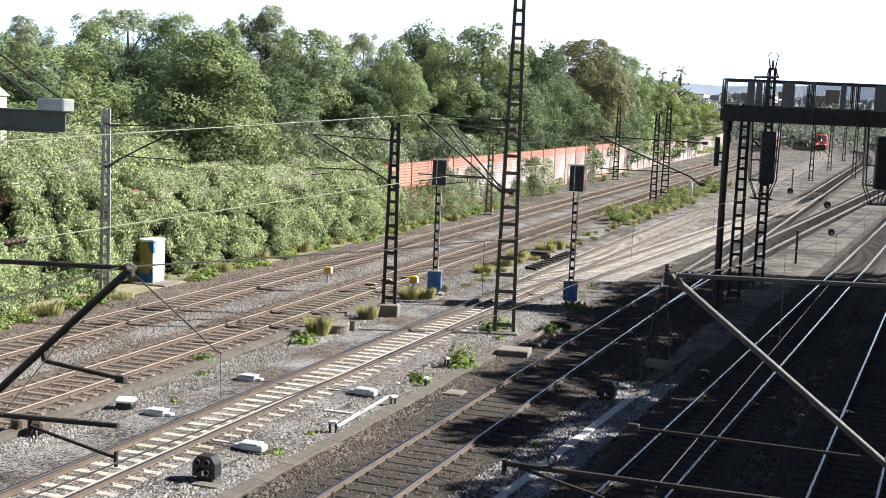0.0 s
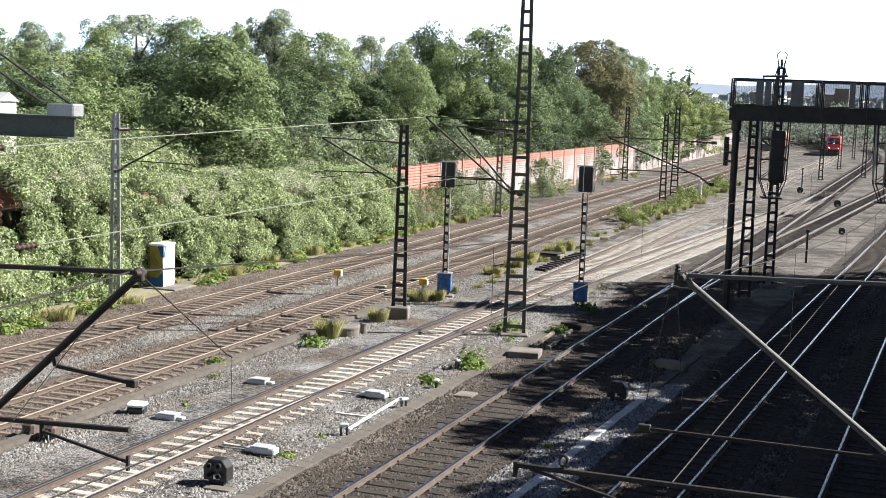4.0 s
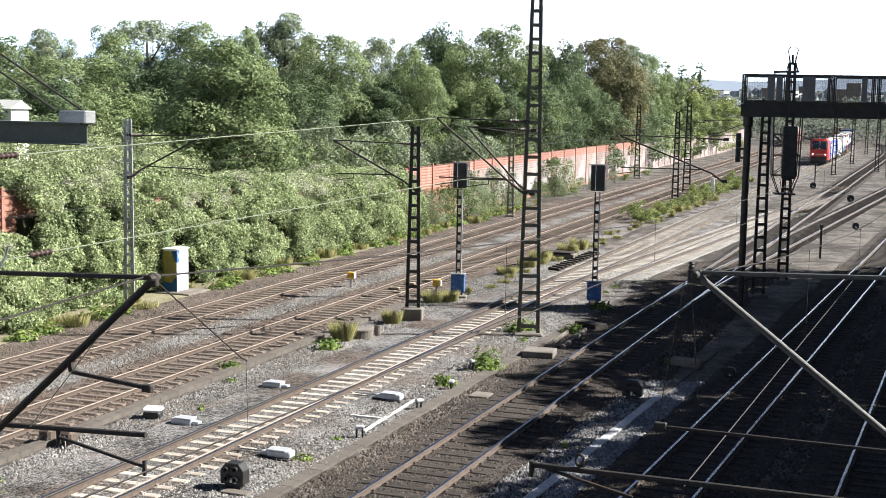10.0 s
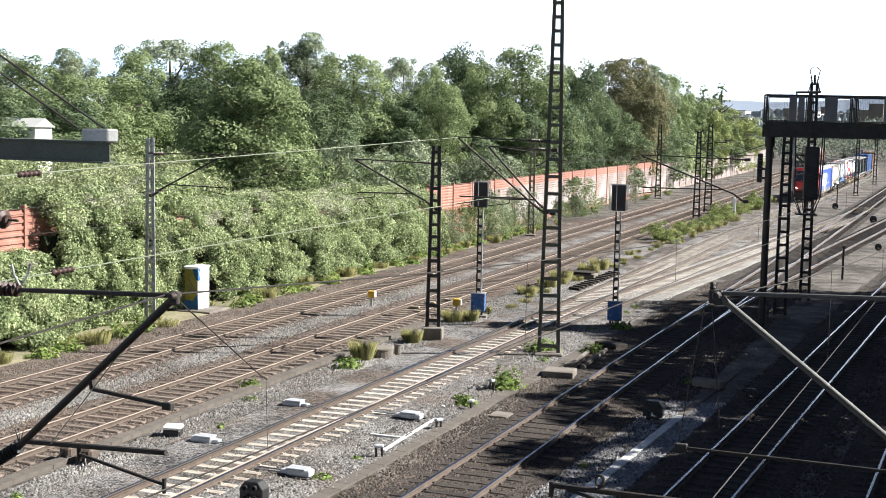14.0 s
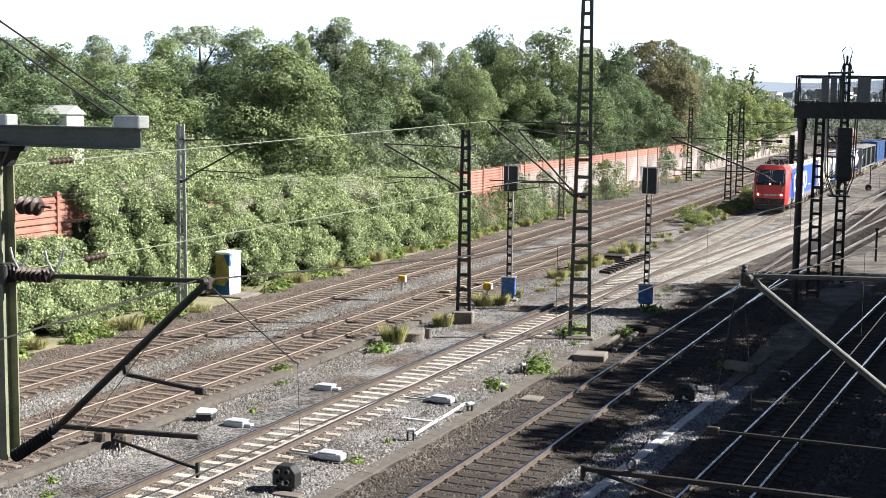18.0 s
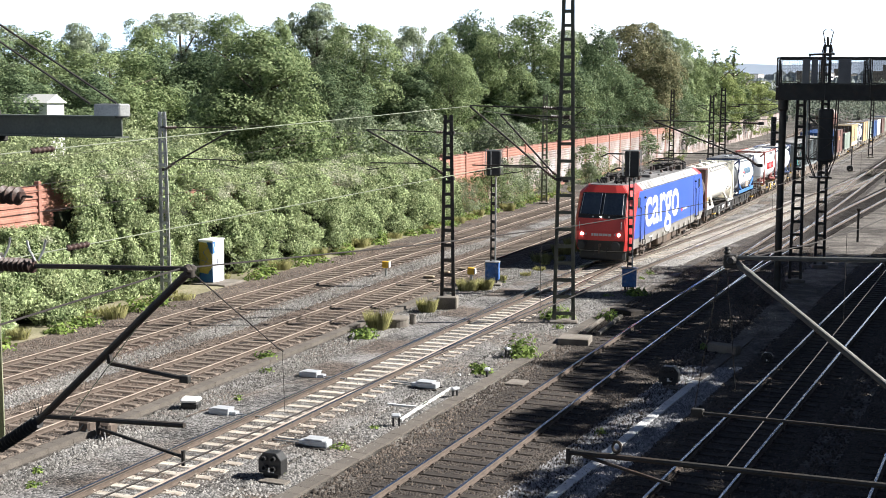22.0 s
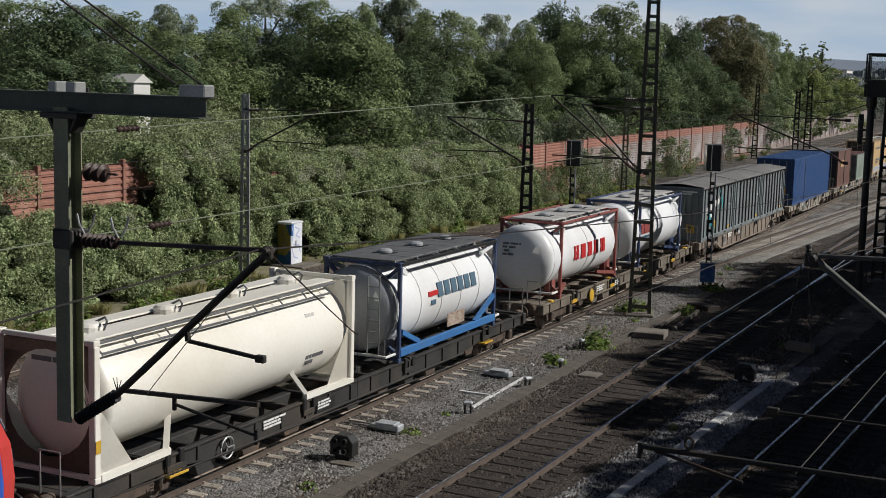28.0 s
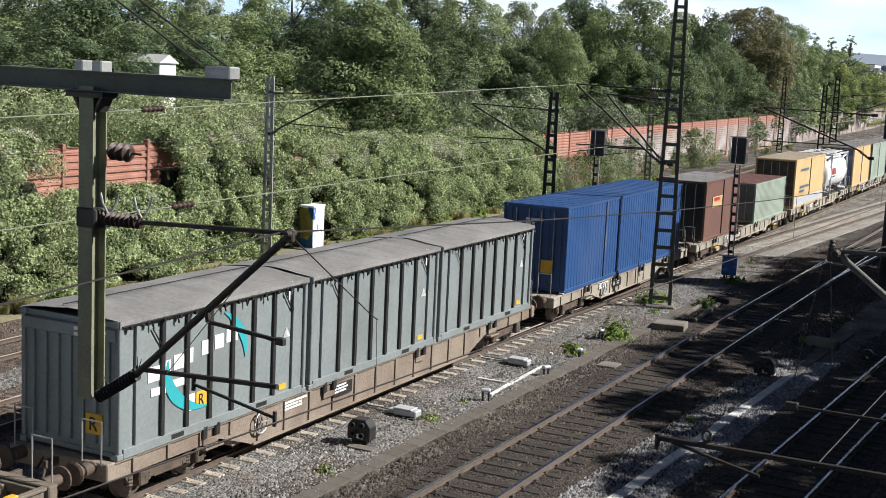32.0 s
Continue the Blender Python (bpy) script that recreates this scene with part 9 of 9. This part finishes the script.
# far woods as one mass of leaf clumps
rng = np.random.default_rng(77)
n = 120000
az = np.radians(rng.uniform(8.5, 27, n))
d = rng.uniform(330, 520, n)
az = np.where(rng.uniform(0, 1, n) < 0.45, np.radians(rng.uniform(-30, 10, n)), az)
d = np.where(az < np.radians(10), rng.uniform(190, 300, n), d)
row = np.floor(d / 22)
hmax = 8.5 + 2.2 * np.sin(az * 160 + row) + 1.6 * np.sin(az * 420 + 2 * row)
p = np.stack([d * np.sin(az), d * np.cos(az), hmax * rng.uniform(0, 1, n) ** 0.5], 1)
v, f = leaves_at(rng, p, np.tile(np.array([[0.5, -0.6, 0.4]]), (n, 1)), 0.32)
near = az < np.radians(10)
M_LEAF_DIST = leaf_mat("distant_dull_leaves", (0.07, 0.09, 0.075), (0.2, 0.23, 0.17), 0.06)
for keep, leaf, lab in ((near, M_LEAF_A, "far belt of mixed green woods"), (~near, M_LEAF_DIST, "far dull green belt of trees across the yard's end")):
    tagged(raw("far_woods", v, np.arange(3 * n).reshape(n, 3)[keep], leaf), lab, "woods", kind="stuff")
# distance haze is mixed into the slope colour
M_SLOPE = mat("haze_tinted_slope", (0.2, 0.235, 0.23), (0.34, 0.37, 0.36), 0.035, 0.2, 1.0, bump=0.0, spec=0.0)
rs2 = random.Random(8)
for dist, up in ((850, 0.0035), (1150, 0.0065), (1500, 0.0095), (1850, 0.0125)):
    bm = bmesh.new()
    lo, hi, bk = [], [], []
    crest = 0.0
    for i in range(420):
        az = radians(4 + i * 0.06)
        crest = crest * 0.7 + rs2.uniform(-1, 1) * dist * 0.0011
        h = 9 + dist * up + crest + dist * 0.0015 * math.sin(i * 0.11 + dist)
        lo.append(bm.verts.new((dist * math.sin(az), dist * math.cos(az), -2)))
        hi.append(bm.verts.new(((dist + 14) * math.sin(az), (dist + 14) * math.cos(az), h)))
        bk.append(bm.verts.new(((dist + 40) * math.sin(az), (dist + 40) * math.cos(az), h - 4)))
    for p, q in ((lo, hi), (hi, bk)):
        for i in range(419):
            bm.faces.new((p[i], p[i + 1], q[i + 1], q[i]))
    tagged(part("backdrop", bm, M_SLOPE), "grey-green wooded slope beyond the town, paled for haze", "woods", kind="structure")
# hills on the horizon, the blue of the haze put into their colour
M_HILL = mat("haze_tinted_hill", (0.46, 0.53, 0.62), (0.4, 0.47, 0.56), 0.001, 0.01, 1.0, bump=0, spec=0.0)
bm = bmesh.new()
lo, hi = [], []
for i in range(60):
    a = radians(-40 + i * 1.6)
    h = 68 + 9 * math.sin(i * 0.33) + 4 * math.sin(i * 0.9)
    lo.append(bm.verts.new((2500 * math.sin(a), 2500 * math.cos(a), -5)))
    hi.append(bm.verts.new((2560 * math.sin(a), 2560 * math.cos(a), h)))
for i in range(59):
    bm.faces.new((lo[i], lo[i + 1], hi[i + 1], hi[i]))
tagged(part("backdrop", bm, M_HILL), "wooded hills on the horizon, tinted blue for haze", "hills", kind="structure")

# hazy bright sky low over the horizon all round
M_SKY = bpy.data.materials.new("hazy_low_sky")
M_SKY.use_nodes = True
nt = M_SKY.node_tree
nt.nodes.clear()
em, outp = nt.nodes.new("ShaderNodeEmission"), nt.nodes.new("ShaderNodeOutputMaterial")
tc, mp, ns = nt.nodes.new("ShaderNodeTexCoord"), nt.nodes.new("ShaderNodeMapping"), nt.nodes.new("ShaderNodeTexNoise")
mp.inputs["Scale"].default_value = (0.0016, 0.0016, 0.007)
ns.inputs["Scale"].default_value, ns.inputs["Detail"].default_value = 1.0, 7
mr, mx = nt.nodes.new("ShaderNodeMapRange"), nt.nodes.new("ShaderNodeMix")
mr.inputs["From Min"].default_value, mr.inputs["From Max"].default_value = 0.42, 0.68
mx.data_type = "RGBA"
mx.inputs["A"].default_value, mx.inputs["B"].default_value = (0.5, 0.66, 0.86, 1), (0.84, 0.88, 0.92, 1)
link(nt, tc.outputs["Object"], mp.inputs["Vector"])
link(nt, mp.outputs["Vector"], ns.inputs["Vector"])
link(nt, ns.outputs["Fac"], mr.inputs["Value"])
link(nt, mr.outputs["Result"], mx.inputs["Factor"])
link(nt, mx.outputs["Result"], em.inputs["Color"])
em.inputs["Strength"].default_value = 0.85
link(nt, em.outputs[0], outp.inputs["Surface"])
bm = bmesh.new()
lo = [bm.verts.new((2900 * math.sin(2 * math.pi * i / 96), 2900 * math.cos(2 * math.pi * i / 96), -30)) for i in range(96)]
hi = [bm.verts.new((2900 * math.sin(2 * math.pi * i / 96), 2900 * math.cos(2 * math.pi * i / 96), 430)) for i in range(96)]
for i in range(96):
    bm.faces.new((lo[i], lo[(i + 1) % 96], hi[(i + 1) % 96], hi[i]))
tagged(part("backdrop", bm, M_SKY), "pale hazy sky with thin white cloud", "sky", kind="structure")

# goods wagons standing far down a siding
for i in range(4):
    t = thing("goods_wagon", turned("A", 296 + i * 15.5, 0, 0), "distant red-brown covered goods wagon on the siding", "freight wagon", "distant wagons")
    bm = bmesh.new()
    box(bm, -1.4, 0.4, 1.2, 1.4, 14.6, 3.7, 0.1)
    part("body", bm, M_BROWN if i != 1 else M_LRED, t)
    bm = bmesh.new()
    sweep(bm, [(-1.45, 3.7), (1.45, 3.7), (1.1, 4.05), (0, 4.2), (-1.1, 4.05)], [(0, 0.3, 0), (0, 14.7, 0)])
    part("roof", bm, M_TARP, t)
    for s in (-1, 1):
        bm = bmesh.new()
        box(bm, s * 1.41 - 0.03, 5.5, 1.3, s * 1.41 + 0.03, 9.5, 3.6, 0.02)
        part("sliding_door", bm, M_BROWN, t)
    for y in (2.6, 12.4):
        bogie(t, y)

# road bridge far down the line
t = thing("road_bridge", pose(118, 372, 0, 0, 0, -16), "dark grey road bridge far down the line", "bridge")
bm = bmesh.new()
box(bm, -70, -4, 5.6, 70, 4, 6.8, 0.1)
part("deck", bm, M_CONC, t)
for i in range(6):
    bm = bmesh.new()
    box(bm, -50 + i * 20 - 0.5, -3, 0, -50 + i * 20 + 0.5, 3, 5.6, 0.05)
    part("pier", bm, M_CONC, t)

# ---- the bridge that carries the viewer, behind and below the eye ----
t = thing("viewing_bridge", Matrix.Identity(4), "concrete road bridge with parapet over the yard", "bridge", kind="structure")
bm = bmesh.new()
box(bm, -60, -10, 6.7, 60, -0.3, 7.45, 0.03)
part("deck", bm, M_CONC, t)
bm = bmesh.new()
box(bm, -60, -0.55, 7.45, 60, -0.35, 8.45, 0.02)
part("parapet", bm, M_CONC, t)
for x in (-28, -14, 20):
    bm = bmesh.new()
    box(bm, x - 0.6, -9, 0, x + 0.6, -1, 6.7, 0.05)
    part("pier", bm, M_CONC, t)

# ---- tall unseen trees on the shaded side of the yard; rear rows added to block sky light ----
K_SHADE = tree_kind(31, 19, 6.2, 0.1, 8200, 80, M_LEAF_C, 0.31)
K_DENSE = tree_kind(32, 19, 6.2, 0.1, 12000, 110, M_LEAF_C, 0.5)
for i, (x, y, sc) in enumerate(((24, 8, 0.95), (25, 16, 0.98), (25.5, 23.5, 1.0), (26.5, 30, 0.95), (27.5, 37, 0.97), (29.5, 44, 1.02), (31, 51, 1.0), (32.5, 57.5, 1.0), (33.5, 63.5, 1.0), (35, 69.5, 0.85), (34, 20, 1.1), (35, 34, 1.1), (38, 48, 1.1), (41, 60, 1.05), (46, 8, 1.1), (47, 22, 1.15), (49, 36, 1.15), (51, 49, 1.1), (58, 15, 1.2), (60, 32, 1.2), (23, -2, 1.0), (33, -4, 1.1), (44, -8, 1.1), (29.5, 2, 1.0))):
    plant_tree(K_SHADE if i < 10 else K_DENSE, x, y, sc * 1.03, i * 53, "unseen tall dense dark green tree shading the yard")

# ---- loose ballast stones lying proud of the beds ----
M_STONE = mat("grey_ballast_stone", (0.25, 0.24, 0.225), (0.06, 0.056, 0.05), 0.25, 6, 0.9, bump=0.0, spread=0.6)
# oily stone colour, also lowered to deepen the shade
M_STONE_OILY_SHADE = mat("oily_stone_shade_tint", (0.11, 0.088, 0.071), (0.019, 0.015, 0.012), 0.25, 6, 0.9, bump=0.0, spread=0.6)


# stones coloured pale to match the painted sun patch
M_STONE_SUNPATCH = mat("sun_patch_stone", (0.4, 0.4, 0.415), (0.12, 0.12, 0.125), 0.25, 6, 0.9, bump=0.0, spread=0.5)
M_STONE_BROWN = mat("rusty_ballast_stone", (0.17, 0.135, 0.11), (0.05, 0.038, 0.03), 0.25, 6, 0.9, bump=0.0, spread=0.6)


def stones(seed, n, k, lat0, lat1, material, label, y1=75):
    rng = np.random.default_rng(seed)
    ys = 24 + (y1 - 24) * rng.uniform(0, 1, n) ** 1.25
    lat = rng.uniform(lat0, lat1, n)
    xs = LINES[k][0] + LINES[k][1] * (ys - 50) + lat / math.cos(heading(k))
    r = rng.uniform(0.024, 0.06, n)
    ang = rng.uniform(0, 2 * math.pi, n)
    base = []
    for j in range(4):
        a = ang + j * math.pi / 2 + rng.normal(0, 0.25, n)
        q = r * rng.uniform(0.7, 1.25, n)
        base.append(np.stack([xs + q * np.cos(a), ys + q * np.sin(a), np.full(n, -0.01) + rng.uniform(0, 0.012, n)], 1))
    top = np.stack([xs + rng.normal(0, 0.014, n), ys + rng.normal(0, 0.014, n), r * rng.uniform(0.7, 1.2, n) + 0.014], 1)
    v = np.stack(base + [top], 1).reshape(-1, 3)
    o = np.arange(n)[:, None] * 5
    f = np.concatenate([o + np.array([[0, 1, 4]]), o + np.array([[1, 2, 4]]), o + np.array([[2, 3, 4]]), o + np.array([[3, 0, 4]])])
    tagged(raw("ballast_stones", v, f, material), label, "ballast", kind="stuff")


stones(12, 34000, "T", -2.9, 3.6, M_STONE, "loose grey ballast stones")
stones(14, 16000, "A", 2.2, 4.0, M_STONE, "loose grey ballast stones")
stones(15, 16000, "A", -3.3, -2.0, M_STONE, "loose grey ballast stones")
stones(16, 22000, "A", -1.95, 1.7, M_STONE_BROWN, "loose rust-brown ballast stones")
stones(17, 20000, "B", -3.0, 1.9, M_STONE_BROWN, "loose rust-brown ballast stones")
stones(13, 34000, "N", -2.4, 3.1, M_STONE_OILY_SHADE, "loose oil-stained brown ballast stones, darkened for shade")
stones(18, 40000, "M", -1.9, 8.0, M_STONE_OILY_SHADE, "loose oil-stained brown ballast stones, darkened for shade")
stones(19, 12000, "M", -3.8, -1.9, M_STONE_SUNPATCH, "loose ballast stones paled for a patch of sun", 42)

# seconds and the locomotive's place along the main track, from the point abreast of y = 50
RUN = [(0, 290), (4.5, 233), (9, 176), (13.5, 119.8), (18, 64), (21, 28.2), (23, 5), (25, -17.3), (28, -49.8), (32, -94)]


LENGTHS = {"locomotive": 19.5, "container_wagon": 20.0}


def on_rails(dist, length, lift):
    """A vehicle's pose when its front is dist metres along the main track and its axis lies along the rails there."""
    c = math.cos(heading("T"))
    y0 = 50 + dist * c
    y1 = y0 + length * c
    x0, x1 = line_x("T", y0), line_x("T", y1)
    return pose(x0, y0, lift, 0, 0, -math.degrees(math.atan2(x1 - x0, y1 - y0)))


def motions():
    times = [t for t, d in RUN]
    places = [d for t, d in RUN]
    for ob, d in TRAIN:
        lift = 1.19 if ob in CONTAINERS else 0.0
        length = LENGTHS.get(ob.name.split(".")[0], 9.0)
        walk(ob, [(t, on_rails(float(np.interp(t, times, places)) + d, length, lift)) for t in sorted(set(times + [1.5, 3, 6, 7.5, 10.5, 12]))])


motions()
